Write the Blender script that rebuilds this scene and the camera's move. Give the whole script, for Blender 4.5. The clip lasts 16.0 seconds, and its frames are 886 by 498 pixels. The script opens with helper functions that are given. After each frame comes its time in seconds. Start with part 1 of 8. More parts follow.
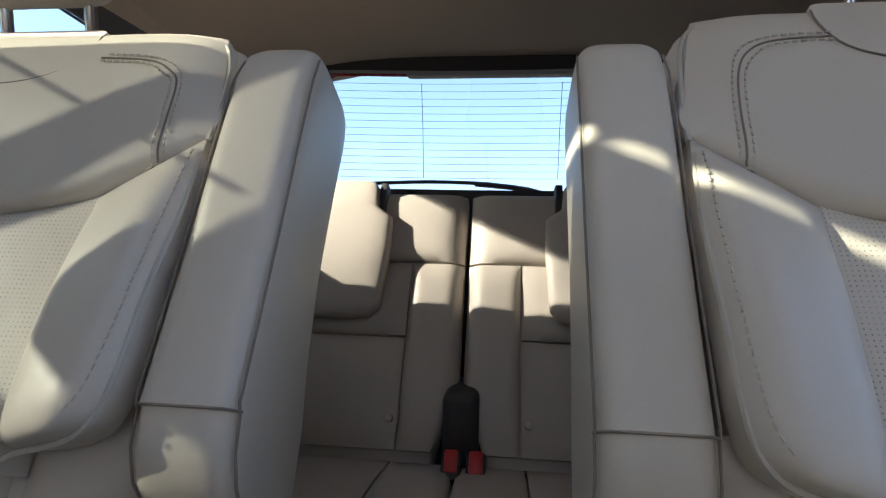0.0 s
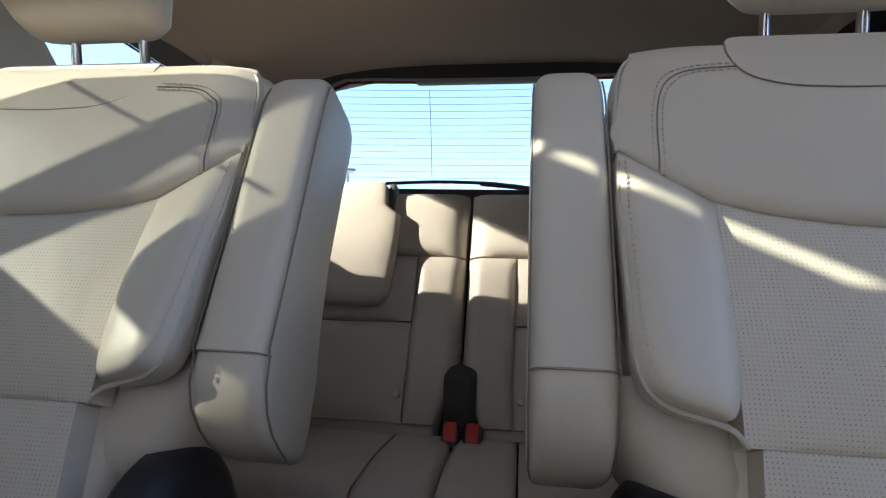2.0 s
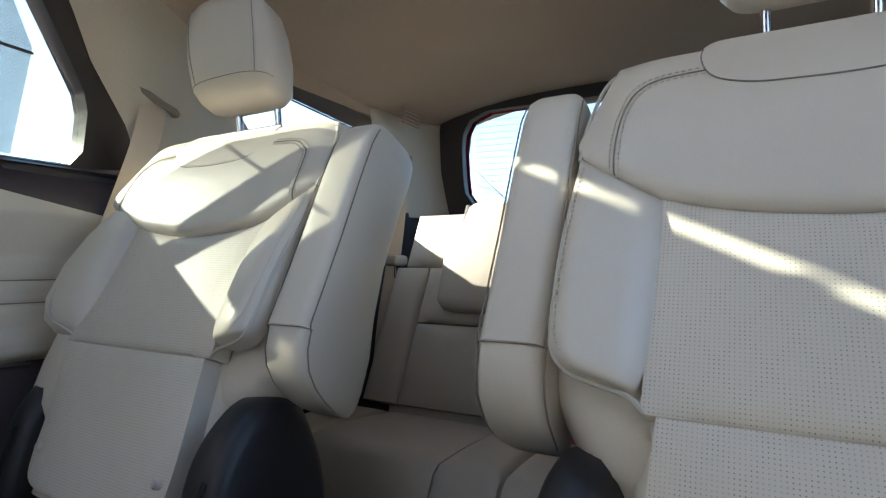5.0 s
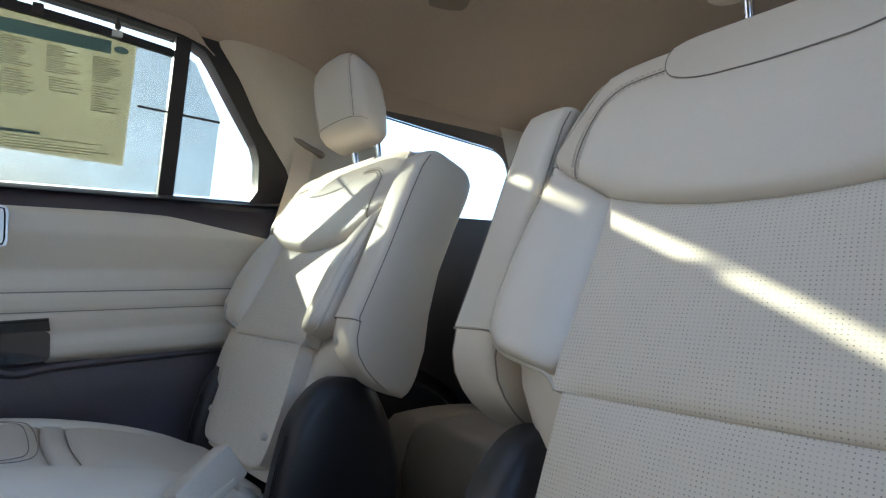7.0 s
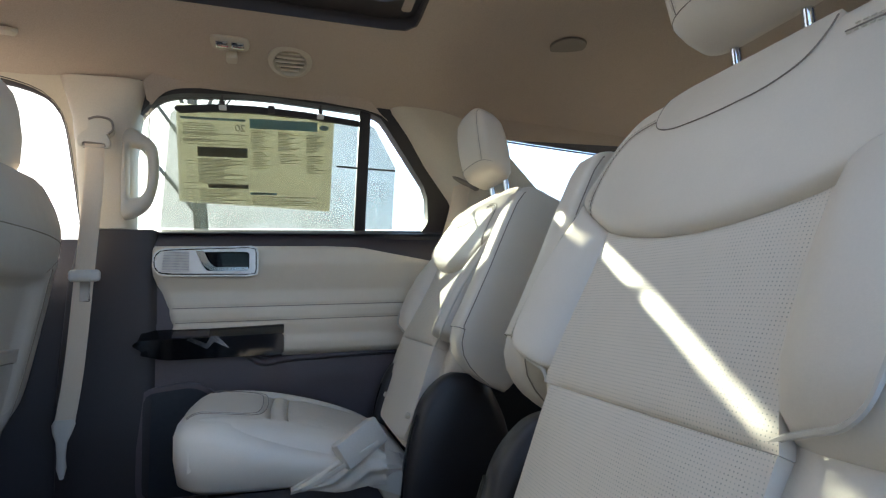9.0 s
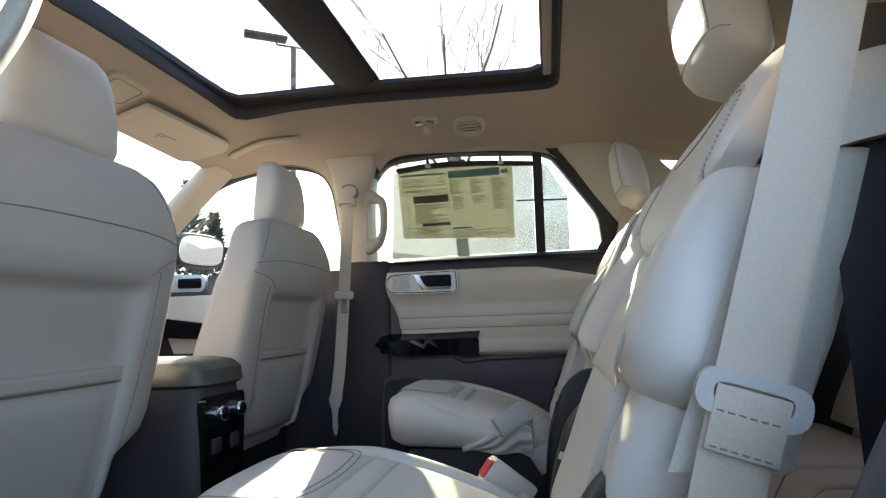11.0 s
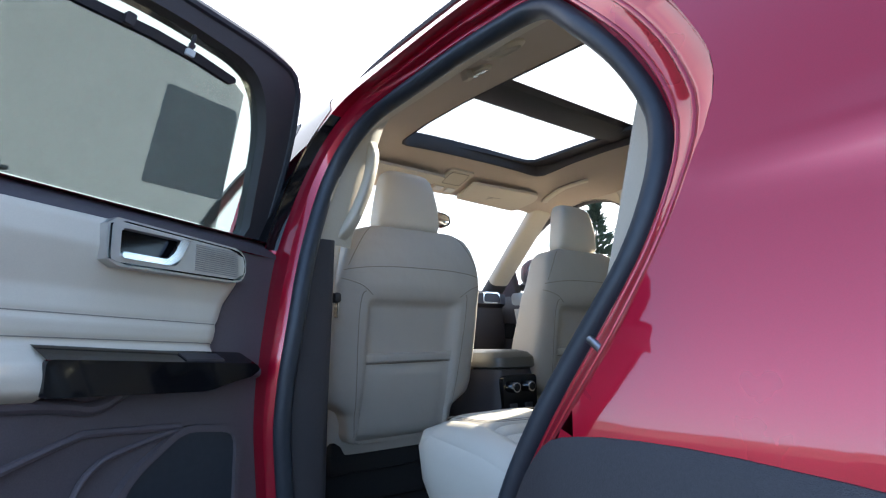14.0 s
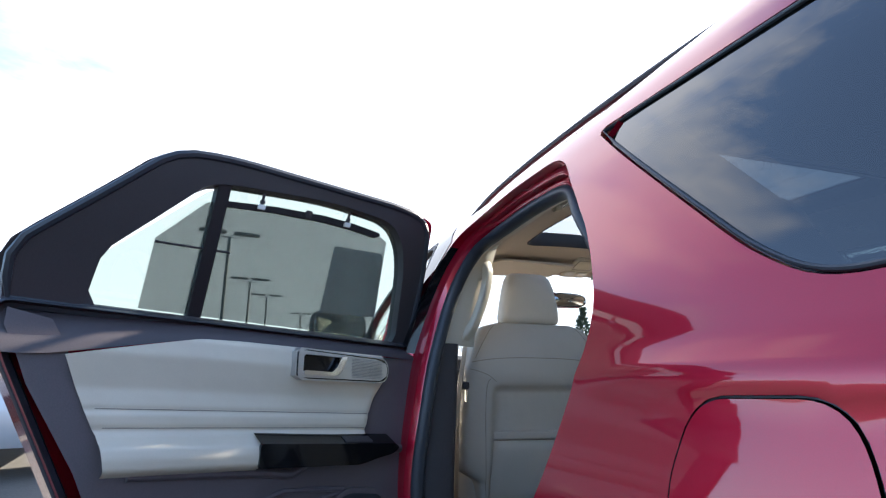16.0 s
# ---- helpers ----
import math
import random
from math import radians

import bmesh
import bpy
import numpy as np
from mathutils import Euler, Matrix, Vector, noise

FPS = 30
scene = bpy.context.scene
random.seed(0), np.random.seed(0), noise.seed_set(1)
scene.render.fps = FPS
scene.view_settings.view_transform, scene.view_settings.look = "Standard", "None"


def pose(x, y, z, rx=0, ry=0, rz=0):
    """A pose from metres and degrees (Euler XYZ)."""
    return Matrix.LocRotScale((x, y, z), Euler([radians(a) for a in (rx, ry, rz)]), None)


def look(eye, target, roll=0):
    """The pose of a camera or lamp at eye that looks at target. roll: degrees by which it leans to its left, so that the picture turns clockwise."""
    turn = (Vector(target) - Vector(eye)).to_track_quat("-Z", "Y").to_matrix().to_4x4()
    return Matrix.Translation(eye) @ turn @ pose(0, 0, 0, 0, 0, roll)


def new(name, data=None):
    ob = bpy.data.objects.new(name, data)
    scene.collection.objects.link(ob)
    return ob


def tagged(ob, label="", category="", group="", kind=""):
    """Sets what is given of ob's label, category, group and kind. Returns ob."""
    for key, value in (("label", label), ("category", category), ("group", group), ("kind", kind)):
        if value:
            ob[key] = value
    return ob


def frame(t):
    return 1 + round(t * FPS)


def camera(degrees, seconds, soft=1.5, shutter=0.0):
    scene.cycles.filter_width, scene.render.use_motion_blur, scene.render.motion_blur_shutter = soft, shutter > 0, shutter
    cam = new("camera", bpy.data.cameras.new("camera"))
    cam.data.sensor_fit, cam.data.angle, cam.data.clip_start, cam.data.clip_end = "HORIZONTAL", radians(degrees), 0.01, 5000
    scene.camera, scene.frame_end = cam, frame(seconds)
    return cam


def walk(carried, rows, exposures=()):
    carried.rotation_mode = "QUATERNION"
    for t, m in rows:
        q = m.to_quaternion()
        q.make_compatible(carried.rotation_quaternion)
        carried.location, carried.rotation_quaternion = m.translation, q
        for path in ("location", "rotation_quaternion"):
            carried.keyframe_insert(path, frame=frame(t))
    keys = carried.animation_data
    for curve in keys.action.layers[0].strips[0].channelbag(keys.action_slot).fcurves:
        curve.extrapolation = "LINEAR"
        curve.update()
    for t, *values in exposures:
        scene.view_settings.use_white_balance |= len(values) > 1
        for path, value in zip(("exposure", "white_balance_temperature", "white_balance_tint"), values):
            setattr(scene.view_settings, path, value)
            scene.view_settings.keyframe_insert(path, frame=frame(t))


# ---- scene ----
cam = camera(77.5, 16.0, 1.25)
PATH = [
    (0, (0.054, 0.152, 1.0), (-0.17, 2.139, 0.987), 1.3),
    (0.5, (0.059, 0.123, 1.0), (-0.163, 2.11, 0.981), 1.3),
    (1, (0.067, 0.097, 0.997), (-0.161, 2.084, 0.977), 1.3),
    (1.5, (0.081, 0.07, 0.993), (-0.161, 2.055, 0.973), 1.2),
    (2, (0.101, 0.041, 0.991), (-0.185, 2.02, 0.973), 1.2),
    (2.5, (0.13, 0.021, 0.989), (-0.231, 1.988, 0.972), 1.0),
    (3, (0.164, 0.003, 0.987), (-0.296, 1.95, 0.982), 0.9),
    (5.5, (0.397, -0.007, 0.96), (-0.741, 1.636, 1.039), -0.1),
    (6, (0.451, 0.006, 0.95), (-0.838, 1.532, 1.05), -0.3),
    (6.5, (0.517, 0.036, 0.948), (-0.914, 1.429, 1.055), -0.6),
    (7, (0.598, 0.065, 0.949), (-0.953, 1.322, 1.068), -0.9),
    (7.5, (0.674, 0.083, 0.955), (-0.987, 1.191, 1.084), -1.2),
    (8, (0.743, 0.095, 0.954), (-1.017, 1.035, 1.1), -1.3),
    (8.5, (0.816, 0.116, 0.955), (-1.03, 0.872, 1.11), -1.4),
    (9, (0.888, 0.161, 0.957), (-1.03, 0.702, 1.126), -1.5),
    (11.5, (1.289, 0.465, 0.921), (-0.602, -0.125, 1.196), -1.9),
    (12, (1.337, 0.544, 0.912), (-0.466, -0.271, 1.204), -1.9),
    (12.5, (1.363, 0.651, 0.9), (-0.318, -0.386, 1.21), -1.8),
    (13, (1.385, 0.764, 0.898), (-0.154, -0.474, 1.215), -1.7),
    (13.5, (1.399, 0.897, 0.902), (0.029, -0.524, 1.222), -1.3),
    (14, (1.412, 1.035, 0.901), (0.205, -0.527, 1.224), -1.0),
    (14.5, (1.414, 1.158, 0.903), (0.375, -0.521, 1.223), -0.6),
    (15, (1.401, 1.277, 0.917), (0.536, -0.498, 1.233), -0.4),
    (15.5, (1.382, 1.385, 0.955), (0.67, -0.452, 1.298), -0.1),
    (16, (1.374, 1.497, 1.034), (0.795, -0.359, 1.502), 0.5),
]
EXPOSURES = [(0.0, 2.20, 6480, 17), (3.0, 2.50, 6480, 15), (5.5, 2.86, 6420, 12), (9.0, 2.79, 6600, 12), (11.5, 2.66, 7020, 12.5), (12.0, 2.58, 6960, 12), (13.0, 2.54, 6730, 10.5), (14.5, 2.53, 6580, 11), (15.5, 2.50, 6550, 11), (16.0, 2.22, 6530, 11)]
walk(cam, [(t, look(eye, target, roll)) for t, eye, target, roll in PATH], EXPOSURES)

# world and sun
SUN = Vector((-0.869, -0.312, 0.431)).normalized()
world = bpy.data.worlds.new("sky")
scene.world = world
world.use_nodes = True
wn, wl = world.node_tree.nodes, world.node_tree.links
sky = wn.new("ShaderNodeTexSky")
sky.sky_type, sky.sun_disc = "NISHITA", False
sky.sun_elevation, sky.sun_rotation = math.asin(SUN.z), math.atan2(SUN.x, SUN.y)
sky.air_density, sky.dust_density, sky.ozone_density = 1.0, 0.6, 2.0
wn["Background"].inputs["Strength"].default_value = 0.145
# the haze near the horizon is thin
wv, wup = wn.new("ShaderNodeTexCoord"), wn.new("ShaderNodeVectorMath")
wup.operation, wup.inputs[1].default_value = "ADD", (0.0, 0.0, 0.14)
wl.new(wv.outputs["Generated"], wup.inputs[0]), wl.new(wup.outputs[0], sky.inputs["Vector"])
# thin streaks of cloud over the clear sky
wt, wm, wno, wr, wx = wn.new("ShaderNodeTexCoord"), wn.new("ShaderNodeMapping"), wn.new("ShaderNodeTexNoise"), wn.new("ShaderNodeMapRange"), wn.new("ShaderNodeMix")
wm.inputs["Scale"].default_value = (1.6, 1.6, 5.0)
wno.inputs["Scale"].default_value, wno.inputs["Detail"].default_value, wno.inputs["Roughness"].default_value = 1.6, 7.0, 0.6
wr.inputs["From Min"].default_value, wr.inputs["From Max"].default_value, wr.inputs["To Max"].default_value = 0.47, 0.72, 0.8
wx.data_type = "RGBA"
# the cloud is thickest ahead of the car, towards the sun, and thins out behind it
wdt, wml, wad = wn.new("ShaderNodeVectorMath"), wn.new("ShaderNodeMath"), wn.new("ShaderNodeMath")
wdt.operation, wml.operation = "DOT_PRODUCT", "MULTIPLY_ADD"
wdt.inputs[1].default_value, wml.inputs[1].default_value, wml.inputs[2].default_value = (-0.50, -0.866, 0.0), 0.95, -0.34
# and brightest round the sun
wsd, wsr, wsc = wn.new("ShaderNodeVectorMath"), wn.new("ShaderNodeMapRange"), wn.new("ShaderNodeMix")
wsd.operation, wsd.inputs[1].default_value = "DOT_PRODUCT", SUN
wsr.inputs["From Min"].default_value, wsr.inputs["From Max"].default_value = 0.60, 0.93
wsc.data_type = "RGBA"
wsc.inputs[6].default_value, wsc.inputs[7].default_value = (2.7, 2.77, 2.92, 1), (3.7, 3.76, 3.9, 1)
wl.new(wv.outputs["Generated"], wsd.inputs[0]), wl.new(wsd.outputs["Value"], wsr.inputs["Value"]), wl.new(wsr.outputs[0], wsc.inputs[0]), wl.new(wsc.outputs[2], wx.inputs[7])
wl.new(wt.outputs["Generated"], wm.inputs["Vector"]), wl.new(wm.outputs[0], wno.inputs["Vector"]), wl.new(wno.outputs["Fac"], wad.inputs[0]), wl.new(wt.outputs["Generated"], wdt.inputs[0]), wl.new(wdt.outputs["Value"], wml.inputs[0]), wl.new(wml.outputs[0], wad.inputs[1]), wl.new(wad.outputs[0], wr.inputs["Value"])
wl.new(wr.outputs[0], wx.inputs[0]), wl.new(sky.outputs["Color"], wx.inputs[6]), wl.new(wx.outputs[2], wn["Background"].inputs["Color"])
sun = new("sun", bpy.data.lights.new("sun", "SUN"))
sun.data.energy, sun.data.angle, sun.data.color = 5.0, radians(0.6), (1.0, 0.93, 0.82)
sun.matrix_world = look(SUN * 50, (0, 0, 0))


# ---- materials ----
def material(name, color, rough=0.5, metal=0.0, grain=0.0, scale=200.0, bump=0.0, stain=0.0, stain_scale=4.0, coat=0.0, spec=0.5, sheen=0.0, wave=0.0):
    """A Principled material with fine grain, larger stains and relief, in metres of the object's own space."""
    m = bpy.data.materials.new(name)
    m.use_nodes = True
    n, l = m.node_tree.nodes, m.node_tree.links
    b = n["Principled BSDF"]
    b.inputs["Base Color"].default_value = (*color, 1)
    b.inputs["Roughness"].default_value, b.inputs["Metallic"].default_value = rough, metal
    b.inputs["Specular IOR Level"].default_value = spec
    b.inputs["Coat Weight"].default_value, b.inputs["Coat Roughness"].default_value = coat, 0.03
    b.inputs["Sheen Weight"].default_value = sheen
    tc = n.new("ShaderNodeTexCoord")
    if grain or stain:
        mix = n.new("ShaderNodeMix")
        mix.data_type, mix.blend_type = "RGBA", "MULTIPLY"
        mix.inputs[0].default_value = 1.0
        mix.inputs[6].default_value = (*color, 1)
        a, c = n.new("ShaderNodeTexNoise"), n.new("ShaderNodeTexNoise")
        a.inputs["Scale"].default_value, c.inputs["Scale"].default_value = scale, stain_scale
        c.inputs["Detail"].default_value = 5
        ra, rc, mul = n.new("ShaderNodeMapRange"), n.new("ShaderNodeMapRange"), n.new("ShaderNodeMath")
        for r, k, src in ((ra, grain, a), (rc, stain, c)):
            r.inputs["From Min"].default_value, r.inputs["From Max"].default_value = 0.3, 0.7
            r.inputs["To Min"].default_value, r.inputs["To Max"].default_value = 1 - k, 1 + k * 0.4
            l.new(tc.outputs["Object"], src.inputs["Vector"])
            l.new(src.outputs["Fac"], r.inputs["Value"])
        mul.operation = "MULTIPLY"
        l.new(ra.outputs[0], mul.inputs[0]), l.new(rc.outputs[0], mul.inputs[1])
        l.new(mul.outputs[0], mix.inputs[7])
        l.new(mix.outputs[2], b.inputs["Base Color"])
        rr = n.new("ShaderNodeMapRange")
        rr.inputs["To Min"].default_value, rr.inputs["To Max"].default_value = max(rough - 0.08, 0.02), min(rough + 0.08, 1)
        l.new(c.outputs["Fac"], rr.inputs["Value"]), l.new(rr.outputs[0], b.inputs["Roughness"])
    if bump:
        v, bp = n.new("ShaderNodeTexVoronoi"), n.new("ShaderNodeBump")
        v.inputs["Scale"].default_value = scale * 2
        bp.inputs["Strength"].default_value, bp.inputs["Distance"].default_value = bump, 0.0006
        l.new(tc.outputs["Object"], v.inputs["Vector"])
        l.new(v.outputs["Distance"], bp.inputs["Height"]), l.new(bp.outputs[0], b.inputs["Normal"])
        if wave:
            # soft folds of a stretched cover
            w, wb = n.new("ShaderNodeTexNoise"), n.new("ShaderNodeBump")
            w.inputs["Scale"].default_value, w.inputs["Detail"].default_value = 16.0, 2.0
            wb.inputs["Strength"].default_value, wb.inputs["Distance"].default_value = wave, 0.010
            l.new(tc.outputs["Object"], w.inputs["Vector"]), l.new(w.outputs["Fac"], wb.inputs["Height"]), l.new(wb.outputs[0], bp.inputs["Normal"])
    return m


def perforated(name, color, pitch=0.0036, radius=0.12):
    """Leather with rows of small punched holes, laid out by the panel's UV in metres."""
    m = material(name, color, 0.5, grain=0.02, scale=420, stain=0.05, bump=0.06, wave=0.12)
    n, l = m.node_tree.nodes, m.node_tree.links
    b = n["Principled BSDF"]
    uv = n.new("ShaderNodeUVMap")
    sc = n.new("ShaderNodeVectorMath")
    sc.operation, sc.inputs[1].default_value = "MULTIPLY", (1 / pitch, 1 / pitch, 0)
    fr, sb, ln = n.new("ShaderNodeVectorMath"), n.new("ShaderNodeVectorMath"), n.new("ShaderNodeVectorMath")
    fr.operation, sb.operation, ln.operation = "FRACTION", "MULTIPLY_ADD", "LENGTH"
    sb.inputs[1].default_value, sb.inputs[2].default_value = (1, 1, 0), (-0.5, -0.5, 0)
    lt = n.new("ShaderNodeMapRange")
    lt.inputs["From Min"].default_value, lt.inputs["From Max"].default_value = radius, radius + 0.08
    lt.inputs["To Min"].default_value, lt.inputs["To Max"].default_value = 1, 0
    l.new(uv.outputs[0], sc.inputs[0]), l.new(sc.outputs[0], fr.inputs[0])
    l.new(fr.outputs[0], sb.inputs[0]), l.new(sb.outputs[0], ln.inputs[0]), l.new(ln.outputs["Value"], lt.inputs["Value"])
    # larger holes along a diamond lattice
    dv, df, da, ds = n.new("ShaderNodeVectorMath"), n.new("ShaderNodeVectorMath"), n.new("ShaderNodeVectorMath"), n.new("ShaderNodeVectorMath")
    dv.operation, df.operation, da.operation, ds.operation = "MULTIPLY", "FRACTION", "ABSOLUTE", "DOT_PRODUCT"
    dv.inputs[1].default_value, ds.inputs[1].default_value = (1 / (10 * pitch), 1 / (16 * pitch), 0), (1, 1, 0)
    dc, dr, dm = n.new("ShaderNodeVectorMath"), n.new("ShaderNodeMapRange"), n.new("ShaderNodeMath")
    dc.inputs[1].default_value = (-0.5, -0.5, 0)
    dr.interpolation_type = "SMOOTHSTEP"
    dr.inputs["From Min"].default_value, dr.inputs["From Max"].default_value, dr.inputs["To Min"].default_value, dr.inputs["To Max"].default_value = 0.05, 0.16, 1.0, 0.55
    ab, dm.operation = n.new("ShaderNodeMath"), "MULTIPLY"
    ab.operation, ab.inputs[1].default_value = "SUBTRACT", 0.5
    aa = n.new("ShaderNodeMath")
    aa.operation = "ABSOLUTE"
    l.new(uv.outputs[0], dv.inputs[0]), l.new(dv.outputs[0], df.inputs[0]), l.new(df.outputs[0], dc.inputs[0]), l.new(dc.outputs[0], da.inputs[0]), l.new(da.outputs[0], ds.inputs[0])
    l.new(ds.outputs["Value"], ab.inputs[0]), l.new(ab.outputs[0], aa.inputs[0]), l.new(aa.outputs[0], dr.inputs["Value"])
    l.new(lt.outputs[0], dm.inputs[0]), l.new(dr.outputs[0], dm.inputs[1])
    src = b.inputs["Base Color"].links[0].from_socket
    mix = n.new("ShaderNodeMix")
    mix.data_type = "RGBA"
    mix.inputs[7].default_value = (0.30, 0.29, 0.235, 1)
    l.new(dm.outputs[0], mix.inputs[0]), l.new(src, mix.inputs[6]), l.new(mix.outputs[2], b.inputs["Base Color"])
    return m


def clear_glass(name, tint, rough=0.0, reflect=0.06):
    """Thin automotive glass: mostly clear, tinted, with a mirror-like reflection that grows at grazing angles."""
    m = bpy.data.materials.new(name)
    m.use_nodes = True
    n, l = m.node_tree.nodes, m.node_tree.links
    n.remove(n["Principled BSDF"])
    tr, gl, mix, lw = n.new("ShaderNodeBsdfTransparent"), n.new("ShaderNodeBsdfGlossy"), n.new("ShaderNodeMixShader"), n.new("ShaderNodeLayerWeight")
    tr.inputs[0].default_value = (*tint, 1)
    gl.inputs["Roughness"].default_value = rough
    lw.inputs["Blend"].default_value = 0.5
    pw, ad = n.new("ShaderNodeMath"), n.new("ShaderNodeMath")
    pw.operation, ad.operation, ad.use_clamp = "POWER", "MULTIPLY_ADD", True
    pw.inputs[1].default_value, ad.inputs[1].default_value, ad.inputs[2].default_value = 4.0, 0.9, reflect
    l.new(lw.outputs["Facing"], pw.inputs[0]), l.new(pw.outputs[0], ad.inputs[0])
    l.new(ad.outputs[0], mix.inputs[0]), l.new(tr.outputs[0], mix.inputs[1]), l.new(gl.outputs[0], mix.inputs[2])
    l.new(mix.outputs[0], n["Material Output"].inputs["Surface"])
    return m


def veil(name, color, clear, pass_light=0.5):
    """A woven mesh or thin paper that lets part of the light through. clear: colour of what passes."""
    m = bpy.data.materials.new(name)
    m.use_nodes = True
    n, l = m.node_tree.nodes, m.node_tree.links
    n.remove(n["Principled BSDF"])
    tr, df, tl, m1 = n.new("ShaderNodeBsdfTransparent"), n.new("ShaderNodeBsdfDiffuse"), n.new("ShaderNodeBsdfTranslucent"), n.new("ShaderNodeMixShader")
    tr.inputs[0].default_value = (1, 1, 1, 1)
    df.inputs[0].default_value = tl.inputs[0].default_value = (*color, 1)
    m2 = n.new("ShaderNodeMixShader")
    m1.inputs[0].default_value, m2.inputs[0].default_value = pass_light, clear
    l.new(df.outputs[0], m1.inputs[1]), l.new(tl.outputs[0], m1.inputs[2])
    l.new(m1.outputs[0], m2.inputs[1]), l.new(tr.outputs[0], m2.inputs[2])
    l.new(m2.outputs[0], n["Material Output"].inputs["Surface"])
    return m


CREAM = (0.72, 0.645, 0.545)
M_LEATHER = material("cream_leather", CREAM, 0.43, grain=0.02, scale=420, stain=0.06, stain_scale=6, bump=0.07, wave=0.16)
M_DOORCREAM = material("door_cream_leather", (0.70, 0.605, 0.475), 0.46, grain=0.03, scale=420, stain=0.06, stain_scale=5, bump=0.12, wave=0.15)
M_PERF = perforated("perforated_leather", CREAM)
# CREAM at about two thirds: shade on the seats put into the colour
M_SHADELEATHER = material("shaded_cream_leather", (0.49, 0.435, 0.37), 0.5, grain=0.03, scale=420, stain=0.08, bump=0.10, wave=0.24)
M_THREAD = material("thread", (0.66, 0.60, 0.50), 0.75)
M_SEAM = material("seam_shadow", (0.27, 0.23, 0.19), 0.85)
M_PIPING = material("piping", (0.60, 0.55, 0.47), 0.5, stain=0.05)
M_DARK = material("dark_plastic", (0.044, 0.037, 0.039), 0.55, grain=0.15, scale=400, stain=0.12, bump=0.5)
M_DARKTRIM = material("dark_sill_plastic", (0.070, 0.057, 0.061), 0.5, grain=0.12, scale=400, stain=0.1, bump=0.4)
M_COVER = material("black_leatherette", (0.026, 0.024, 0.027), 0.42, grain=0.1, scale=420, stain=0.12, bump=0.15)
M_FRAME = material("black_frame_plastic", (0.014, 0.012, 0.014), 0.5, grain=0.12, scale=400, stain=0.1, bump=0.3)
M_BLACK = material("black_gloss", (0.006, 0.006, 0.007), 0.06, spec=0.45)
M_DOORTRIM = material("door_trim_plastic", (0.112, 0.090, 0.096), 0.5, grain=0.12, scale=400, stain=0.12, bump=0.4)
M_RUBBER = material("rubber_seal", (0.030, 0.034, 0.042), 0.42, grain=0.1, scale=80, stain=0.15)
M_CREAMPLASTIC = material("cream_plastic", (0.62, 0.55, 0.44), 0.5, grain=0.06, scale=350, stain=0.05, bump=0.4)
M_GREYPLASTIC = material("pale_plastic", (0.58, 0.53, 0.46), 0.55, grain=0.05, scale=350, stain=0.05, bump=0.3)
M_HEADLINER = material("headliner_cloth", (0.53, 0.430, 0.345), 0.95, grain=0.14, scale=420, stain=0.06, bump=0.5, sheen=0.2)
M_CARPET = material("carpet", (0.018, 0.017, 0.017), 1.0, grain=0.4, scale=300, bump=1.0)
M_WEB = material("belt_webbing", (0.68, 0.55, 0.41), 0.7, grain=0.10, scale=700, bump=0.4, stain=0.05)
M_CHROME = material("chrome", (0.75, 0.75, 0.76), 0.12, 1.0)
M_ZINC = material("zinc", (0.42, 0.43, 0.45), 0.35, 1.0, stain=0.3, stain_scale=60)
M_SATIN = material("satin_metal", (0.58, 0.56, 0.53), 0.38, 0.75, stain=0.1, stain_scale=20)
M_RED = material("red_paint", (0.45, 0.004, 0.026), 0.30, 0.5, grain=0.05, scale=900, coat=1.0, spec=0.15)
M_RED.node_tree.nodes["Principled BSDF"].inputs["Coat IOR"].default_value = 1.62
M_BUCKLE = material("red_button", (0.55, 0.03, 0.03), 0.4)
M_ASPHALT = material("worn_asphalt", (0.105, 0.097, 0.085), 0.9, grain=0.35, scale=60, stain=0.30, stain_scale=0.4, bump=0.6)
M_BARK = material("bark", (0.24, 0.20, 0.165), 0.9, grain=0.35, scale=20, stain=0.2)
M_TWIG = material("twigs", (0.36, 0.28, 0.22), 0.9)
M_NEEDLE = material("needles", (0.085, 0.115, 0.075), 0.8, grain=0.3, scale=6)
M_POLE = material("painted_pole", (0.12, 0.11, 0.10), 0.5, 0.3, stain=0.1)
M_HILL = material("hillside", (0.30, 0.27, 0.23), 1.0, grain=0.3, scale=0.02, stain=0.3, stain_scale=0.004)
M_GLASS = clear_glass("window_glass", (0.90, 0.94, 0.92))
M_PRIVACY = clear_glass("privacy_glass", (0.74, 0.79, 0.74))
M_DARKGLASS = clear_glass("dark_glass", (0.045, 0.065, 0.085), reflect=0.15)
M_ROOFGLASS = clear_glass("roof_glass", (0.56, 0.59, 0.59))
M_MESH = veil("shade_mesh", (0.085, 0.095, 0.085), 0.47)
M_PAPER = veil("sticker_paper", (0.66, 0.65, 0.54), 0.05, 0.66)
M_PAPEREDGE = veil("paper_margin", (0.80, 0.80, 0.74), 0.08, 0.70)
M_PAPERDARK = veil("grey_paper", (0.80, 0.80, 0.80), 0.06, 0.8)
M_INK = veil("printed_ink", (0.36, 0.34, 0.27), 0.03)
M_INKPALE = veil("pale_print", (0.66, 0.63, 0.51), 0.05)
M_INKBLUE = veil("printed_blue", (0.42, 0.62, 0.74), 0.05)
M_LAMP = material("lamp_lens", (0.75, 0.74, 0.70), 0.25)
M_MIRROR = material("mirror", (0.85, 0.87, 0.9), 0.02, 1.0)


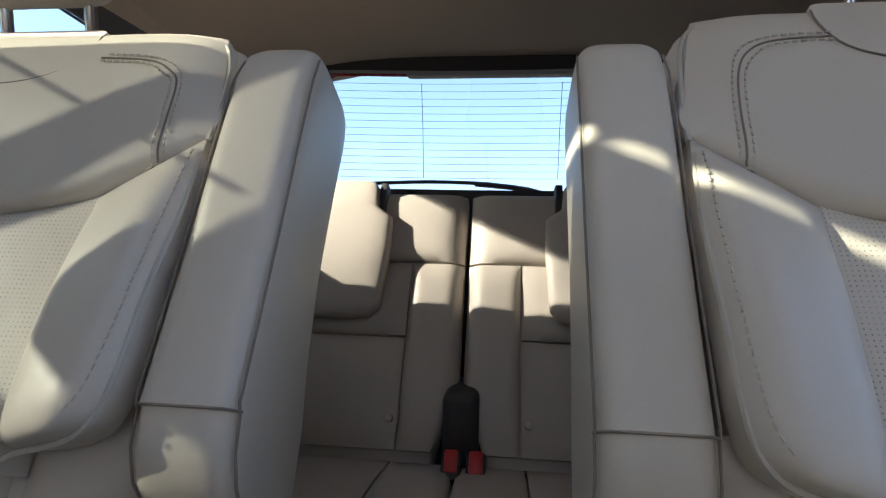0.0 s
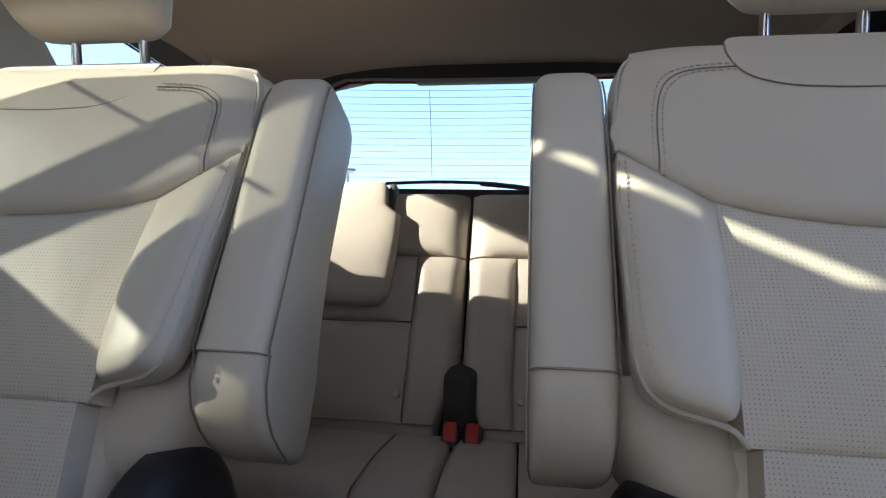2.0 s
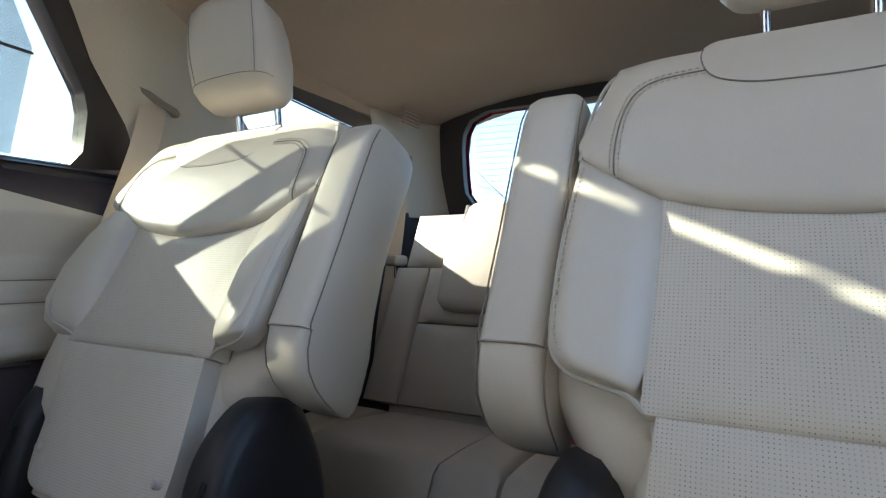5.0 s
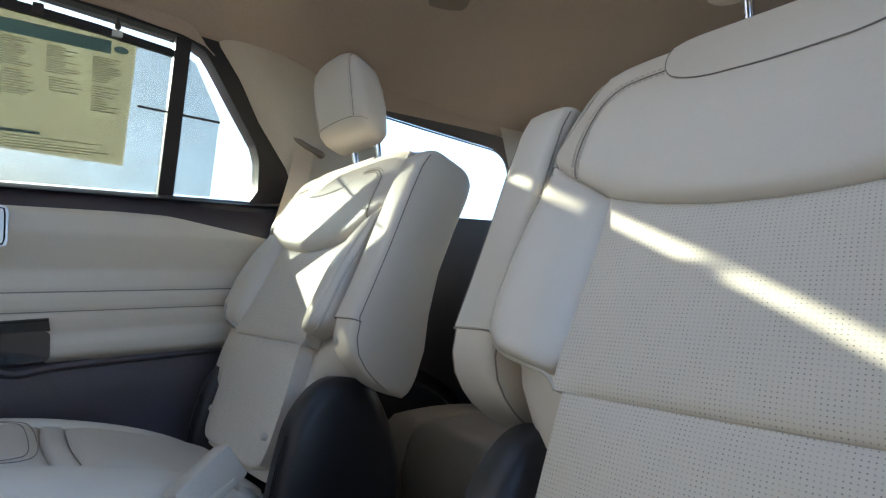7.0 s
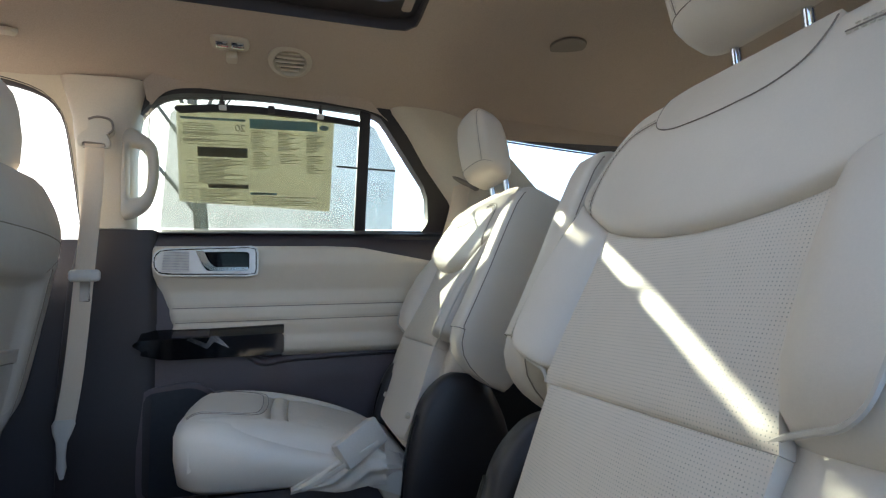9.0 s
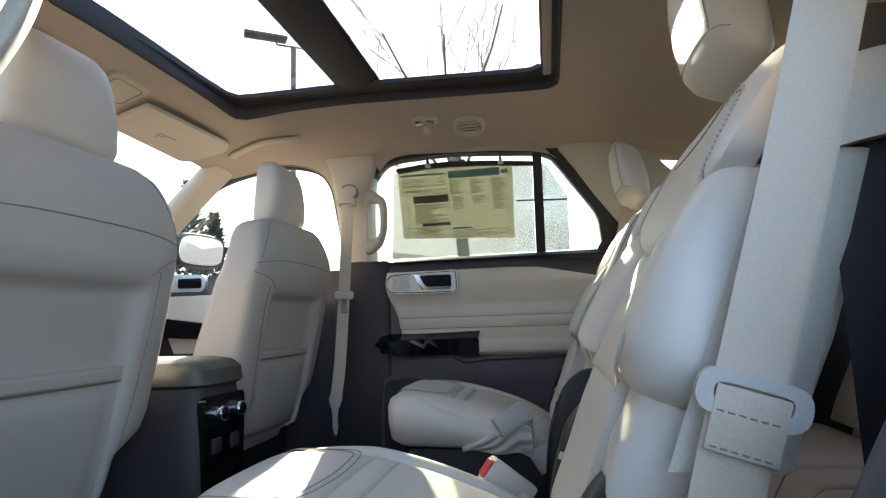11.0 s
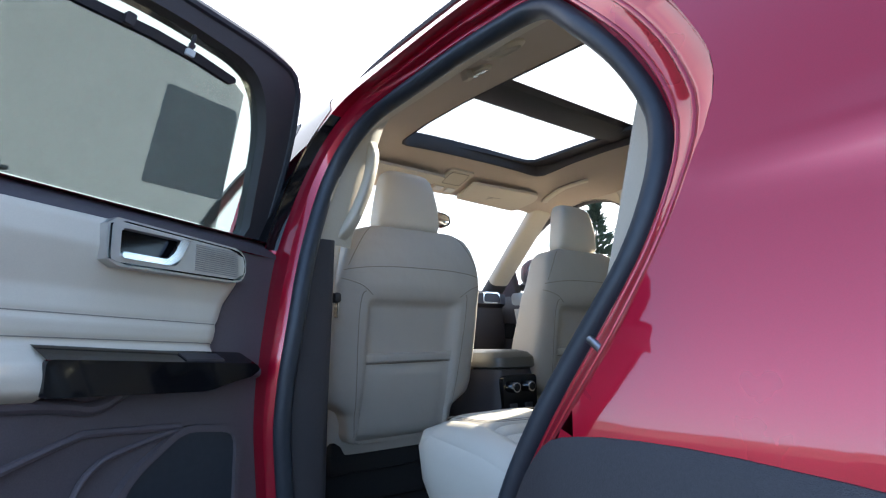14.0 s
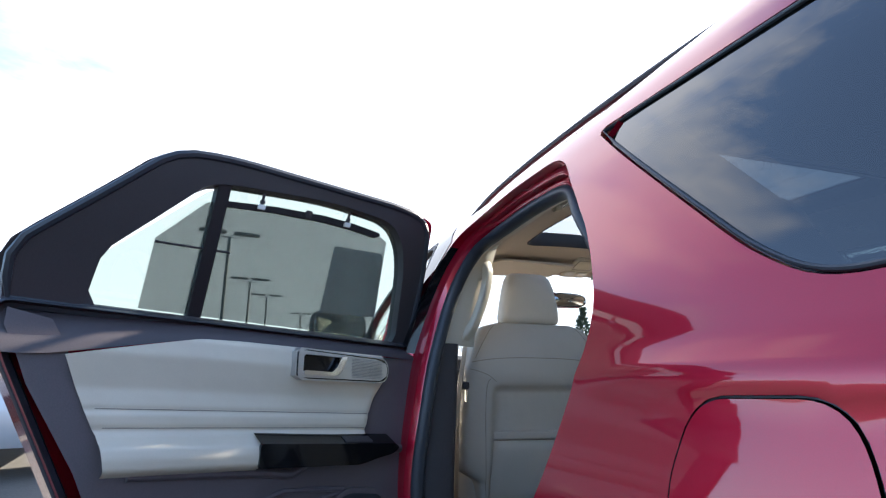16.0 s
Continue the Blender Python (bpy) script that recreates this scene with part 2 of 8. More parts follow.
# ---- geometry helpers ----
def part(name, bm, mat, parent=None, label="", crease=38.0, smooth=True):
    """Links a bmesh as one mesh object under a thing or a part."""
    bmesh.ops.remove_doubles(bm, verts=bm.verts, dist=1e-6)
    bmesh.ops.recalc_face_normals(bm, faces=bm.faces)
    for f in bm.faces:
        f.smooth = smooth
    for e in bm.edges:
        if len(e.link_faces) == 2 and e.calc_face_angle(0) > radians(crease):
            e.smooth = False
    me = bpy.data.meshes.new(name)
    bm.to_mesh(me)
    bm.free()
    me.materials.append(mat)
    ob = new(name, me)
    if parent:
        ob.parent = parent
        ob.matrix_parent_inverse = parent.matrix_world.inverted()
    return tagged(ob, label)


def thing(name, base, label, category, group="", kind=""):
    ob = new(name)
    ob.location = base
    ob.matrix_world = Matrix.Translation(base)
    return tagged(ob, label, category, group, kind)


def box(bm, lo, hi, r=0.006, seg=2, m=None):
    lo, hi = Vector(lo), Vector(hi)
    g = bmesh.ops.create_cube(bm, size=1)
    for v in g["verts"]:
        v.co = Vector([lo[k] + (v.co[k] + 0.5) * (hi[k] - lo[k]) for k in range(3)])
    verts = g["verts"]
    if r > 0:
        es = list({e for v in verts for e in v.link_edges})
        out = bmesh.ops.bevel(bm, geom=es, offset=r, segments=seg, profile=0.5, affect="EDGES", clamp_overlap=True)
        verts = list({v for f in out["faces"] for v in f.verts} | {v for v in verts if v.is_valid})
    if m:
        for v in verts:
            v.co = m @ v.co
    return bm


def rb(lo, hi, r=0.006, seg=2, m=None):
    return box(bmesh.new(), lo, hi, r, seg, m)


def smooth_line(pts, n):
    """n points along a smooth curve through pts."""
    pts = [Vector(p) for p in pts]
    out = []
    for k in range(n):
        t = k / (n - 1) * (len(pts) - 1)
        i = min(int(t), len(pts) - 2)
        f = t - i
        p0, p1, p2, p3 = pts[max(i - 1, 0)], pts[i], pts[i + 1], pts[min(i + 2, len(pts) - 1)]
        out.append(0.5 * ((2 * p1) + (p2 - p0) * f + (2 * p0 - 5 * p1 + 4 * p2 - p3) * f * f + (3 * p1 - p0 - 3 * p2 + p3) * f ** 3))
    return out


def oval(a, b, n=12, p=2.0):
    """A ring of n points: an ellipse (p=2) or a rounded rectangle (p=4 and more)."""
    out = []
    for k in range(n):
        t = 2 * math.pi * k / n
        c, s = math.cos(t), math.sin(t)
        out.append((a * math.copysign(abs(c) ** (2 / p), c), b * math.copysign(abs(s) ** (2 / p), s)))
    return out


def sweep(bm, pts, prof, up=(0, 0, 1), closed=False, scale=None, cap=True):
    """Sweeps the ring prof along pts. The ring's second axis keeps close to up."""
    pts = [Vector(p) for p in pts]
    rings = []
    for i, p in enumerate(pts):
        a, b = pts[i - 1] if (i or closed) else p, pts[(i + 1) % len(pts)] if (closed or i < len(pts) - 1) else p
        t = (b - a).normalized()
        u = Vector(up[i]) if isinstance(up, list) else Vector(up)
        side = t.cross(u)
        side = side.normalized() if side.length > 1e-4 else t.orthogonal().normalized()
        top = side.cross(t)
        k = scale[i] if scale else 1.0
        rings.append([bm.verts.new(p + side * (x * k) + top * (y * k)) for x, y in prof])
    m = len(prof)
    for i in range(len(rings) - (0 if closed else 1)):
        a, b = rings[i], rings[(i + 1) % len(rings)]
        for j in range(m):
            bm.faces.new((a[j], a[(j + 1) % m], b[(j + 1) % m], b[j]))
    if cap and not closed:
        bm.faces.new(rings[0]), bm.faces.new(rings[-1])
    return bm


def loft(bm, rings, cap=True):
    vs = [[bm.verts.new(p) for p in r] for r in rings]
    m = len(vs[0])
    for a, b in zip(vs, vs[1:]):
        for j in range(m):
            bm.faces.new((a[j], a[(j + 1) % m], b[(j + 1) % m], b[j]))
    if cap:
        bm.faces.new(vs[0]), bm.faces.new(vs[-1])
    return bm


def sheet(bm, fn, nu, nv, uv=None):
    """A grid of fn(u, v) for u, v from 0 to 1; uv(u, v) gives its texture coordinates in metres."""
    lay = bm.loops.layers.uv.verify()
    g = [[bm.verts.new(fn(i / nu, j / nv)) for i in range(nu + 1)] for j in range(nv + 1)]
    for j in range(nv):
        for i in range(nu):
            f = bm.faces.new((g[j][i], g[j][i + 1], g[j + 1][i + 1], g[j + 1][i]))
            if uv:
                for lp, (a, b) in zip(f.loops, ((i, j), (i + 1, j), (i + 1, j + 1), (i, j + 1))):
                    lp[lay].uv = uv(a / nu, b / nv)
    return g


def plate(bm, loop, put, depth, hole=None, bevel=0.0):
    """A flat piece of the outline loop (2D), placed by put(a, b, d) with d from 0 (front) to depth (back); hole: a loop of as many points."""
    n = len(loop)
    f0 = [bm.verts.new(put(a, b, 0.0)) for a, b in loop]
    f1 = [bm.verts.new(put(a, b, depth)) for a, b in loop]
    for i in range(n):
        j = (i + 1) % n
        bm.faces.new((f0[i], f0[j], f1[j], f1[i]))
    if hole:
        h0 = [bm.verts.new(put(a, b, 0.0)) for a, b in hole]
        h1 = [bm.verts.new(put(a, b, depth)) for a, b in hole]
        for i in range(n):
            j = (i + 1) % n
            bm.faces.new((h0[i], h0[j], h1[j], h1[i]))
            bm.faces.new((f0[i], f0[j], h0[j], h0[i]))
            bm.faces.new((f1[i], f1[j], h1[j], h1[i]))
    else:
        bm.faces.new(f0), bm.faces.new(f1)
    return bm


def rounded(poly, r, n=5):
    """A closed 2D polygon with its corners rounded; r: one radius or one for each corner."""
    out, m = [], len(poly)
    for i in range(m):
        p, a, b = Vector(poly[i]), Vector(poly[i - 1]), Vector(poly[(i + 1) % m])
        k = r[i] if isinstance(r, (list, tuple)) else r
        da, db = (a - p), (b - p)
        q = min(k, da.length * 0.48, db.length * 0.48)
        s, e = p + da.normalized() * q, p + db.normalized() * q
        for j in range(n + 1):
            t = j / n
            out.append(tuple((1 - t) ** 2 * s + 2 * t * (1 - t) * p + t * t * e))
    return out


def radial(loop, c, n=72):
    """n points of a closed loop, at even angles as seen from c."""
    out, c, m = [], Vector(c), len(loop)
    for k in range(n):
        d = Vector((math.cos(2 * math.pi * k / n), math.sin(2 * math.pi * k / n)))
        best = None
        for i in range(m):
            a, b = Vector(loop[i]) - c, Vector(loop[(i + 1) % m]) - c
            e = b - a
            den = d.x * e.y - d.y * e.x
            if abs(den) < 1e-12:
                continue
            t = (a.x * e.y - a.y * e.x) / den
            s = (a.x * d.y - a.y * d.x) / den
            if t > 0 and -1e-9 <= s <= 1 + 1e-9 and (best is None or t > best):
                best = t
        out.append(tuple(c + d * best))
    return out


def grow(loop, d):
    """A closed 2D loop moved outwards by d (inwards: minus)."""
    m, out = len(loop), []
    area = sum(loop[i - 1][0] * loop[i][1] - loop[i][0] * loop[i - 1][1] for i in range(m))
    sg = 1 if area > 0 else -1
    for i in range(m):
        a, b = Vector(loop[i - 1]), Vector(loop[(i + 1) % m])
        t = (b - a).normalized()
        out.append((loop[i][0] + t.y * d * sg, loop[i][1] - t.x * d * sg))
    return out


def lerp(table, x):
    if x <= table[0][0]:
        return table[0][1]
    for (a, p), (b, q) in zip(table, table[1:]):
        if x <= b:
            t = (x - a) / (b - a)
            return p + (q - p) * t
    return table[-1][1]


def soft_lerp(table, x):
    return sum(lerp(table, x + d) for d in (-0.03, -0.015, 0, 0.015, 0.03)) / 5


def puff(u, v, p=6):
    return (1 - abs(2 * u - 1) ** p) * (1 - abs(2 * v - 1) ** p)


def stitches(bm, pts, length=0.006, gap=0.004, r=0.0011, up=(0, -1, 0)):
    """A row of thread stitches along a line."""
    pts = [Vector(p) for p in pts]
    far_along = [0.0]
    for a, b in zip(pts, pts[1:]):
        far_along.append(far_along[-1] + (b - a).length)

    def along(d):
        i = max(k for k in range(len(pts) - 1) if far_along[k] <= d)
        return pts[i].lerp(pts[i + 1], min(1.0, (d - far_along[i]) / max(far_along[i + 1] - far_along[i], 1e-6)))
    prof, run = oval(r, r, 5), 0.0
    while run + length < far_along[-1]:
        sweep(bm, [along(run), along(run + length)], prof, up)
        run += length + gap
    return bm


# ---- outside ----
GROUND = -0.06
bm = bmesh.new()
sheet(bm, lambda u, v: Vector(((u - 0.5) * 1600, (v - 0.5) * 1600, GROUND)), 8, 8)
tagged(part("ground", bm, M_ASPHALT), "pale worn asphalt of a dry car park", "ground", kind="structure")


# ---- the car's body ----
SKIN = [(0.20, 0.93), (0.30, 0.95), (0.50, 0.975), (0.70, 0.999), (0.80, 0.9965), (0.87, 0.989), (0.93, 0.981), (1.03, 0.966), (1.10, 0.951), (1.16, 0.935), (1.30, 0.892), (1.40, 0.858), (1.50, 0.812), (1.57, 0.765), (1.62, 0.70), (1.66, 0.60)]


def skin(y, z, d=0.0, side=1):
    """A point of the body side's outer skin, d metres inside it."""
    crease = 0.010 * math.exp(-((z - 1.045) / 0.018) ** 2) * min(1.0, max(0.0, (y - 0.75) / 0.2))
    x = soft_lerp(SKIN, z) + crease - 0.05 * max(0.0, (y - 1.0) / 1.0) ** 2 - 0.02 * max(0.0, (-0.9 - y) / 1.2) ** 2
    return Vector((side * (x - d), y, z))


# openings in the body's side, as loops of (y, z)
SEAL = rounded([(-0.235, 0.36), (-0.213, 0.70), (-0.190, 0.95), (-0.220, 1.27), (-0.198, 1.365), (-0.115, 1.455), (0.25, 1.478), (0.47, 1.462), (0.645, 1.27), (0.715, 1.14), (0.69, 1.01), (0.598, 0.876), (0.528, 0.76), (0.455, 0.60), (0.44, 0.36)],
               [0.05, 0.1, 0.1, 0.08, 0.08, 0.08, 0.1, 0.07, 0.1, 0.07, 0.08, 0.1, 0.1, 0.1, 0.06], 5)
CUT = rounded([(-0.285, 0.31), (-0.285, 0.95), (-0.275, 1.30), (-0.17, 1.49), (0.25, 1.525), (0.54, 1.505), (0.755, 1.275), (0.832, 1.13), (0.80, 1.03), (0.735, 0.90), (0.660, 0.80), (0.545, 0.64), (0.50, 0.50), (0.49, 0.31)],
              [0.03, 0.1, 0.10, 0.10, 0.1, 0.09, 0.1, 0.06, 0.08, 0.1, 0.1, 0.1, 0.1, 0.04], 5)
QUARTER = rounded([(0.685, 1.487), (1.09, 1.165), (1.165, 1.122), (1.62, 1.14), (1.55, 1.42)], [0.02, 0.10, 0.08, 0.12, 0.10], 6)
WINDOW1 = rounded([(-1.255, 1.150), (-1.255, 1.318), (-0.91, 1.512), (-0.58, 1.552), (-0.43, 1.51), (-0.41, 1.130)], [0.015, 0.03, 0.15, 0.08, 0.07, 0.02], 5)
FUEL = rounded([(1.012, 0.872), (0.998, 0.93), (1.034, 1.020), (1.19, 1.024), (1.212, 0.94), (1.195, 0.872)], [0.035, 0.05, 0.04, 0.045, 0.06, 0.035], 6)
ARCH = [(0.53, 0.22), (0.56, 0.48), (0.592, 0.68), (0.640, 0.785), (0.70, 0.812), (0.86, 0.812), (1.00, 0.785), (1.20, 0.66), (1.27, 0.45), (1.30, 0.22)]
ARCH_LINE = [(p.x, p.y) for p in smooth_line([(*p, 0) for p in ARCH], 40)]

car = thing("suv", (0, 0.3, GROUND), "candy red metallic suv with cream interior, one rear door open", "car")


def inside(p, loop):
    hit = False
    for i in range(len(loop)):
        (x0, y0), (x1, y1) = loop[i - 1], loop[i]
        if (y0 > p[1]) != (y1 > p[1]) and p[0] < (x1 - x0) * (p[1] - y0) / (y1 - y0) + x0:
            hit = not hit
    return hit


def nearest(p, loop):
    best, at = 9.0, p
    for i in range(len(loop)):
        ax, ay = loop[i - 1]
        bx, by = loop[i]
        dx, dy = bx - ax, by - ay
        t = max(0.0, min(1.0, ((p[0] - ax) * dx + (p[1] - ay) * dy) / (dx * dx + dy * dy + 1e-12)))
        q = (ax + dx * t, ay + dy * t)
        d = math.hypot(q[0] - p[0], q[1] - p[1])
        if d < best:
            best, at = d, q
    return at


def pressing(y0, y1, z0, z1, holes, step=0.016, side=1, d=0.0, keep=None):
    """A piece of the body side as a fine grid, cut to the loops in holes (and to the inside of keep), with its rim on those loops."""
    ny, nz = round((y1 - y0) / step), round((z1 - z0) / step)
    bm, verts = bmesh.new(), {}
    cells = []
    for i in range(ny):
        for j in range(nz):
            c = (y0 + (i + 0.5) * (y1 - y0) / ny, z0 + (j + 0.5) * (z1 - z0) / nz)
            if not any(inside(c, h) for h in holes) and (keep is None or inside(c, keep)):
                cells.append((i, j))
    count = {}
    for i, j in cells:
        for k in ((i, j), (i + 1, j), (i + 1, j + 1), (i, j + 1)):
            count[k] = count.get(k, 0) + 1
    loops = holes + ([keep] if keep else [])
    for (i, j), n in count.items():
        p = (y0 + i * (y1 - y0) / ny, z0 + j * (z1 - z0) / nz)
        if n < 4 and loops:
            best = min((nearest(p, h) for h in loops), key=lambda q: math.hypot(q[0] - p[0], q[1] - p[1]))
            if math.hypot(best[0] - p[0], best[1] - p[1]) < step * 1.3:
                p = best
        verts[(i, j)] = bm.verts.new(skin(p[0], p[1], d, side))
    for i, j in cells:
        try:
            bm.faces.new([verts[k] for k in ((i, j), (i + 1, j), (i + 1, j + 1), (i, j + 1))])
        except ValueError:
            pass
    return bm


def reveal(bm, loop, d0, d1, side=1, loop1=None):
    """The inner wall of an opening, from d0 to d1 metres inside the skin."""
    a = [bm.verts.new(skin(y, z, d0, side)) for y, z in loop]
    b = [bm.verts.new(skin(y, z, d1, side)) for y, z in (loop1 or loop)]
    for i in range(len(loop)):
        j = (i + 1) % len(loop)
        bm.faces.new((a[i], a[j], b[j], b[i]))
    return bm


def tube_on_skin(loop, d, side, prof, closed=True):
    pts = [skin(y, z, d, side) for y, z in loop]
    return sweep(bmesh.new(), pts, prof, up=(side, 0, 0.2), closed=closed)


def fan(loop, c, d, side, n=64, rings=5):
    """A filled piece of the skin inside a loop."""
    bm = bmesh.new()
    q = radial(loop, c, n)
    c0 = bm.verts.new(skin(*c, d, side))
    vs = [[bm.verts.new(skin(c[0] + (y - c[0]) * k / rings, c[1] + (z - c[1]) * k / rings, d, side)) for y, z in q] for k in range(1, rings + 1)]
    for i in range(n):
        j = (i + 1) % n
        bm.faces.new((c0, vs[0][i], vs[0][j]))
        for k in range(rings - 1):
            bm.faces.new((vs[k][i], vs[k + 1][i], vs[k + 1][j], vs[k][j]))
    return bm


def raised(loop):
    """The passenger side opening, seen only from inside: its lip stands clear of the glass."""
    return [(y - (0.075 if y < 0.0 else 0.0), z + 0.065 * min(1.0, max(0.0, (z - 1.15) / 0.25))) for y, z in loop]


def seal_depth(y, z):
    """How far the rubber seal lies inside the skin: deeper at the rear pillar."""
    k = min(1.0, max(0.0, (y - 0.30) / 0.35))
    h = min(1.0, max(0.0, (1.36 - z) / 0.2))
    return 0.083 + 0.034 * k * k * (3 - 2 * k) * h


for side in (1, -1):
    cut_loop = CUT if side == 1 else raised(CUT)
    # one pressing: roof side, pillars, quarter panel
    holes = [cut_loop, grow(QUARTER, 0.005), ARCH_LINE] + ([[(-0.40, 1.135), (-0.40, 1.48), (-0.20, 1.48), (-0.24, 1.30), (-0.26, 1.135)]] if side == 1 else []) + ([grow(FUEL, 0.0032)] if side == 1 else [])
    part("body_side", pressing(-0.352, 1.93, 0.26, 1.615, holes, 0.016 if side == 1 else 0.03, side), M_RED, car)
    if side == 1:
        # stepped flange of the door opening
        bm = bmesh.new()
        n, cc = 150, (0.22, 0.95)
        FRONT_FLANGE = [(0.0, 0.0), (0.03, 0.25), (0.055, 0.36), (0.40, 0.44), (0.76, 0.55), (0.90, 0.8), (1.0, 1.0)]
        la, lb = radial(CUT, cc, n), radial(SEAL, cc, n)
        rows = []
        for k, q in ((0.0, 0.0), (0.03, 0.06), (0.055, 0.30), (0.07, 0.36), (0.30, 0.40), (0.36, 0.43), (0.40, 0.60), (0.43, 0.66), (0.64, 0.70), (0.69, 0.73), (0.72, 0.88), (0.76, 0.93), (1.0, 1.0)):
            rows.append([bm.verts.new(skin(y + (u - y) * k, z + (w - z) * k, (q + (lerp(FRONT_FLANGE, k) - q) * min(1.0, max(0.0, (0.1 - y) / 0.2))) * seal_depth(y, z))) for (y, z), (u, w) in zip(la, lb)])
        edge = bmesh.new()
        for k, (p, q) in enumerate(zip(rows, rows[1:])):
            for i in range(n):
                j = (i + 1) % n
                if k < 2 and p[i].co.y < -0.15 and p[i].co.z > 1.14:
                    edge.faces.new([edge.verts.new(v.co) for v in (p[i], p[j], q[j], q[i])])
                else:
                    bm.faces.new((p[i], p[j], q[j], q[i]))
        part("door_aperture", bm, M_RED, car, crease=75)
        bmesh.ops.remove_doubles(edge, verts=edge.verts, dist=0.0001)
        part("front_door_edge", edge, M_BLACK, car, "black rear edge of the front door")
        # folded beads along the rear flange
        for k, q in ((0.38, 0.47), (0.70, 0.76)):
            line = [skin(y + (u - y) * k, z + (w - z) * k, q * seal_depth(y, z)) for (y, z), (u, w) in zip(la, lb) if y > 0.30]
            line = sorted(line, key=lambda p: p.z if p.y > 0.42 or p.z < 1.3 else 3 - p.y)
            part("flange_bead", sweep(bmesh.new(), line, oval(0.0045, 0.0045, 10), up=(1, 0.3, 0)), M_RED, car)
        pts = [skin(y, z, seal_depth(y, z)) for y, z in lb]
        part("door_seal", sweep(bmesh.new(), pts, oval(0.017, 0.021, 12), up=(1, 0, 0.2), closed=True), M_RUBBER, car, "grey rubber door seal")
        for low in (True, False):
            bm = bmesh.new()
            p = [bm.verts.new(skin(y, z, seal_depth(y, z) + 0.010)) for y, z in radial(grow(SEAL, -0.004), cc, n)]
            q = [bm.verts.new(skin(y - 0.10 * min(1.0, max(0.0, (0.05 - y) / 0.1)), z, seal_depth(y, z) + 0.058)) for y, z in radial(grow(SEAL, 0.012), cc, n)]
            for i in range(n):
                j = (i + 1) % n
                bm.faces.new((p[i], p[j], q[j], q[i]))
            bmesh.ops.delete(bm, geom=[f for f in bm.faces if (f.calc_center_median().z < 1.15) != low], context="FACES")
            part("aperture_trim", bm, M_DARK if low else M_CREAMPLASTIC, car)
    # lining over the pressing
    part("side_lining", pressing(0.50, 1.90, 1.12, 1.60, [grow(QUARTER, 0.015), grow(cut_loop, 0.0)], 0.03, side, 0.035), M_CREAMPLASTIC, car)
    part("front_lining", pressing(-1.45, -0.38, 1.12, 1.60, [grow(WINDOW1, 0.006), [(-1.55, 1.0), (-1.55, 1.30), (-1.20, 1.30), (-1.20, 1.0)]], 0.02, side, 0.034, keep=[(-1.50, 1.10), (-1.42, 1.16), (-1.02, 1.53), (-0.87, 1.60), (-0.37, 1.61), (-0.37, 1.10)]), M_CREAMPLASTIC, car)
    part("sail_panel", pressing(-1.45, -1.20, 1.10, 1.31, [grow(WINDOW1, 0.006)], 0.02, side, 0.033, keep=[(-1.50, 1.08), (-1.45, 1.14), (-1.27, 1.30), (-1.20, 1.30), (-1.20, 1.08)]), M_DARK, car)
    # quarter window
    bm = bmesh.new()
    reveal(bm, radial(grow(QUARTER, 0.005), (1.25, 1.28), 80), 0.0, 0.012, side)
    part("window_flange", bm, M_RED if side == 1 else M_DARK, car)
    bm = bmesh.new()
    reveal(bm, radial(grow(QUARTER, 0.005), (1.25, 1.28), 80), 0.012, 0.075, side, radial(grow(QUARTER, 0.02), (1.25, 1.28), 80))
    part("window_reveal", bm, M_DARK, car)
    part("quarter_glass", fan(grow(QUARTER, 0.004), (1.25, 1.28), 0.006, side), M_DARKGLASS if side == 1 else M_PRIVACY, car, "tinted quarter window")
    part("window_gasket", tube_on_skin(radial(QUARTER, (1.25, 1.28), 90), 0.004, side, oval(0.003, 0.004, 8)), M_RUBBER, car)
    # wheel arch cladding and wheel well
    bm = bmesh.new()
    line = [Vector((*p, 0)) for p in ARCH_LINE]
    inner = [Vector((0.88 + (p.x - 0.88) * 0.84, 0.28 + (p.y - 0.28) * 0.87, 0)) for p in line]
    mid = [p.lerp(q, 0.18) for p, q in zip(line, inner)]
    rows = [[skin(p.x, p.y, 0.006, side) for p in line], [skin(p.x, p.y, -0.003, side) for p in line], [skin(p.x, p.y, -0.009, side) for p in mid],
            [skin(q.x, q.y, -0.012, side) for q in inner], [skin(q.x, q.y, -0.006, side) for q in [a.lerp(b, 1.04) for a, b in zip(line, inner)]], [skin(q.x, q.y, 0.05, side) for q in inner], [skin(q.x, q.y, 0.30, side) for q in inner]]
    vv = [[bm.verts.new(p) for p in r] for r in rows]
    for a, b in zip(vv, vv[1:]):
        for i in range(len(a) - 1):
            bm.faces.new((a[i], a[i + 1], b[i + 1], b[i]))
    part("wheel_arch", bm, M_DARK, car, "black textured plastic arch cladding")
    bm = pressing(-1.50, 0.52, 0.20, 0.30, [], 0.05, side, -0.004)
    part("rocker", bm, M_DARK, car)
    part("front_fender", pressing(-2.77, -1.50, 0.30, 1.06, [], 0.06, side), M_RED, car)
    bm = bmesh.new()
    sweep(bm, smooth_line([(side * 0.640, -0.62, 1.640), (side * 0.650, -0.2, 1.685), (side * 0.640, 0.4, 1.690), (side * 0.615, 1.0, 1.668), (side * 0.60, 1.6, 1.62)], 24), oval(0.010, 0.009, 8))
    for yy in (-0.5, 0.55, 1.5):
        box(bm, (side * 0.628 - 0.012, yy - 0.05, 1.60), (side * 0.628 + 0.012, yy + 0.05, 1.672), 0.008)
    part("roof_rail", bm, M_DARK, car, "slim black roof rail")
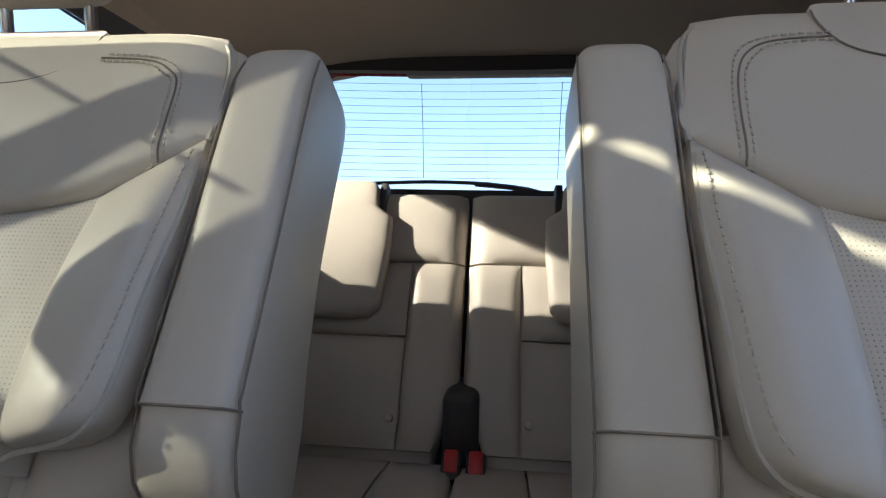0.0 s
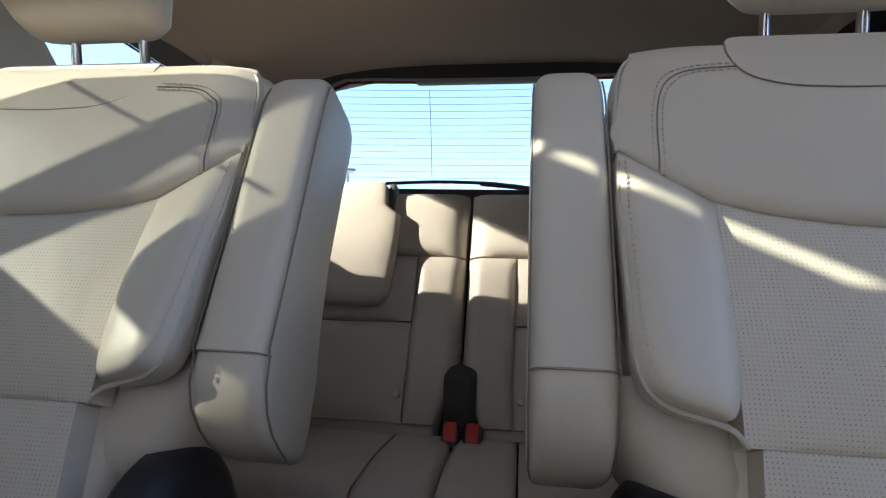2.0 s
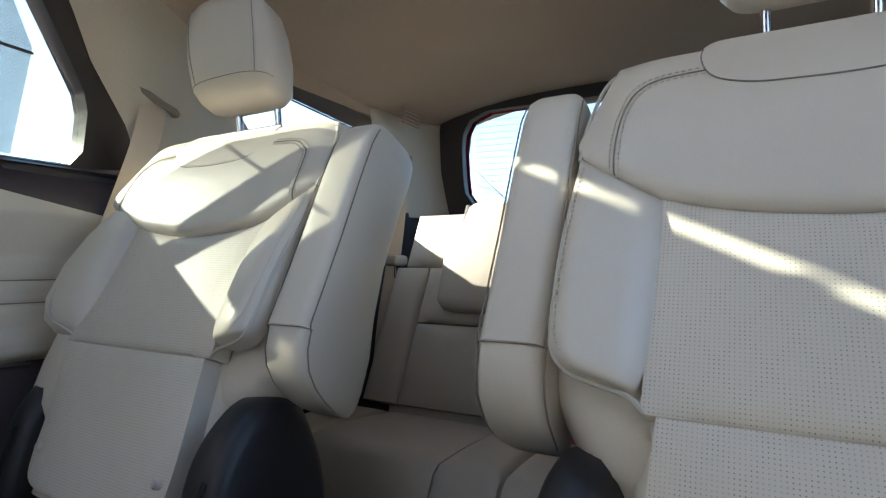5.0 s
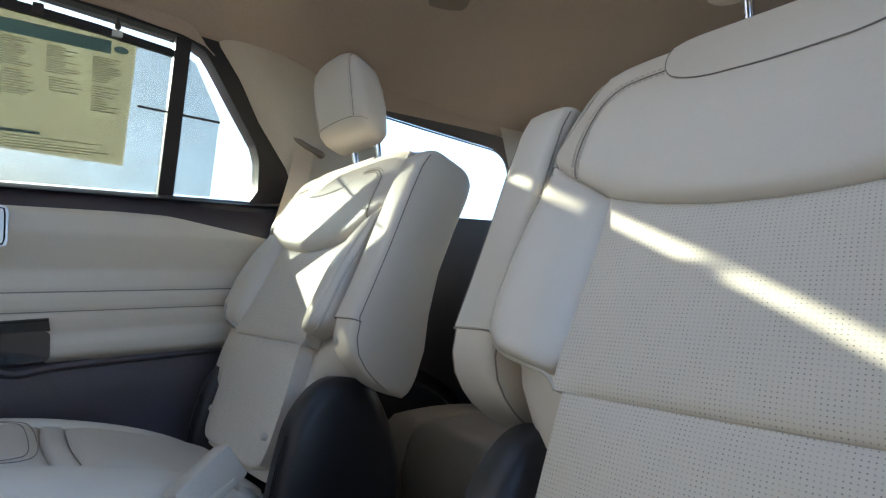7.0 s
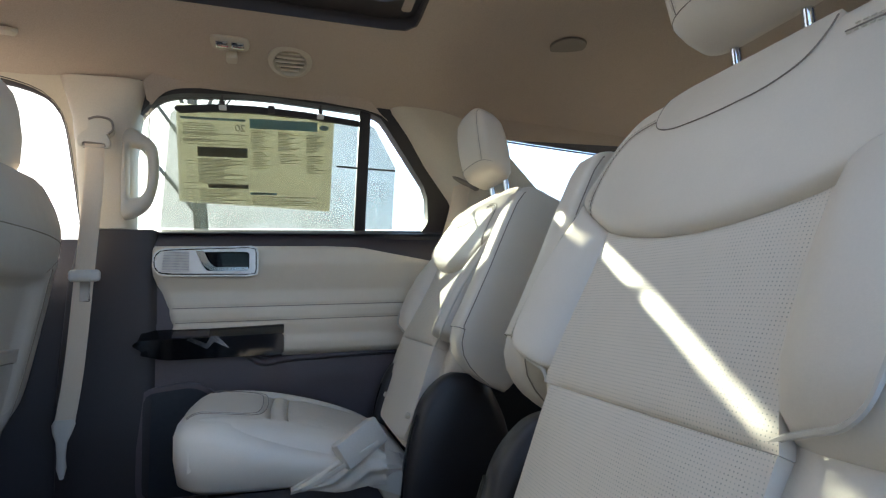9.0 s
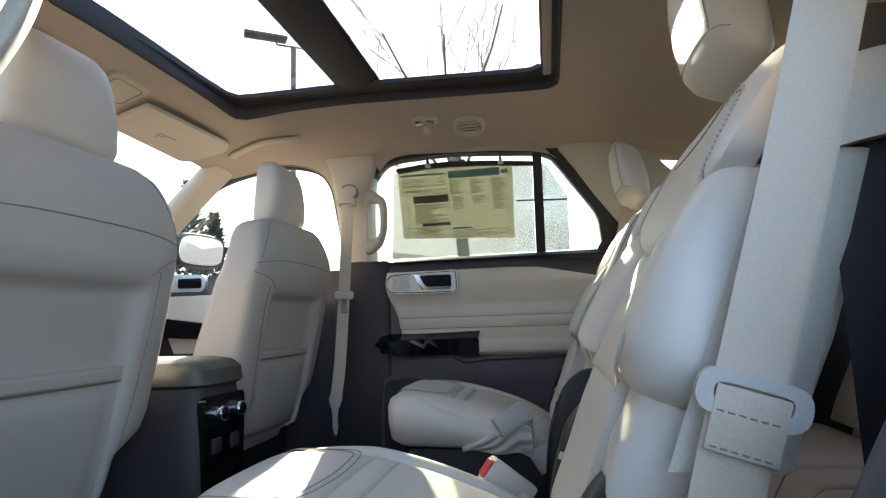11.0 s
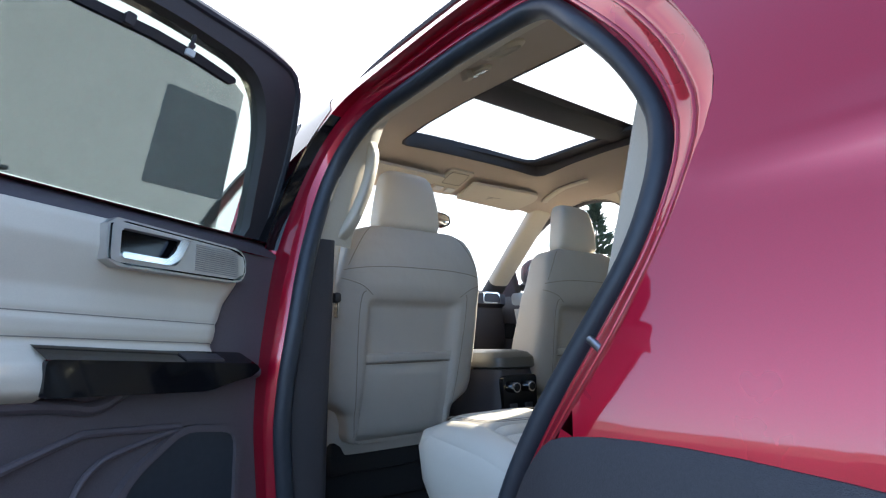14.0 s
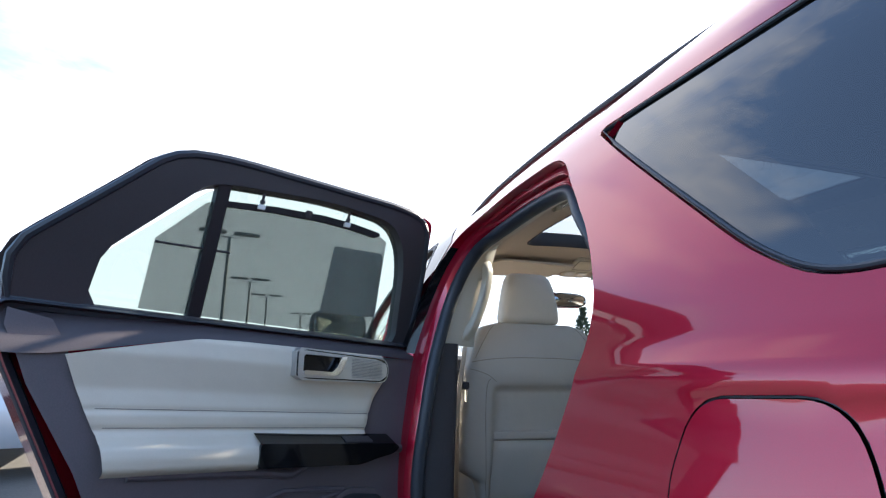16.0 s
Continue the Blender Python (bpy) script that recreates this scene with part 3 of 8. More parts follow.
    for yy in (0.88, -2.15):
        prof = [(0.70, 0.24), (0.70, 0.36), (0.73, 0.378), (0.90, 0.378), (0.93, 0.36), (0.93, 0.25)]
        bm = bmesh.new()
        loft(bm, [[Vector((side * x, yy + r * math.cos(2 * math.pi * k / 40), GROUND + 0.379 + r * math.sin(2 * math.pi * k / 40))) for k in range(40)] for x, r in prof], cap=False)
        w = part("wheel", bm, M_RUBBER, car)
        bm = bmesh.new()
        loft(bm, [[Vector((side * x, yy + r * math.cos(2 * math.pi * k / 40), GROUND + 0.379 + r * math.sin(2 * math.pi * k / 40))) for k in range(40)] for x, r in ((0.90, 0.05), (0.91, 0.10), (0.88, 0.20), (0.92, 0.252), (0.86, 0.245))])
        part("rim", bm, M_SATIN, w)
    # front door, shut
    fd = thing("front_door", (side * 0.9, -0.9, 0.40), "shut red front door with cream and dark trim", "car door", "front doors")
    part("outer_skin", pressing(-1.50, -0.356, 0.30, 1.13, [], 0.03, side), M_RED, fd)
    rear = [(-0.34, 1.60), (-0.34, 1.0)] if side == -1 else [(-0.34, 1.60), (-0.185, 1.482), (-0.235, 1.40), (-0.277, 1.29), (-0.284, 1.0)]
    part("pillar_cover", pressing(-1.50, -0.356 if side == -1 else -0.18, 1.13, 1.60, [grow(WINDOW1, 0.02)], 0.03, side, 0.0 if side == -1 else -0.002, keep=[(-1.52, 1.0), (-1.52, 1.08), (-1.36, 1.16), (-1.00, 1.50), (-0.87, 1.575)] + rear), M_BLACK, fd, "gloss black pillar cover")
    bm = bmesh.new()
    nn = 80
    wc = (-0.75, 1.28)
    lo0, lo1 = radial(grow(WINDOW1, 0.03), wc, nn), radial(WINDOW1, wc, nn)
    rows = [[bm.verts.new(skin(y, z, d, side)) for y, z in lo] for lo, d in ((lo0, -0.003), (lo1, 0.0), (lo1, 0.026), (radial(grow(WINDOW1, 0.010), wc, nn), 0.036))]
    for p, q in zip(rows, rows[1:]):
        for i in range(nn):
            bm.faces.new((p[i], p[(i + 1) % nn], q[(i + 1) % nn], q[i]))
    part("window_frame", bm, M_DARK, fd)
    part("pane", fan(grow(WINDOW1, 0.004), wc, 0.02, side), M_GLASS, fd, "clear glass")
    bm = bmesh.new()
    sheet(bm, lambda u, v: Vector((side * (0.80 + 0.06 * max(0, v - 0.85) / 0.15), -1.46 + 1.06 * u, 0.40 + 0.74 * v)), 12, 16)
    part("lower_trim", bm, M_DARK, fd)
    bm = bmesh.new()
    sheet(bm, lambda u, v: Vector((side * (0.785 - 0.012 * math.sin(math.pi * v)), -1.09 - 0.08 * v + (0.53 + 0.08 * v) * u, 0.83 + 0.23 * v)), 12, 8)
    part("cream_panel", bm, M_LEATHER, fd)
    bm = bmesh.new()
    plate(bm, rounded([(-1.175, 1.080), (-1.175, 1.148), (-0.95, 1.142), (-0.95, 1.074)], 0.027, 5), lambda y, z, d: Vector((side * (0.772 + d), y, z)), 0.02)
    part("handle_plate", bm, M_SATIN, fd, "brushed metal handle plate")
    bm = bmesh.new()
    plate(bm, rounded([(-1.07, 1.090), (-1.07, 1.130), (-0.965, 1.128), (-0.965, 1.088)], 0.010, 4), lambda y, z, d: Vector((side * (0.769 + d), y, z)), 0.006)
    part("handle_recess", bm, M_BLACK, fd)
    bm = bmesh.new()
    plate(bm, rounded([(-1.20, 0.90), (-1.20, 0.985), (-0.80, 0.93), (-0.80, 0.88)], 0.02, 4), lambda y, z, d: Vector((side * (0.735 + d), y, z)), 0.07)
    part("switch_panel", bm, M_BLACK, fd)
    # wing mirror
    wmx = lambda a, b, c: Vector((side * (1.055 + a * 0.972 - b * 0.22), -1.165 + a * 0.235 + b * 0.96 + 0.10 * c, 1.282 + c))
    bm = bmesh.new()
    loft(bm, [[wmx(a, y, b) for a, b in oval(h, k, 28, 3.5)] for y, h, k in ((0.004, 0.132, 0.074), (-0.02, 0.140, 0.082), (-0.08, 0.125, 0.072), (-0.13, 0.07, 0.04))])
    sweep(bm, [Vector((side * 0.93, -1.24, 1.19)), wmx(-0.06, -0.05, -0.05)], oval(0.035, 0.022, 12, 3))
    wm_ = part("wing_mirror", bm, M_DARK, fd, "black wing mirror housing")
    bm = bmesh.new()
    loft(bm, [[wmx(a, 0.006 + e, b) for a, b in oval(0.124 * k, 0.066 * k, 28, 3.5)] for e, k in ((0, 1.0), (0.002, 0.99), (0.003, 0.02))])
    part("mirror_glass", bm, M_MIRROR, wm_)

# inner jamb behind the shut door
bm = bmesh.new()
sheet(bm, lambda u, v: Vector((-0.805 - 0.02 * u, 0.45 + 0.36 * u, 0.41 + 0.74 * v)), 8, 12)
part("door_jamb", bm, M_DARK, car)
bm = bmesh.new()
sheet(bm, lambda u, v: Vector((0.712 - 0.02 * u, 0.635 + 0.12 * u, 0.80 + 0.395 * v)), 6, 8)
part("door_jamb", bm, M_DARK, car)
bm = bmesh.new()
sheet(bm, lambda u, v: Vector((0.722 - 0.012 * u ** 6, 0.585 - 0.10 * (1 - v) + (lerp([(0.80, 0.585), (0.99, 0.647), (1.062, 0.670)], 0.80 + 0.262 * v) - 0.585 + 0.10 * (1 - v)) * u, 0.80 + 0.262 * v)), 10, 14)
part("pillar_lower_trim", bm, M_CREAMPLASTIC, car)
bm = bmesh.new()
plate(bm, rounded([(0.61, 1.052), (0.61, 1.130), (0.658, 1.139), (0.692, 1.146), (0.700, 1.11), (0.690, 1.072), (0.64, 1.062)], [0.004, 0.004, 0.02, 0.012, 0.03, 0.006, 0.02], 5), lambda y, z, d: Vector((0.731 - d - 24.0 * max(0.0, y - 0.672) ** 2, y, z)), 0.016)
part("belt_cover", bm, M_CREAMPLASTIC, car, "cream cover over the belt reel")
# fuel door on the driver's side
flap = part("fuel_door", fan(FUEL, (1.10, 0.95), -0.001, 1, 64, 6), M_RED, car)
part("gap", tube_on_skin(radial(grow(FUEL, 0.0016), (1.10, 0.95), 80), 0.005, 1, oval(0.0017, 0.003, 6)), M_RUBBER, flap)

# roof skin with the sunroof hole
ROOF_C = (0.0, -0.08)
HOLE = rounded([(-0.38, -0.58), (0.38, -0.58), (0.38, 0.47), (-0.38, 0.47)], 0.05, 5)


def roof_z(x, y):
    return soft_lerp([(-1.0, 1.60), (-0.6, 1.672), (-0.1, 1.698), (0.5, 1.685), (1.2, 1.645), (1.95, 1.585)], y) - 0.085 * (abs(x) / 0.70) ** 3.2


bm = bmesh.new()
outer = [(-0.62, -0.86), (0.62, -0.86), (0.70, -0.4), (0.715, 0.4), (0.70, 1.3), (0.66, 1.93), (-0.66, 1.93), (-0.70, 1.3), (-0.715, 0.4), (-0.70, -0.4)]
a, b = radial(HOLE, ROOF_C, 96), radial(outer, ROOF_C, 96)
g = [[bm.verts.new((p[0] + (q[0] - p[0]) * k / 10, p[1] + (q[1] - p[1]) * k / 10, roof_z(p[0] + (q[0] - p[0]) * k / 10, p[1] + (q[1] - p[1]) * k / 10))) for k in range(11)] for p, q in zip(a, b)]
for i in range(96):
    for k in range(10):
        bm.faces.new((g[i][k], g[i][k + 1], g[(i + 1) % 96][k + 1], g[(i + 1) % 96][k]))
part("roof", bm, M_RED, car)
bm = bmesh.new()
sheet(bm, lambda u, v: Vector(((u - 0.5) * 1.9, -1.52 - 1.25 * v, 1.10 - 0.22 * v ** 1.5 - 0.08 * (2 * u - 1) ** 4)), 16, 10)
sheet(bm, lambda u, v: Vector(((u - 0.5) * 1.9, -2.77, 0.30 + 0.58 * v)), 4, 4)
part("hood", bm, M_RED, car)

# tailgate with its window
TG = rounded([(-0.60, 1.175), (0.60, 1.175), (0.575, 1.515), (-0.575, 1.515)], [0.09, 0.09, 0.13, 0.13], 6)


def gate(x, z, d=0.0):
    return Vector((x, 1.96 - d - 0.30 * max(0.0, z - 1.1) - 0.05 * (x / 0.6) ** 2, z))


bm = bmesh.new()
outer = [(-0.80, 0.35), (0.80, 0.35), (0.86, 1.1), (0.64, 1.56), (0.3, 1.60), (-0.3, 1.60), (-0.64, 1.56), (-0.86, 1.1)]
a, b = radial(TG, (0, 1.34), 72), radial(outer, (0, 1.34), 72)
g = [[bm.verts.new(gate(p[0] + (q[0] - p[0]) * k / 5, p[1] + (q[1] - p[1]) * k / 5)) for k in range(6)] for p, q in zip(a, b)]
for i in range(72):
    for k in range(5):
        bm.faces.new((g[i][k], g[i][k + 1], g[(i + 1) % 72][k + 1], g[(i + 1) % 72][k]))
tail = part("tailgate", bm, M_RED, car)
bm = bmesh.new()
inner = grow(TG, 0.0)
outer = rounded([(-0.70, 1.06), (0.70, 1.06), (0.645, 1.60), (-0.645, 1.60)], [0.1, 0.1, 0.16, 0.16], 6)
plate(bm, radial(outer, (0, 1.34), 72), lambda x, z, d: gate(x, z, 0.03 + d), 0.03, radial(inner, (0, 1.34), 72))
part("window_trim", bm, M_DARK, tail, "black plastic tailgate window trim")
bm = bmesh.new()
c0 = bm.verts.new(gate(0, 1.34, 0.012))
ring = [[bm.verts.new(gate(x * k, 1.34 + (z - 1.34) * k, 0.012)) for x, z in radial(grow(TG, 0.01), (0, 1.34), 72)] for k in (0.33, 0.66, 1.0)]
for i in range(72):
    j = (i + 1) % 72
    bm.faces.new((c0, ring[0][i], ring[0][j]))
    for k in (0, 1):
        bm.faces.new((ring[k][i], ring[k + 1][i], ring[k + 1][j], ring[k][j]))
part("rear_glass", bm, M_PRIVACY, tail, "tinted rear window")
for k in range(14):
    z = 1.215 + k * 0.0212
    part("heater_wire", sweep(bmesh.new(), [gate(x, z, 0.016) for x in [-0.55 + 1.10 * i / 12 for i in range(13)]], oval(0.0006, 0.0006, 4)), M_POLE, tail)
for sx in (-0.21, 0.21):
    part("heater_wire", sweep(bmesh.new(), [gate(sx + 0.03 * math.copysign((z - 1.35) * 0.3, sx), z, 0.016) for z in (1.215, 1.35, 1.49)], oval(0.0009, 0.0006, 4)), M_POLE, tail)
bm = bmesh.new()
sweep(bm, smooth_line([gate(-0.38, 1.199, -0.02), gate(-0.20, 1.208, -0.03), gate(-0.03, 1.205, -0.03), gate(0.03, 1.200, -0.03)], 10), oval(0.005, 0.006, 8))
sweep(bm, smooth_line([gate(-0.05, 1.204, -0.035), gate(0.10, 1.190, -0.03), gate(0.18, 1.17, -0.02)], 6), oval(0.008, 0.009, 8))
part("wiper", bm, M_DARK, tail, "black rear wiper")
bm = bmesh.new()
box(bm, (-0.26, 1.80, 1.515), (0.26, 1.86, 1.545), 0.01)
part("brake_light", bm, M_POLE, tail, "high brake light strip")

bm = bmesh.new()
sheet(bm, lambda u, v: gate((u - 0.5) * 1.5, 0.42 + 0.68 * v, 0.06), 8, 6)
part("inner_trim", bm, M_DARK, tail, "dark plastic inner trim")

# floor and firewall
bm = bmesh.new()
sheet(bm, lambda u, v: Vector(((u - 0.5) * 1.86, -1.5 + 3.4 * v, lerp([(-1.5, 0.40), (0.62, 0.40), (0.70, 0.44), (1.9, 0.46)], -1.5 + 3.4 * v))), 8, 34)
tagged(part("floor", bm, M_CARPET), "black carpet of the car's floor", "floor", kind="structure")
bm = bmesh.new()
sheet(bm, lambda u, v: Vector(((u - 0.5) * 1.9, -1.48, 0.3 + 0.8 * v)), 4, 4)
part("firewall", bm, M_DARK, car)

# windshield with its pillars
def shield(x, v, d=0.0):
    return Vector((x * (1 - 0.16 * v), -1.50 + 0.66 * v - d * 0.5 + 0.10 * (x / 0.75) ** 2 * (1 - v * 0.4), 1.09 + 0.475 * v - d))


bm = bmesh.new()
sheet(bm, lambda u, v: shield((u - 0.5) * 1.52, v), 16, 8)
part("windshield", bm, M_GLASS, car, "clear windshield")
for s in (1, -1):
    bm = bmesh.new()
    sweep(bm, [shield(s * 0.755, 0.30 + 0.70 * k / 8, 0.02) for k in range(9)], oval(0.060, 0.035, 16, 3))
    part("windshield_pillar", bm, M_CREAMPLASTIC, car, "cream windshield pillar trim")
    bm = bmesh.new()
    sweep(bm, [shield(s * 0.755, 0.31 * k / 4, 0.022) for k in range(5)], oval(0.060, 0.035, 16, 3))
    part("pillar_foot", bm, M_DARK, car)
bm = bmesh.new()
sheet(bm, lambda u, v: Vector(((u - 0.5) * 1.36, -0.88 + 0.10 * v, 1.60 + 0.02 * v)), 8, 2)
part("header", bm, M_RED, car)

# ---- headliner ----
def liner(x, y):
    drop = lerp([(-0.84, 0.045), (-0.45, 0.115)], y)
    return soft_lerp([(-0.9, 1.528), (-0.74, 1.556), (-0.58, 1.614), (-0.40, 1.634), (-0.2, 1.638), (0.4, 1.618), (0.9, 1.600), (1.4, 1.580), (1.9, 1.545)], y) - drop * (abs(x) / 0.75) ** 3.0


HL = rounded([(-0.38, -0.575), (0.37, -0.575), (0.37, 0.462), (-0.38, 0.462)], 0.05, 5)
bm = bmesh.new()
outer = [(-0.70, -0.84), (0.70, -0.84), (0.745, -0.3), (0.755, 0.5), (0.74, 1.2), (0.68, 1.86), (-0.68, 1.86), (-0.74, 1.2), (-0.75, 0.75), (-0.727, 0.59), (-0.708, 0.46), (-0.702, -0.22), (-0.688, -0.38), (-0.688, -0.66)]
a, b = radial(HL, ROOF_C, 120), radial(outer, ROOF_C, 120)
g = [[bm.verts.new((p[0] + (q[0] - p[0]) * k / 14, p[1] + (q[1] - p[1]) * k / 14, liner(p[0] + (q[0] - p[0]) * k / 14, p[1] + (q[1] - p[1]) * k / 14))) for k in range(15)] for p, q in zip(a, b)]
for i in range(120):
    j = (i + 1) % 120
    for k in range(14):
        bm.faces.new((g[i][k], g[i][k + 1], g[j][k + 1], g[j][k]))
tagged(part("ceiling", bm, M_HEADLINER), "taupe woven headliner", "ceiling", kind="structure")
# sunroof: frame, centre bar, two panes
def sunroof_z(y):
    return soft_lerp([(-0.6, 1.645), (-0.1, 1.644), (0.2, 1.634), (0.5, 1.624)], y)


roofwin = thing("sunroof", (0, -0.06, 1.66), "twin panel glass sunroof with black frame and open blind", "sunroof")
bm = bmesh.new()
plate(bm, radial(rounded([(-0.41, -0.60), (0.40, -0.60), (0.40, 0.49), (-0.41, 0.49)], 0.05, 5), ROOF_C, 96), lambda x, y, d: Vector((x, y, sunroof_z(y) + d)), 0.012,
      radial(rounded([(-0.302, -0.545), (0.345, -0.578), (0.322, 0.412), (-0.305, 0.412)], 0.035, 5), ROOF_C, 96))
part("frame", bm, M_DARK, roofwin)
bm = bmesh.new()
lip = [[bm.verts.new((p[0] * k, p[1] * k, liner(*p) + h)) for p in a] for k, h in ((1.004, -0.002), (0.992, -0.003), (0.985, 0.004), (0.985, 0.055))]
for p, q in zip(lip, lip[1:]):
    for i in range(120):
        bm.faces.new((p[i], p[(i + 1) % 120], q[(i + 1) % 120], q[i]))
part("opening_trim", bm, M_DARK, roofwin, "black trim round the opening")
bm = bmesh.new()
sheet(bm, lambda u, v: Vector(((u - 0.5) * 0.72, -0.205 + 0.125 * v, sunroof_z(-0.15) - 0.004 + 0.012 * (2 * v - 1) ** 2)), 8, 8)
sheet(bm, lambda u, v: Vector(((u - 0.5) * 0.72, -0.205 + 0.125 * v, sunroof_z(-0.15) + 0.035)), 8, 2)
part("centre_bar", bm, M_DARK, roofwin)
for y0, y1 in ((-0.58, -0.16), (-0.12, 0.46)):
    bm = bmesh.new()
    sheet(bm, lambda u, v: Vector(((u - 0.5) * 0.76, y0 + (y1 - y0) * v, roof_z((u - 0.5) * 0.76, y0 + (y1 - y0) * v) - 0.004)), 8, 8)
    part("pane", bm, M_ROOFGLASS, roofwin)
bm = bmesh.new()
sweep(bm, [(-0.33, 0.43, liner(0, 0.43) + 0.02), (0.33, 0.43, liner(0, 0.43) + 0.02)], oval(0.02, 0.014, 10))
part("blind_roller", bm, M_HEADLINER, roofwin, "rolled cloth blind")

# ---- second row captain's chairs ----
SY, SZ = 0.41, 0.70


def chair(cx, sgn, label):
    """One captain's chair: sgn 1 for the driver's side, -1 mirrored. w lateral (inner side minus), s up the back, n forward."""
    top = thing("captain_chair", (cx, 0.2, 0.40), label, "car seat", "second row seats")

    def at(w, s, n):
        return Vector((cx + sgn * w, SY + 0.407 * s - 0.913 * n, SZ + 0.913 * s + 0.407 * n))

    def wrap(w, s):
        """The back's forward curve: bolsters proud of the middle."""
        k = max(0.0, (abs(w) - 0.13) / 0.12)
        lumbar = 0.012 * math.exp(-((s - 0.18) / 0.12) ** 2)
        return lumbar + 0.030 * min(k, 1.0) ** 1.5 * max(0.0, min(1.0, (0.50 - s) / 0.22)) - 0.014 * max(0.0, (s - 0.44) / 0.1) ** 2

    hc, lift_top = (-0.012, 0.0) if sgn > 0 else (0.016, -0.012)

    def panel(name, left, right, mat, nu=18, nv=18, lift=0.010, low=0.0, high=0.0, p=8, label="", corner=0.0):
        """A padded panel ruled between two side curves of (w, s); low and high bow its lower and upper edges along s."""
        L, R = smooth_line([(*q, 0) for q in left], nv + 1), smooth_line([(*q, 0) for q in right], nv + 1)

        def ws(u, v):
            i = min(int(v * nv), nv - 1)
            q = L[i].lerp(L[i + 1], v * nv - i).lerp(R[i].lerp(R[i + 1], v * nv - i), u)
            arch = 1 - (2 * u - 1) ** 2
            e = abs(2 * u - 1) ** 7 * v ** 3
            return q.x * (1 - 0.35 * corner * e / 0.03 * 0.1), q.y + arch * (low * (1 - v) + high * v) - corner * e

        def fn(u, v):
            w, s = ws(u, v)
            return at(w, s, wrap(w, s) + lift * puff(u, v, p) - 0.002)
        bm = bmesh.new()
        g = sheet(bm, fn, nu, nv, lambda u, v: ws(u, v))
        rim = g[0] + [r[-1] for r in g[1:]] + g[-1][-2::-1] + [r[0] for r in g[-2:0:-1]]
        back = [bm.verts.new(v.co + (at(0, 0, -0.03) - at(0, 0, 0))) for v in rim]
        for i in range(len(rim)):
            j = (i + 1) % len(rim)
            bm.faces.new((rim[i], rim[j], back[j], back[i]))
        part(name, bm, mat, top, label, crease=60)
        surface[name] = (fn, ws)
        return fn

    surface = {}
    # padded panels of the back
    panel("insert", [(-0.163, 0.158), (-0.160, 0.26), (-0.158, 0.364)], [(0.174, 0.158), (0.154, 0.23), (0.149, 0.364)], M_PERF, 24, 20, 0.006, high=-0.022, label="perforated cream leather")
    panel("lower_insert", [(-0.118, -0.050), (-0.147, -0.040), (-0.159, -0.010), (-0.158, 0.06), (-0.151, 0.1575)], [(0.110, -0.050), (0.140, -0.040), (0.152, -0.010), (0.158, 0.06), (0.173, 0.1575)], M_PERF, 24, 24, 0.011, p=7)
    panel("upper_panel", [(-0.157, 0.364), (-0.239, 0.417), (-0.236, 0.475), (-0.219, 0.567 + lift_top)], [(0.152, 0.364), (0.246, 0.410), (0.243, 0.475), (0.228, 0.567 + lift_top)], M_LEATHER, 44, 26, 0.014, low=-0.021, high=-0.004, p=9, corner=0.012)
    inner = panel("bolster", [(-0.210, 0.180), (-0.232, 0.192), (-0.240, 0.22), (-0.241, 0.28), (-0.242, 0.34), (-0.240, 0.414)], [(-0.186, 0.176), (-0.168, 0.178), (-0.160, 0.205), (-0.157, 0.26), (-0.156, 0.31), (-0.157, 0.362)], M_LEATHER, 14, 30, 0.022, p=4)
    # the outer bolster is one full pillow round the back's side
    bm = bmesh.new()
    rings = []
    for s, w1, n0, n1, e in ((0.164, 0.215, -0.004, -0.075, 0.024), (0.170, 0.262, 0.010, -0.100, 0.012), (0.186, 0.286, 0.026, -0.118, 0.004), (0.22, 0.296, 0.036, -0.126, 0.0), (0.28, 0.290, 0.036, -0.128, 0.0), (0.34, 0.274, 0.028, -0.128, 0.0), (0.39, 0.256, 0.014, -0.124, 0.0), (0.412, 0.243, 0.004, -0.118, 0.0), (0.420, 0.225, -0.010, -0.10, 0.01)):
        w0 = 0.146 + e
        rings.append([at((w0 + w1) / 2 + a, s, (n0 + n1) / 2 + b) for a, b in oval((w1 - w0) / 2, (n0 - n1) / 2, 32, 3.4)])
    part("bolster", loft(bm, rings), M_LEATHER, top, crease=60)
    # collar under the headrest
    bm = bmesh.new()
    loop = rounded([(-0.106, 0.572), (-0.118, 0.540), (-0.108, 0.500), (-0.070, 0.484), (0.0, 0.480), (0.070, 0.484), (0.108, 0.500), (0.118, 0.540), (0.106, 0.572)], 0.026, 5)
    cput = lambda a, b, d: at(hc + a, b + lift_top, wrap(a, b) + 0.0135 - 0.30 * max(0.0, b - 0.548) - d)
    plate(bm, loop, cput, 0.03)
    part("collar", bm, M_LEATHER, top)
    bs = bmesh.new()
    sweep(bs, [cput(a, b, 0.0006) for a, b in loop if b < 0.552], oval(0.0009, 0.0009, 6), up=(0, -1, 0))
    tagged(part("seam", bs, M_SEAM, top), kind="stuff")
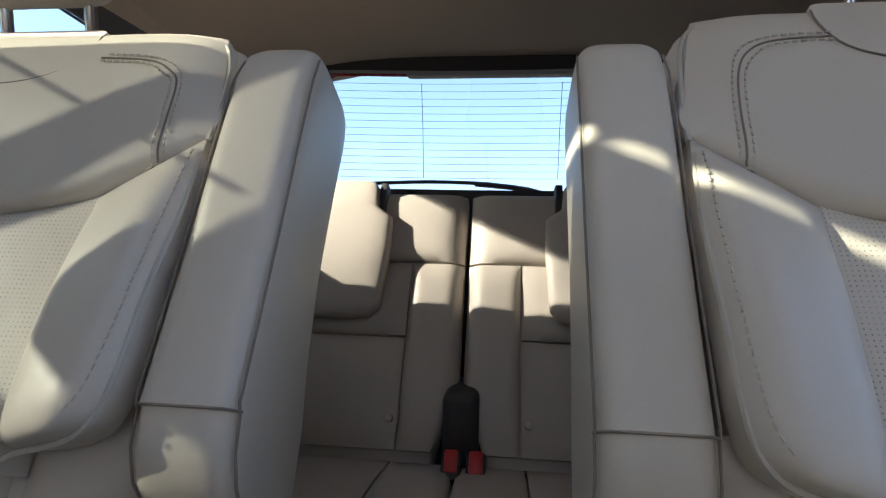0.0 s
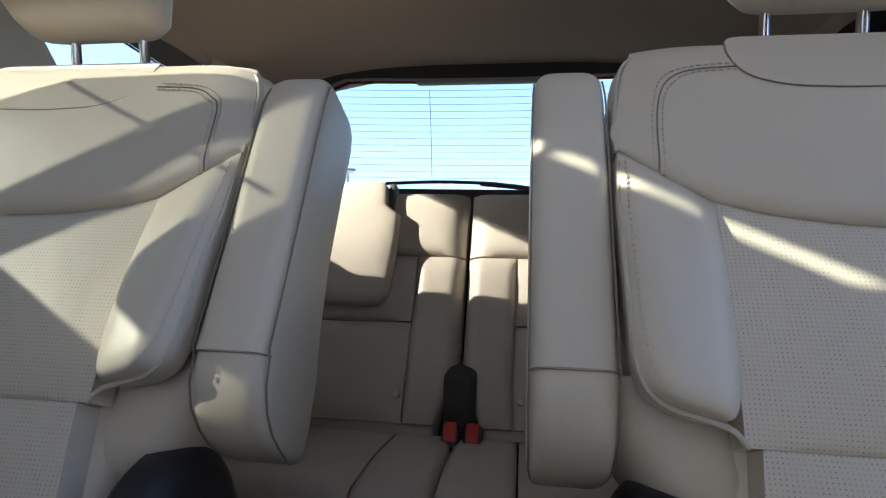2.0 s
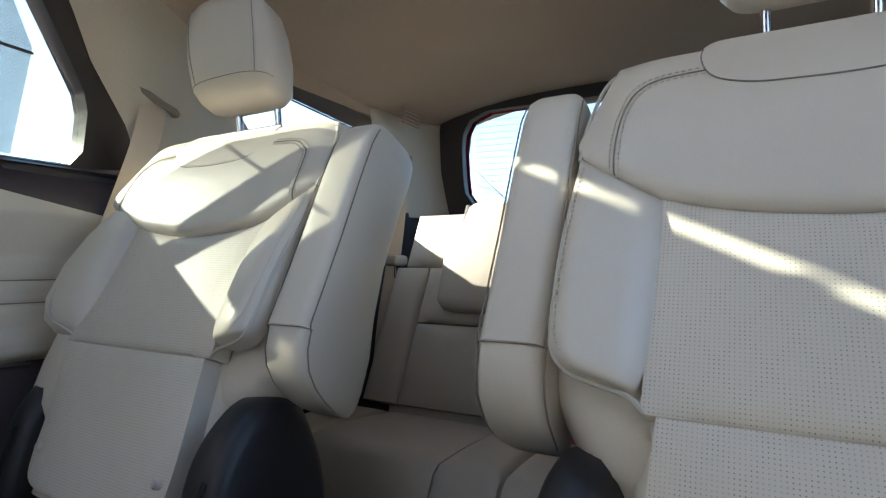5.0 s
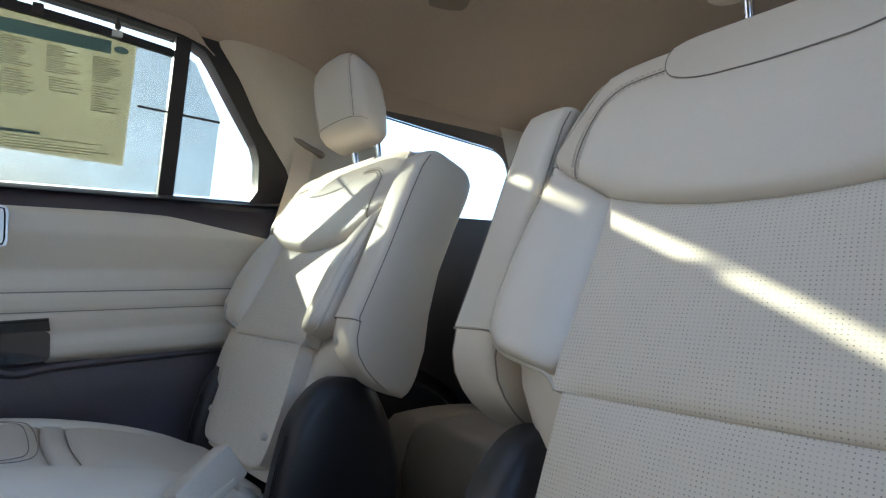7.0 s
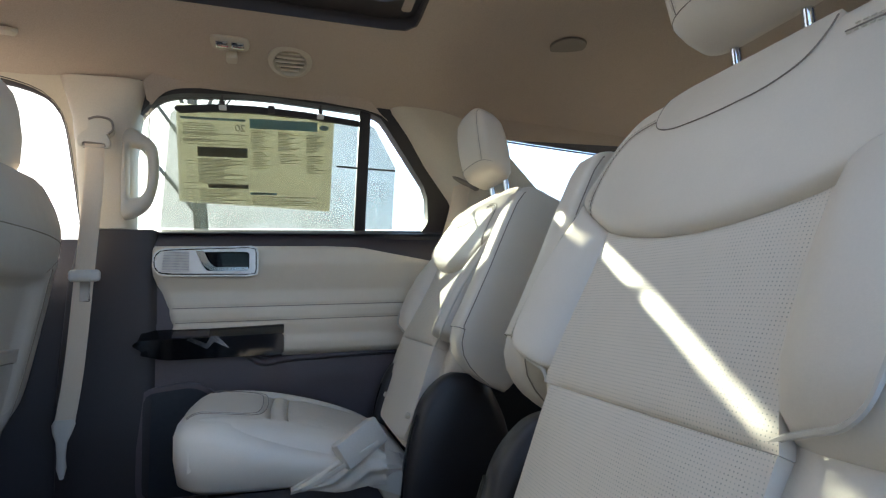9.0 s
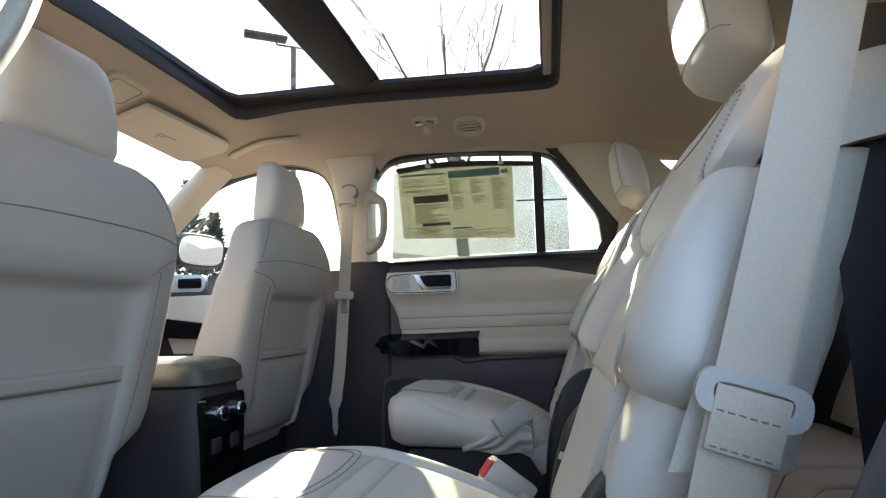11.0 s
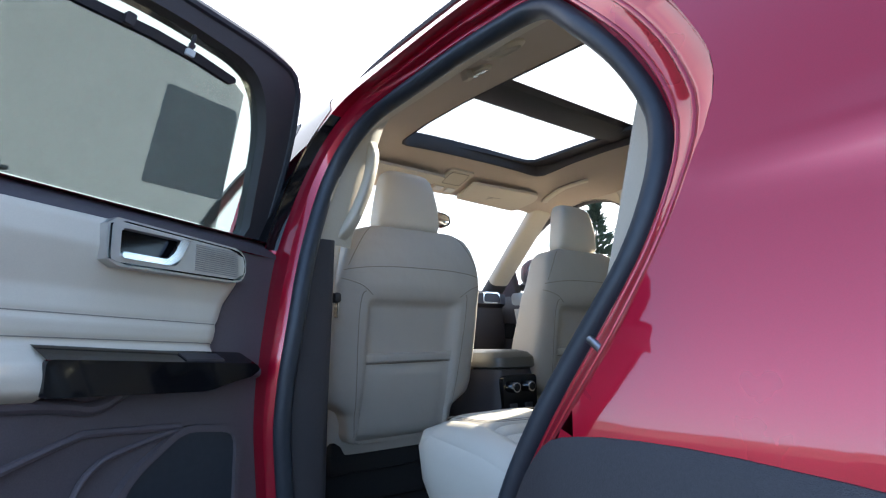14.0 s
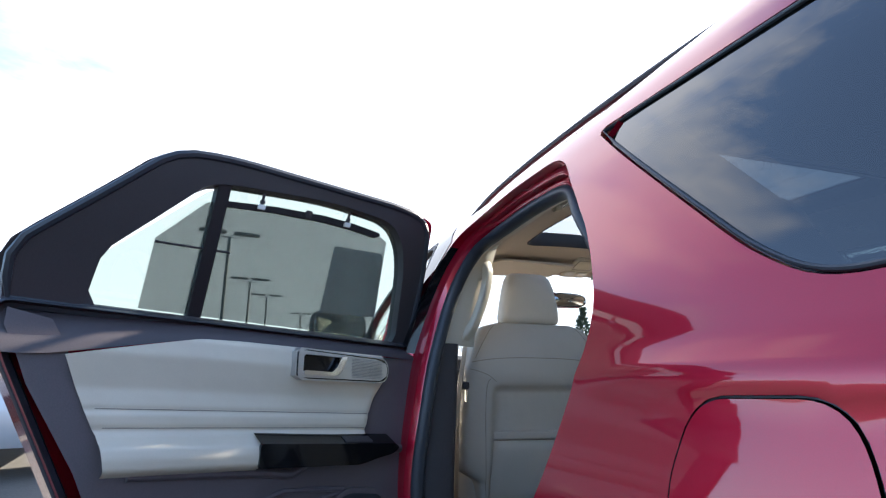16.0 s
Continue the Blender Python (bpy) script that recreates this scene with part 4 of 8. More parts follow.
    # stitched seams and piping
    def on(name, line, n, off=0.0):
        """Points on a panel's surface along a line of (w, s)."""
        fn, ws = surface[name]
        out, u, v = [], 0.5, 0.5
        for p in smooth_line([(*k, 0) for k in line], n):
            for _ in range(14):
                w, q = ws(u, v)
                e = 0.004
                wu, qu = ws(min(u + e, 1.0), v)
                wv, qv = ws(u, min(v + e, 1.0))
                eu, ev = max(min(u + e, 1.0) - u, 1e-4), max(min(v + e, 1.0) - v, 1e-4)
                a, b, c, d = (wu - w) / eu, (wv - w) / ev, (qu - q) / eu, (qv - q) / ev
                det = a * d - b * c
                if abs(det) < 1e-9:
                    break
                dw, dq = p.x - w, p.y - q
                u = min(max(u + 0.8 * (d * dw - b * dq) / det, 0.002), 0.99)
                v = min(max(v + 0.8 * (a * dq - c * dw) / det, 0.002), 0.99)
            out.append(fn(u, v) + (at(0, 0, off) - at(0, 0, 0)))
        return out
    bm, bs = bmesh.new(), bmesh.new()
    for e in (-1, 1):
        k = 0.0 if e < 0 else 0.006
        outline = [(0.204 + k, 0.388), (0.204 + k, 0.43), (0.199 + k, 0.470), (0.188 + k, 0.496 + lift_top), (0.166 + k, 0.509 + lift_top), (0.118 + k, 0.513 + lift_top)]
        for o in (-0.0045, 0.0045):
            stitches(bm, on("upper_panel", [(e * (w + o * (1 if i < 4 else 0.4)), s + (o if i > 2 else 0)) for i, (w, s) in enumerate(outline)], 90, 0.0015), 0.0040, 0.0026, 0.0009)
        sweep(bs, on("upper_panel", [(e * w, s) for w, s in outline], 60, 0.0006), oval(0.0009, 0.0009, 5), up=(0, -1, 0))
    stitches(bm, on("bolster", [(-0.234, 0.400), (-0.236, 0.33), (-0.235, 0.25), (-0.231, 0.21), (-0.222, 0.193)], 60, 0.0016), 0.0040, 0.0026, 0.0009)
    tagged(part("stitching", bm, M_THREAD, top, "pale contrast stitching"), kind="stuff")
    tagged(part("seam", bs, M_SEAM, top), kind="stuff")
    for q in ([(-0.238, 0.40), (-0.242, 0.33), (-0.240, 0.235), (-0.236, 0.200), (-0.222, 0.183), (-0.196, 0.176), (-0.172, 0.170), (-0.160, 0.158)],
              [(0.156, 0.160), (0.172, 0.169), (0.196, 0.176), (0.220, 0.183), (0.235, 0.200), (0.241, 0.235)],
              [(-0.2405, 0.412), (-0.240, 0.445), (-0.237, 0.475), (-0.231, 0.515 + lift_top), (-0.219, 0.542 + lift_top), (-0.196, 0.552 + lift_top), (-0.160, 0.556 + lift_top), (-0.12, 0.558 + lift_top)]):
        bm = bmesh.new()
        sweep(bm, [at(p.x, p.y, wrap(p.x, p.y) - 0.003) for p in smooth_line([(*k, 0) for k in q], 26)], oval(0.0024, 0.0024, 6), up=(0, -1, 0))
        part("piping", bm, M_PIPING, top)
    # padded shell behind the panels
    bm = bmesh.new()
    rings = []
    for s, hw, d0, d1, off in ((-0.06, 0.166, -0.012, -0.11, 0), (0.06, 0.170, -0.012, -0.125, 0), (0.14, 0.180, -0.014, -0.13, 0.0), (0.19, 0.238, -0.014, -0.13, 0.018), (0.30, 0.248, -0.012, -0.13, 0.010),
                               (0.42, 0.243, -0.012, -0.125, 0.002), (0.50, 0.238, -0.016, -0.122, 0), (0.540, 0.232, -0.020, -0.118, 0), (0.562, 0.221, -0.028, -0.112, 0), (0.576, 0.202, -0.038, -0.104, 0), (0.583, 0.17, -0.055, -0.09, 0)):
        rings.append([at(off + a, s + lift_top * max(0.0, (s - 0.42) / 0.15), (d0 + d1) / 2 + b) for a, b in oval(hw, (d0 - d1) / 2, 44, 5)])
    part("back_shell", loft(bm, rings), M_LEATHER, top, crease=50)
    # wing under the bolster and tucked flap
    bm = bmesh.new()
    rings = [[at(c + a, s + 0.02 * b / k, -0.066 + b) for a, b in oval(h, k, 28, 3.2)] for s, c, h, k in ((0.082, -0.168, 0.012, 0.026), (0.092, -0.172, 0.024, 0.040), (0.118, -0.182, 0.038, 0.048), (0.150, -0.194, 0.050, 0.052), (0.192, -0.204, 0.058, 0.052))]
    part("lower_wing", loft(bm, rings), M_LEATHER, top, crease=60)
    bm = bmesh.new()
    rings = [[at(0.205 + a, s, -0.055 + b) for a, b in oval(h, k, 28, 3.5)] for s, h, k in ((0.030, 0.030, 0.045), (0.060, 0.048, 0.058), (0.12, 0.058, 0.060), (0.180, 0.062, 0.058))]
    part("lower_wing", loft(bm, rings), M_LEATHER, top, crease=60)
    for k, (w, s) in enumerate(((-0.145, 0.004), (0.130, 0.004))):
        bm = bmesh.new()
        loft(bm, [[at(w + a, s + b, n) for a, b in oval(r, r, 14)] for n, r in ((0.0, 0.0065), (0.011, 0.0065), (0.013, 0.005), (0.0135, 0.002))])
        part("button", bm, M_GREYPLASTIC, top, "pale plastic snap button")
    # headrest
    h0 = 0.612 if sgn > 0 else 0.604
    HR = [(h0 + 0.145 * f, 0.107 * k, 0.048 * d, 0.007 + 0.088 * f - 0.014) for f, k, d in ((0.0, 0.70, 0.45), (0.03, 0.86, 0.74), (0.12, 0.955, 0.93), (0.40, 1.0, 1.0), (0.66, 0.965, 0.97), (0.84, 0.88, 0.88), (0.94, 0.72, 0.68), (0.985, 0.54, 0.42), (1.0, 0.38, 0.22))]
    bm = bmesh.new()
    hp = [(s, *[lerp([(r[0], r[k]) for r in HR], s) for k in (1, 2, 3)]) for s in [h0 + 0.145 * f for f in (0.0, 0.012, 0.03, 0.07, 0.12, 0.22, 0.32, 0.42, 0.54, 0.66, 0.76, 0.84, 0.90, 0.94, 0.97, 0.985, 1.0)]]
    rings = [[at(hc + a, s, n + b + 0.006 * (1 - (a / 0.13) ** 2)) for a, b in oval(hw, d, 44, 3.8)] for s, hw, d, n in hp]
    hr = part("headrest", loft(bm, rings), M_LEATHER, top, crease=60)

    def face(a, s, off=0.0):
        hw, d, n = [lerp([(r[0], r[k]) for r in HR], s) for k in (1, 2, 3)]
        b = d * max(0.0, 1 - min(1.0, abs(a / hw)) ** 3.8) ** (1 / 3.8)
        return at(hc + a, s, n + b + 0.006 * (1 - (a / 0.13) ** 2) + off)
    bm, bs = bmesh.new(), bmesh.new()
    for e in (-1, 1):
        for o in (0.0, 0.010):
            stitches(bm, [face(e * (0.071 + o * 0.8 + 0.006 * math.sin(math.pi * k / 30)), h0 + 0.022 + 0.108 * k / 30, 0.0009) for k in range(31)], 0.0036, 0.0028, 0.00055)
        sweep(bs, [face(e * (0.075 + 0.006 * math.sin(math.pi * k / 30)), h0 + 0.018 + 0.116 * k / 30, 0.0001) for k in range(31)], oval(0.0007, 0.0007, 5), up=(0, -1, 0))
    sweep(bs, [face(0.100 * (k / 15 - 1), h0 + 0.017, 0.0001) for k in range(31)], oval(0.0007, 0.0007, 5), up=(0, -1, 0))
    tagged(part("stitching", bm, M_THREAD, hr), kind="stuff")
    tagged(part("seam", bs, M_SEAM, hr), kind="stuff")
    for e in (hc - 0.056, hc + 0.042):
        bm = bmesh.new()
        sweep(bm, [at(e, 0.545, -0.062), at(e, 0.58, -0.050), at(e, h0 + 0.02, -0.024)], oval(0.0062, 0.0062, 12), up=(1, 0, 0))
        part("post", bm, M_CHROME, hr, "chrome headrest post")
        bm = bmesh.new()
        sweep(bm, [at(e, 0.560 + lift_top, -0.060), at(e, 0.580 + lift_top, -0.053)], oval(0.012, 0.012, 12), up=(1, 0, 0))
        part("post_guide", bm, M_DARK, hr)
    # armrest folded up beside the back: a paddle with a stitched cap
    bm = bmesh.new()
    prof = [(0.124, -0.085, 0.012), (0.1255, -0.068, 0.021), (0.128, -0.055, 0.028), (0.135, -0.030, 0.043), (0.145, -0.010, 0.055), (0.16, 0.008, 0.065), (0.18, 0.020, 0.071), (0.2045, 0.0245, 0.073), (0.2060, 0.0285, 0.075), (0.26, 0.0245, 0.066), (0.33, 0.021, 0.060), (0.42, 0.019, 0.061), (0.475, 0.016, 0.062), (0.500, 0.010, 0.058), (0.514, -0.001, 0.048), (0.521, -0.012, 0.038), (0.524, -0.028, 0.022)]
    wide_at = [(0.124, 0.024), (0.1255, 0.0285), (0.128, 0.0315), (0.135, 0.0345), (0.16, 0.0358), (0.48, 0.0360), (0.500, 0.0350), (0.510, 0.0330), (0.518, 0.0285), (0.522, 0.024), (0.524, 0.018)]
    arm_front = lambda s: lerp([(p[0], p[1]) for p in prof], s)
    ss = [0.124, 0.1245, 0.1255, 0.1265, 0.128, 0.131, 0.135, 0.140, 0.145, 0.152, 0.16, 0.17, 0.18, 0.195, 0.2035, 0.2045, 0.2060, 0.2070] + [0.215 + 0.285 * k / 20 for k in range(21)] + [0.505, 0.510, 0.514, 0.518, 0.521, 0.523, 0.524]
    rings = []
    for s in ss:
        half, hw = lerp([(p[0], p[2]) for p in prof], s), lerp(wide_at, s)
        rings.append([at(-0.2825 + a, s, arm_front(s) - half + b) for a, b in oval(hw, half, 44, 5.0)])
    arm = part("armrest", loft(bm, rings), M_LEATHER, top, "cream leather armrest folded upright", crease=60)
    for e in (-1, 1):
        bm = bmesh.new()
        line = [(0.127, 0.014), (0.131, 0.013), (0.138, 0.012), (0.148, 0.011), (0.16, 0.010), (0.18, 0.010), (0.2045, 0.010), (0.2060, 0.010), (0.26, 0.009), (0.33, 0.009), (0.42, 0.009), (0.475, 0.009), (0.502, 0.010)]
        sweep(bm, [at(-0.2825 + e * (lerp(wide_at, p.x) - 0.0012), p.x, arm_front(p.x) - p.y) for p in smooth_line([(*q, 0) for q in line], 70)], oval(0.0010, 0.0010, 6), up=(1, 0, 0))
        part("seam", bm, M_SEAM, arm)
    bm = bmesh.new()
    sweep(bm, [at(-0.2825 + w, 0.2052, arm_front(0.2045) + 0.0006 - 0.012 * max(0.0, (abs(w) - 0.026) / 0.0092) ** 2) for w in [-0.0352 + 0.0704 * k / 24 for k in range(25)]], oval(0.0009, 0.0009, 6), up=(0, 0, 1))
    part("seam", bm, M_SEAM, arm)
    # cushion
    cy0, cy1 = (-0.085 if sgn > 0 else -0.035), 0.40

    def cush(u, v, dz=0.0):
        """u across from inner to outer, v from front to back."""
        w = -0.215 + 0.43 * u
        bow = 0.035 * (1 - (2 * u - 1) ** 2)
        y = cy0 - bow * (1 - v) + (cy1 - cy0 + bow * (1 - v)) * v
        e = abs(2 * u - 1)
        z = 0.715 - 0.045 * v + 0.012 * math.sin(math.pi * v) - 0.030 * e ** 5 - 0.05 * max(0.0, (0.12 - v) / 0.12) ** 2 + 0.010 * (1 if e > 0.66 else e / 0.66) * v
        z += 0.030 - 0.075 * v ** 1.5 if sgn < 0 else -0.07 * max(0.0, (v - 0.35) / 0.65) ** 1.3
        return Vector((cx + sgn * w, y, z + dz))

    def cpanel(name, u0, u1, v0, v1, mat, lift=0.012, nu=16, nv=16, p=8):
        bm = bmesh.new()
        f = lambda u, v: cush(u0 + (u1 - u0) * u, v0 + (v1 - v0) * v, lift * puff(u, v, p) - 0.006)
        g = sheet(bm, f, nu, nv, lambda u, v: (0.43 * (u0 + (u1 - u0) * u), 0.48 * (v0 + (v1 - v0) * v)))
        rim = g[0] + [r[-1] for r in g[1:]] + g[-1][-2::-1] + [r[0] for r in g[-2:0:-1]]
        low = [bm.verts.new(v.co + Vector((0, 0, -0.04))) for v in rim]
        for i in range(len(rim)):
            j = (i + 1) % len(rim)
            bm.faces.new((rim[i], rim[j], low[j], low[i]))
        return part(name, bm, mat, top, crease=60)
    cpanel("cushion_insert", 0.17, 0.83, 0.47, 1.0, M_PERF, 0.010)
    cpanel("cushion_band", 0.17, 0.83, 0.395, 0.465, M_LEATHER, 0.008, 16, 6)
    cpanel("cushion_front", 0.17, 0.83, 0.03, 0.39, M_LEATHER, 0.010)
    cpanel("cushion_bolster", 0.0, 0.165, 0.05, 0.96, M_LEATHER, 0.016, 8, 20, 4)
    cpanel("cushion_bolster", 0.835, 1.0, 0.05, 0.96, M_LEATHER, 0.016, 8, 20, 4)
    bm = bmesh.new()
    rings = []
    for z, gx, gy in ((0.505, 0.185, 0.20), (0.52, 0.205, 0.225), (0.58, 0.222, 0.248), (0.650, 0.229, 0.256), (0.684, 0.219, 0.249), (0.700, 0.19, 0.22)):
        rings.append([Vector((cx + a, 0.148 + b * (1.0 if b > 0 or sgn > 0 else 0.80) - (0.012 if b < 0 else 0) + (0.03 * (z - 0.6)), z + (0.005 if b < 0 else 0) - (0.045 * (b / 0.25 + 1) / 2) - 0.055 * max(0.0, b / 0.25) ** 1.3)) for a, b in oval(gx, gy, 48, 5.5)])
    if sgn < 0:
        # this one's cushion falls away to the rear and ends higher off the floor
        rings = []
        for z, gx, gy in ((0.602, 0.17, 0.19), (0.606, 0.200, 0.222), (0.622, 0.222, 0.244), (0.665, 0.229, 0.252), (0.705, 0.230, 0.252), (0.722, 0.220, 0.246), (0.734, 0.19, 0.22)):
            rings.append([Vector((cx + a + 0.004 * noise.noise(Vector((b * 22, z * 30 + b * 20, 4.0))) * min(1.0, max(0.0, b / 0.15)), 0.160 + b * (1.0 if b > 0 else 0.84), z - 0.12 * max(0.0, b / 0.25 + 0.55) / 1.55 * (z - 0.600) / 0.134)) for a, b in oval(gx, gy, 80, 5.5)])
    part("cushion_side", loft(bm, rings), M_LEATHER, top, crease=60)
    if sgn < 0:
        # loose gathered flap with its strap at the inner rear corner
        bm = bmesh.new()

        def flap(u, v):
            y = 0.165 + 0.175 * u
            lo, hi = 0.600 + 0.004 * math.sin(9 * u), lerp([(0.0, 0.612), (0.45, 0.652), (0.8, 0.686), (1.0, 0.660)], u)
            z = lo + (hi - lo) * v
            fold = 0.006 * math.sin(26 * (u * 0.6 - v * 0.5)) * math.sin(math.pi * v) + 0.004 * noise.noise(Vector((u * 7, v * 5, 1.0)))
            return Vector((cx + 0.226 + 0.010 * u + fold + 0.012 * math.sin(math.pi * v) * u, y, z))
        sheet(bm, flap, 40, 20)
        sheet(bm, lambda u, v: flap(u, 1.0) + Vector((-0.05 * v, 0.0, -0.012 * v)), 40, 3)
        part("side_flap", bm, M_LEATHER, top, "loose gathered leather flap", crease=70)
        bm = bmesh.new()
        sweep(bm, smooth_line([Vector((cx + 0.242, 0.185, 0.612)), Vector((cx + 0.248, 0.23, 0.632)), Vector((cx + 0.250, 0.285, 0.664)), Vector((cx + 0.246, 0.325, 0.684))], 20), oval(0.0045, 0.003, 8, 3), up=(1, 0, 0))
        part("flap_hem", bm, M_PIPING, top)
    bm = bmesh.new()
    for o in (0.0, 0.022):
        q = [(0.205 - o, 0.06), (0.200 - o, 0.22), (0.215 - o, 0.30 + o), (0.28, 0.345 + o), (0.5, 0.360 + o), (0.72, 0.345 + o), (0.785 + o, 0.30 + o), (0.80 + o, 0.22), (0.795 + o, 0.06)]
        sweep(bm, [cush(p.x, p.y, 0.0042) for p in smooth_line([(*k, 0) for k in q], 60)], oval(0.0008, 0.0008, 5))
    tagged(part("seam", bm, M_SEAM, top), kind="stuff")
    # hinge cover, base, floor rails
    for e, w0, w1 in ((-1, -0.250, -0.182), (1, 0.182, 0.245)):
        bm = bmesh.new()
        ribs = []
        for w, k in ((w0, 0.84), (w0 + 0.004, 0.91), (w0 + 0.010, 0.96), (w0 + 0.018, 1.0), (w1 - 0.018, 1.0), (w1 - 0.010, 0.96), (w1 - 0.004, 0.91), (w1, 0.84)):
            ribs.append([Vector((cx + sgn * w, 0.47 + (y - 0.47) * k, 0.60 + (z - 0.60) * k)) for y, z in
                         rounded([(0.362, 0.43), (0.375, 0.62), (0.415, 0.755), (0.475, 0.806), (0.55, 0.790), (0.60, 0.68), (0.59, 0.43)], [0.03, 0.12, 0.075, 0.06, 0.07, 0.08, 0.03], 8)])
        cover = part("hinge_cover", loft(bm, ribs), M_COVER, top, "black stitched seat hinge cover", crease=70)
        bs = bmesh.new()
        for w in (w0 + 0.017, w0 + 0.023):
            sweep(bs, [Vector((cx + sgn * w, p.x - 0.0005, p.y)) for p in smooth_line([(0.3665, 0.50, 0), (0.3740, 0.60, 0), (0.3885, 0.675, 0), (0.405, 0.725, 0)], 20)], oval(0.0012, 0.0012, 5), up=(1, 0, 0))
        tagged(part("seam", bs, M_CARPET, cover), kind="stuff")
    bm = rb((cx - 0.19, -0.02 + (0.03 if sgn < 0 else 0), 0.44), (cx + 0.19, 0.40, 0.53 if sgn > 0 else 0.603), 0.02)
    box(bm, (cx - 0.18, -0.03, 0.402), (cx - 0.13, 0.46, 0.45), 0.006)
    box(bm, (cx + 0.13, -0.03, 0.402), (cx + 0.18, 0.46, 0.45), 0.006)
    part("seat_base", bm, M_DARK, top)
    # buckle on the inner side
    bm = bmesh.new()
    m = Matrix.Translation((cx + 0.222, 0.302, 0.690)) @ Euler((radians(28), radians(-14), radians(14))).to_matrix().to_4x4() if sgn < 0 else Matrix.Translation((cx - 0.225, 0.318, 0.634)) @ Euler((radians(-38), 0, radians(20))).to_matrix().to_4x4()
    box(bm, (-0.020, -0.060, -0.030), (0.020, 0.034, 0.024), 0.006, 2, m)
    bk = part("buckle", bm, M_GREYPLASTIC, top, "cream plastic belt buckle")
    bm = bmesh.new()
    box(bm, (-0.016, -0.0625, -0.016), (0.016, -0.054, 0.017), 0.002, 1, m) if sgn > 0 else box(bm, (-0.012, 0.026, -0.012), (0.012, 0.032, 0.014), 0.002, 1, m)
    part("release_button", bm, M_BUCKLE, bk, "red release button")
    bm = bmesh.new()
    sweep(bm, smooth_line([m @ Vector((0, 0.025, -0.01)), Vector((cx - sgn * 0.205, 0.33, 0.62)), Vector((cx - sgn * 0.20, 0.37, 0.55))], 10), oval(0.016, 0.006, 8, 3), up=(1, 0, 0))
    part("buckle_sleeve", bm, M_WEB, bk)
    return top


chair(0.425, 1, "cream leather captain's chair with raised armrest beside the open door")
chair(-0.425, -1, "cream leather captain's chair with raised armrest, sunlit in patches")


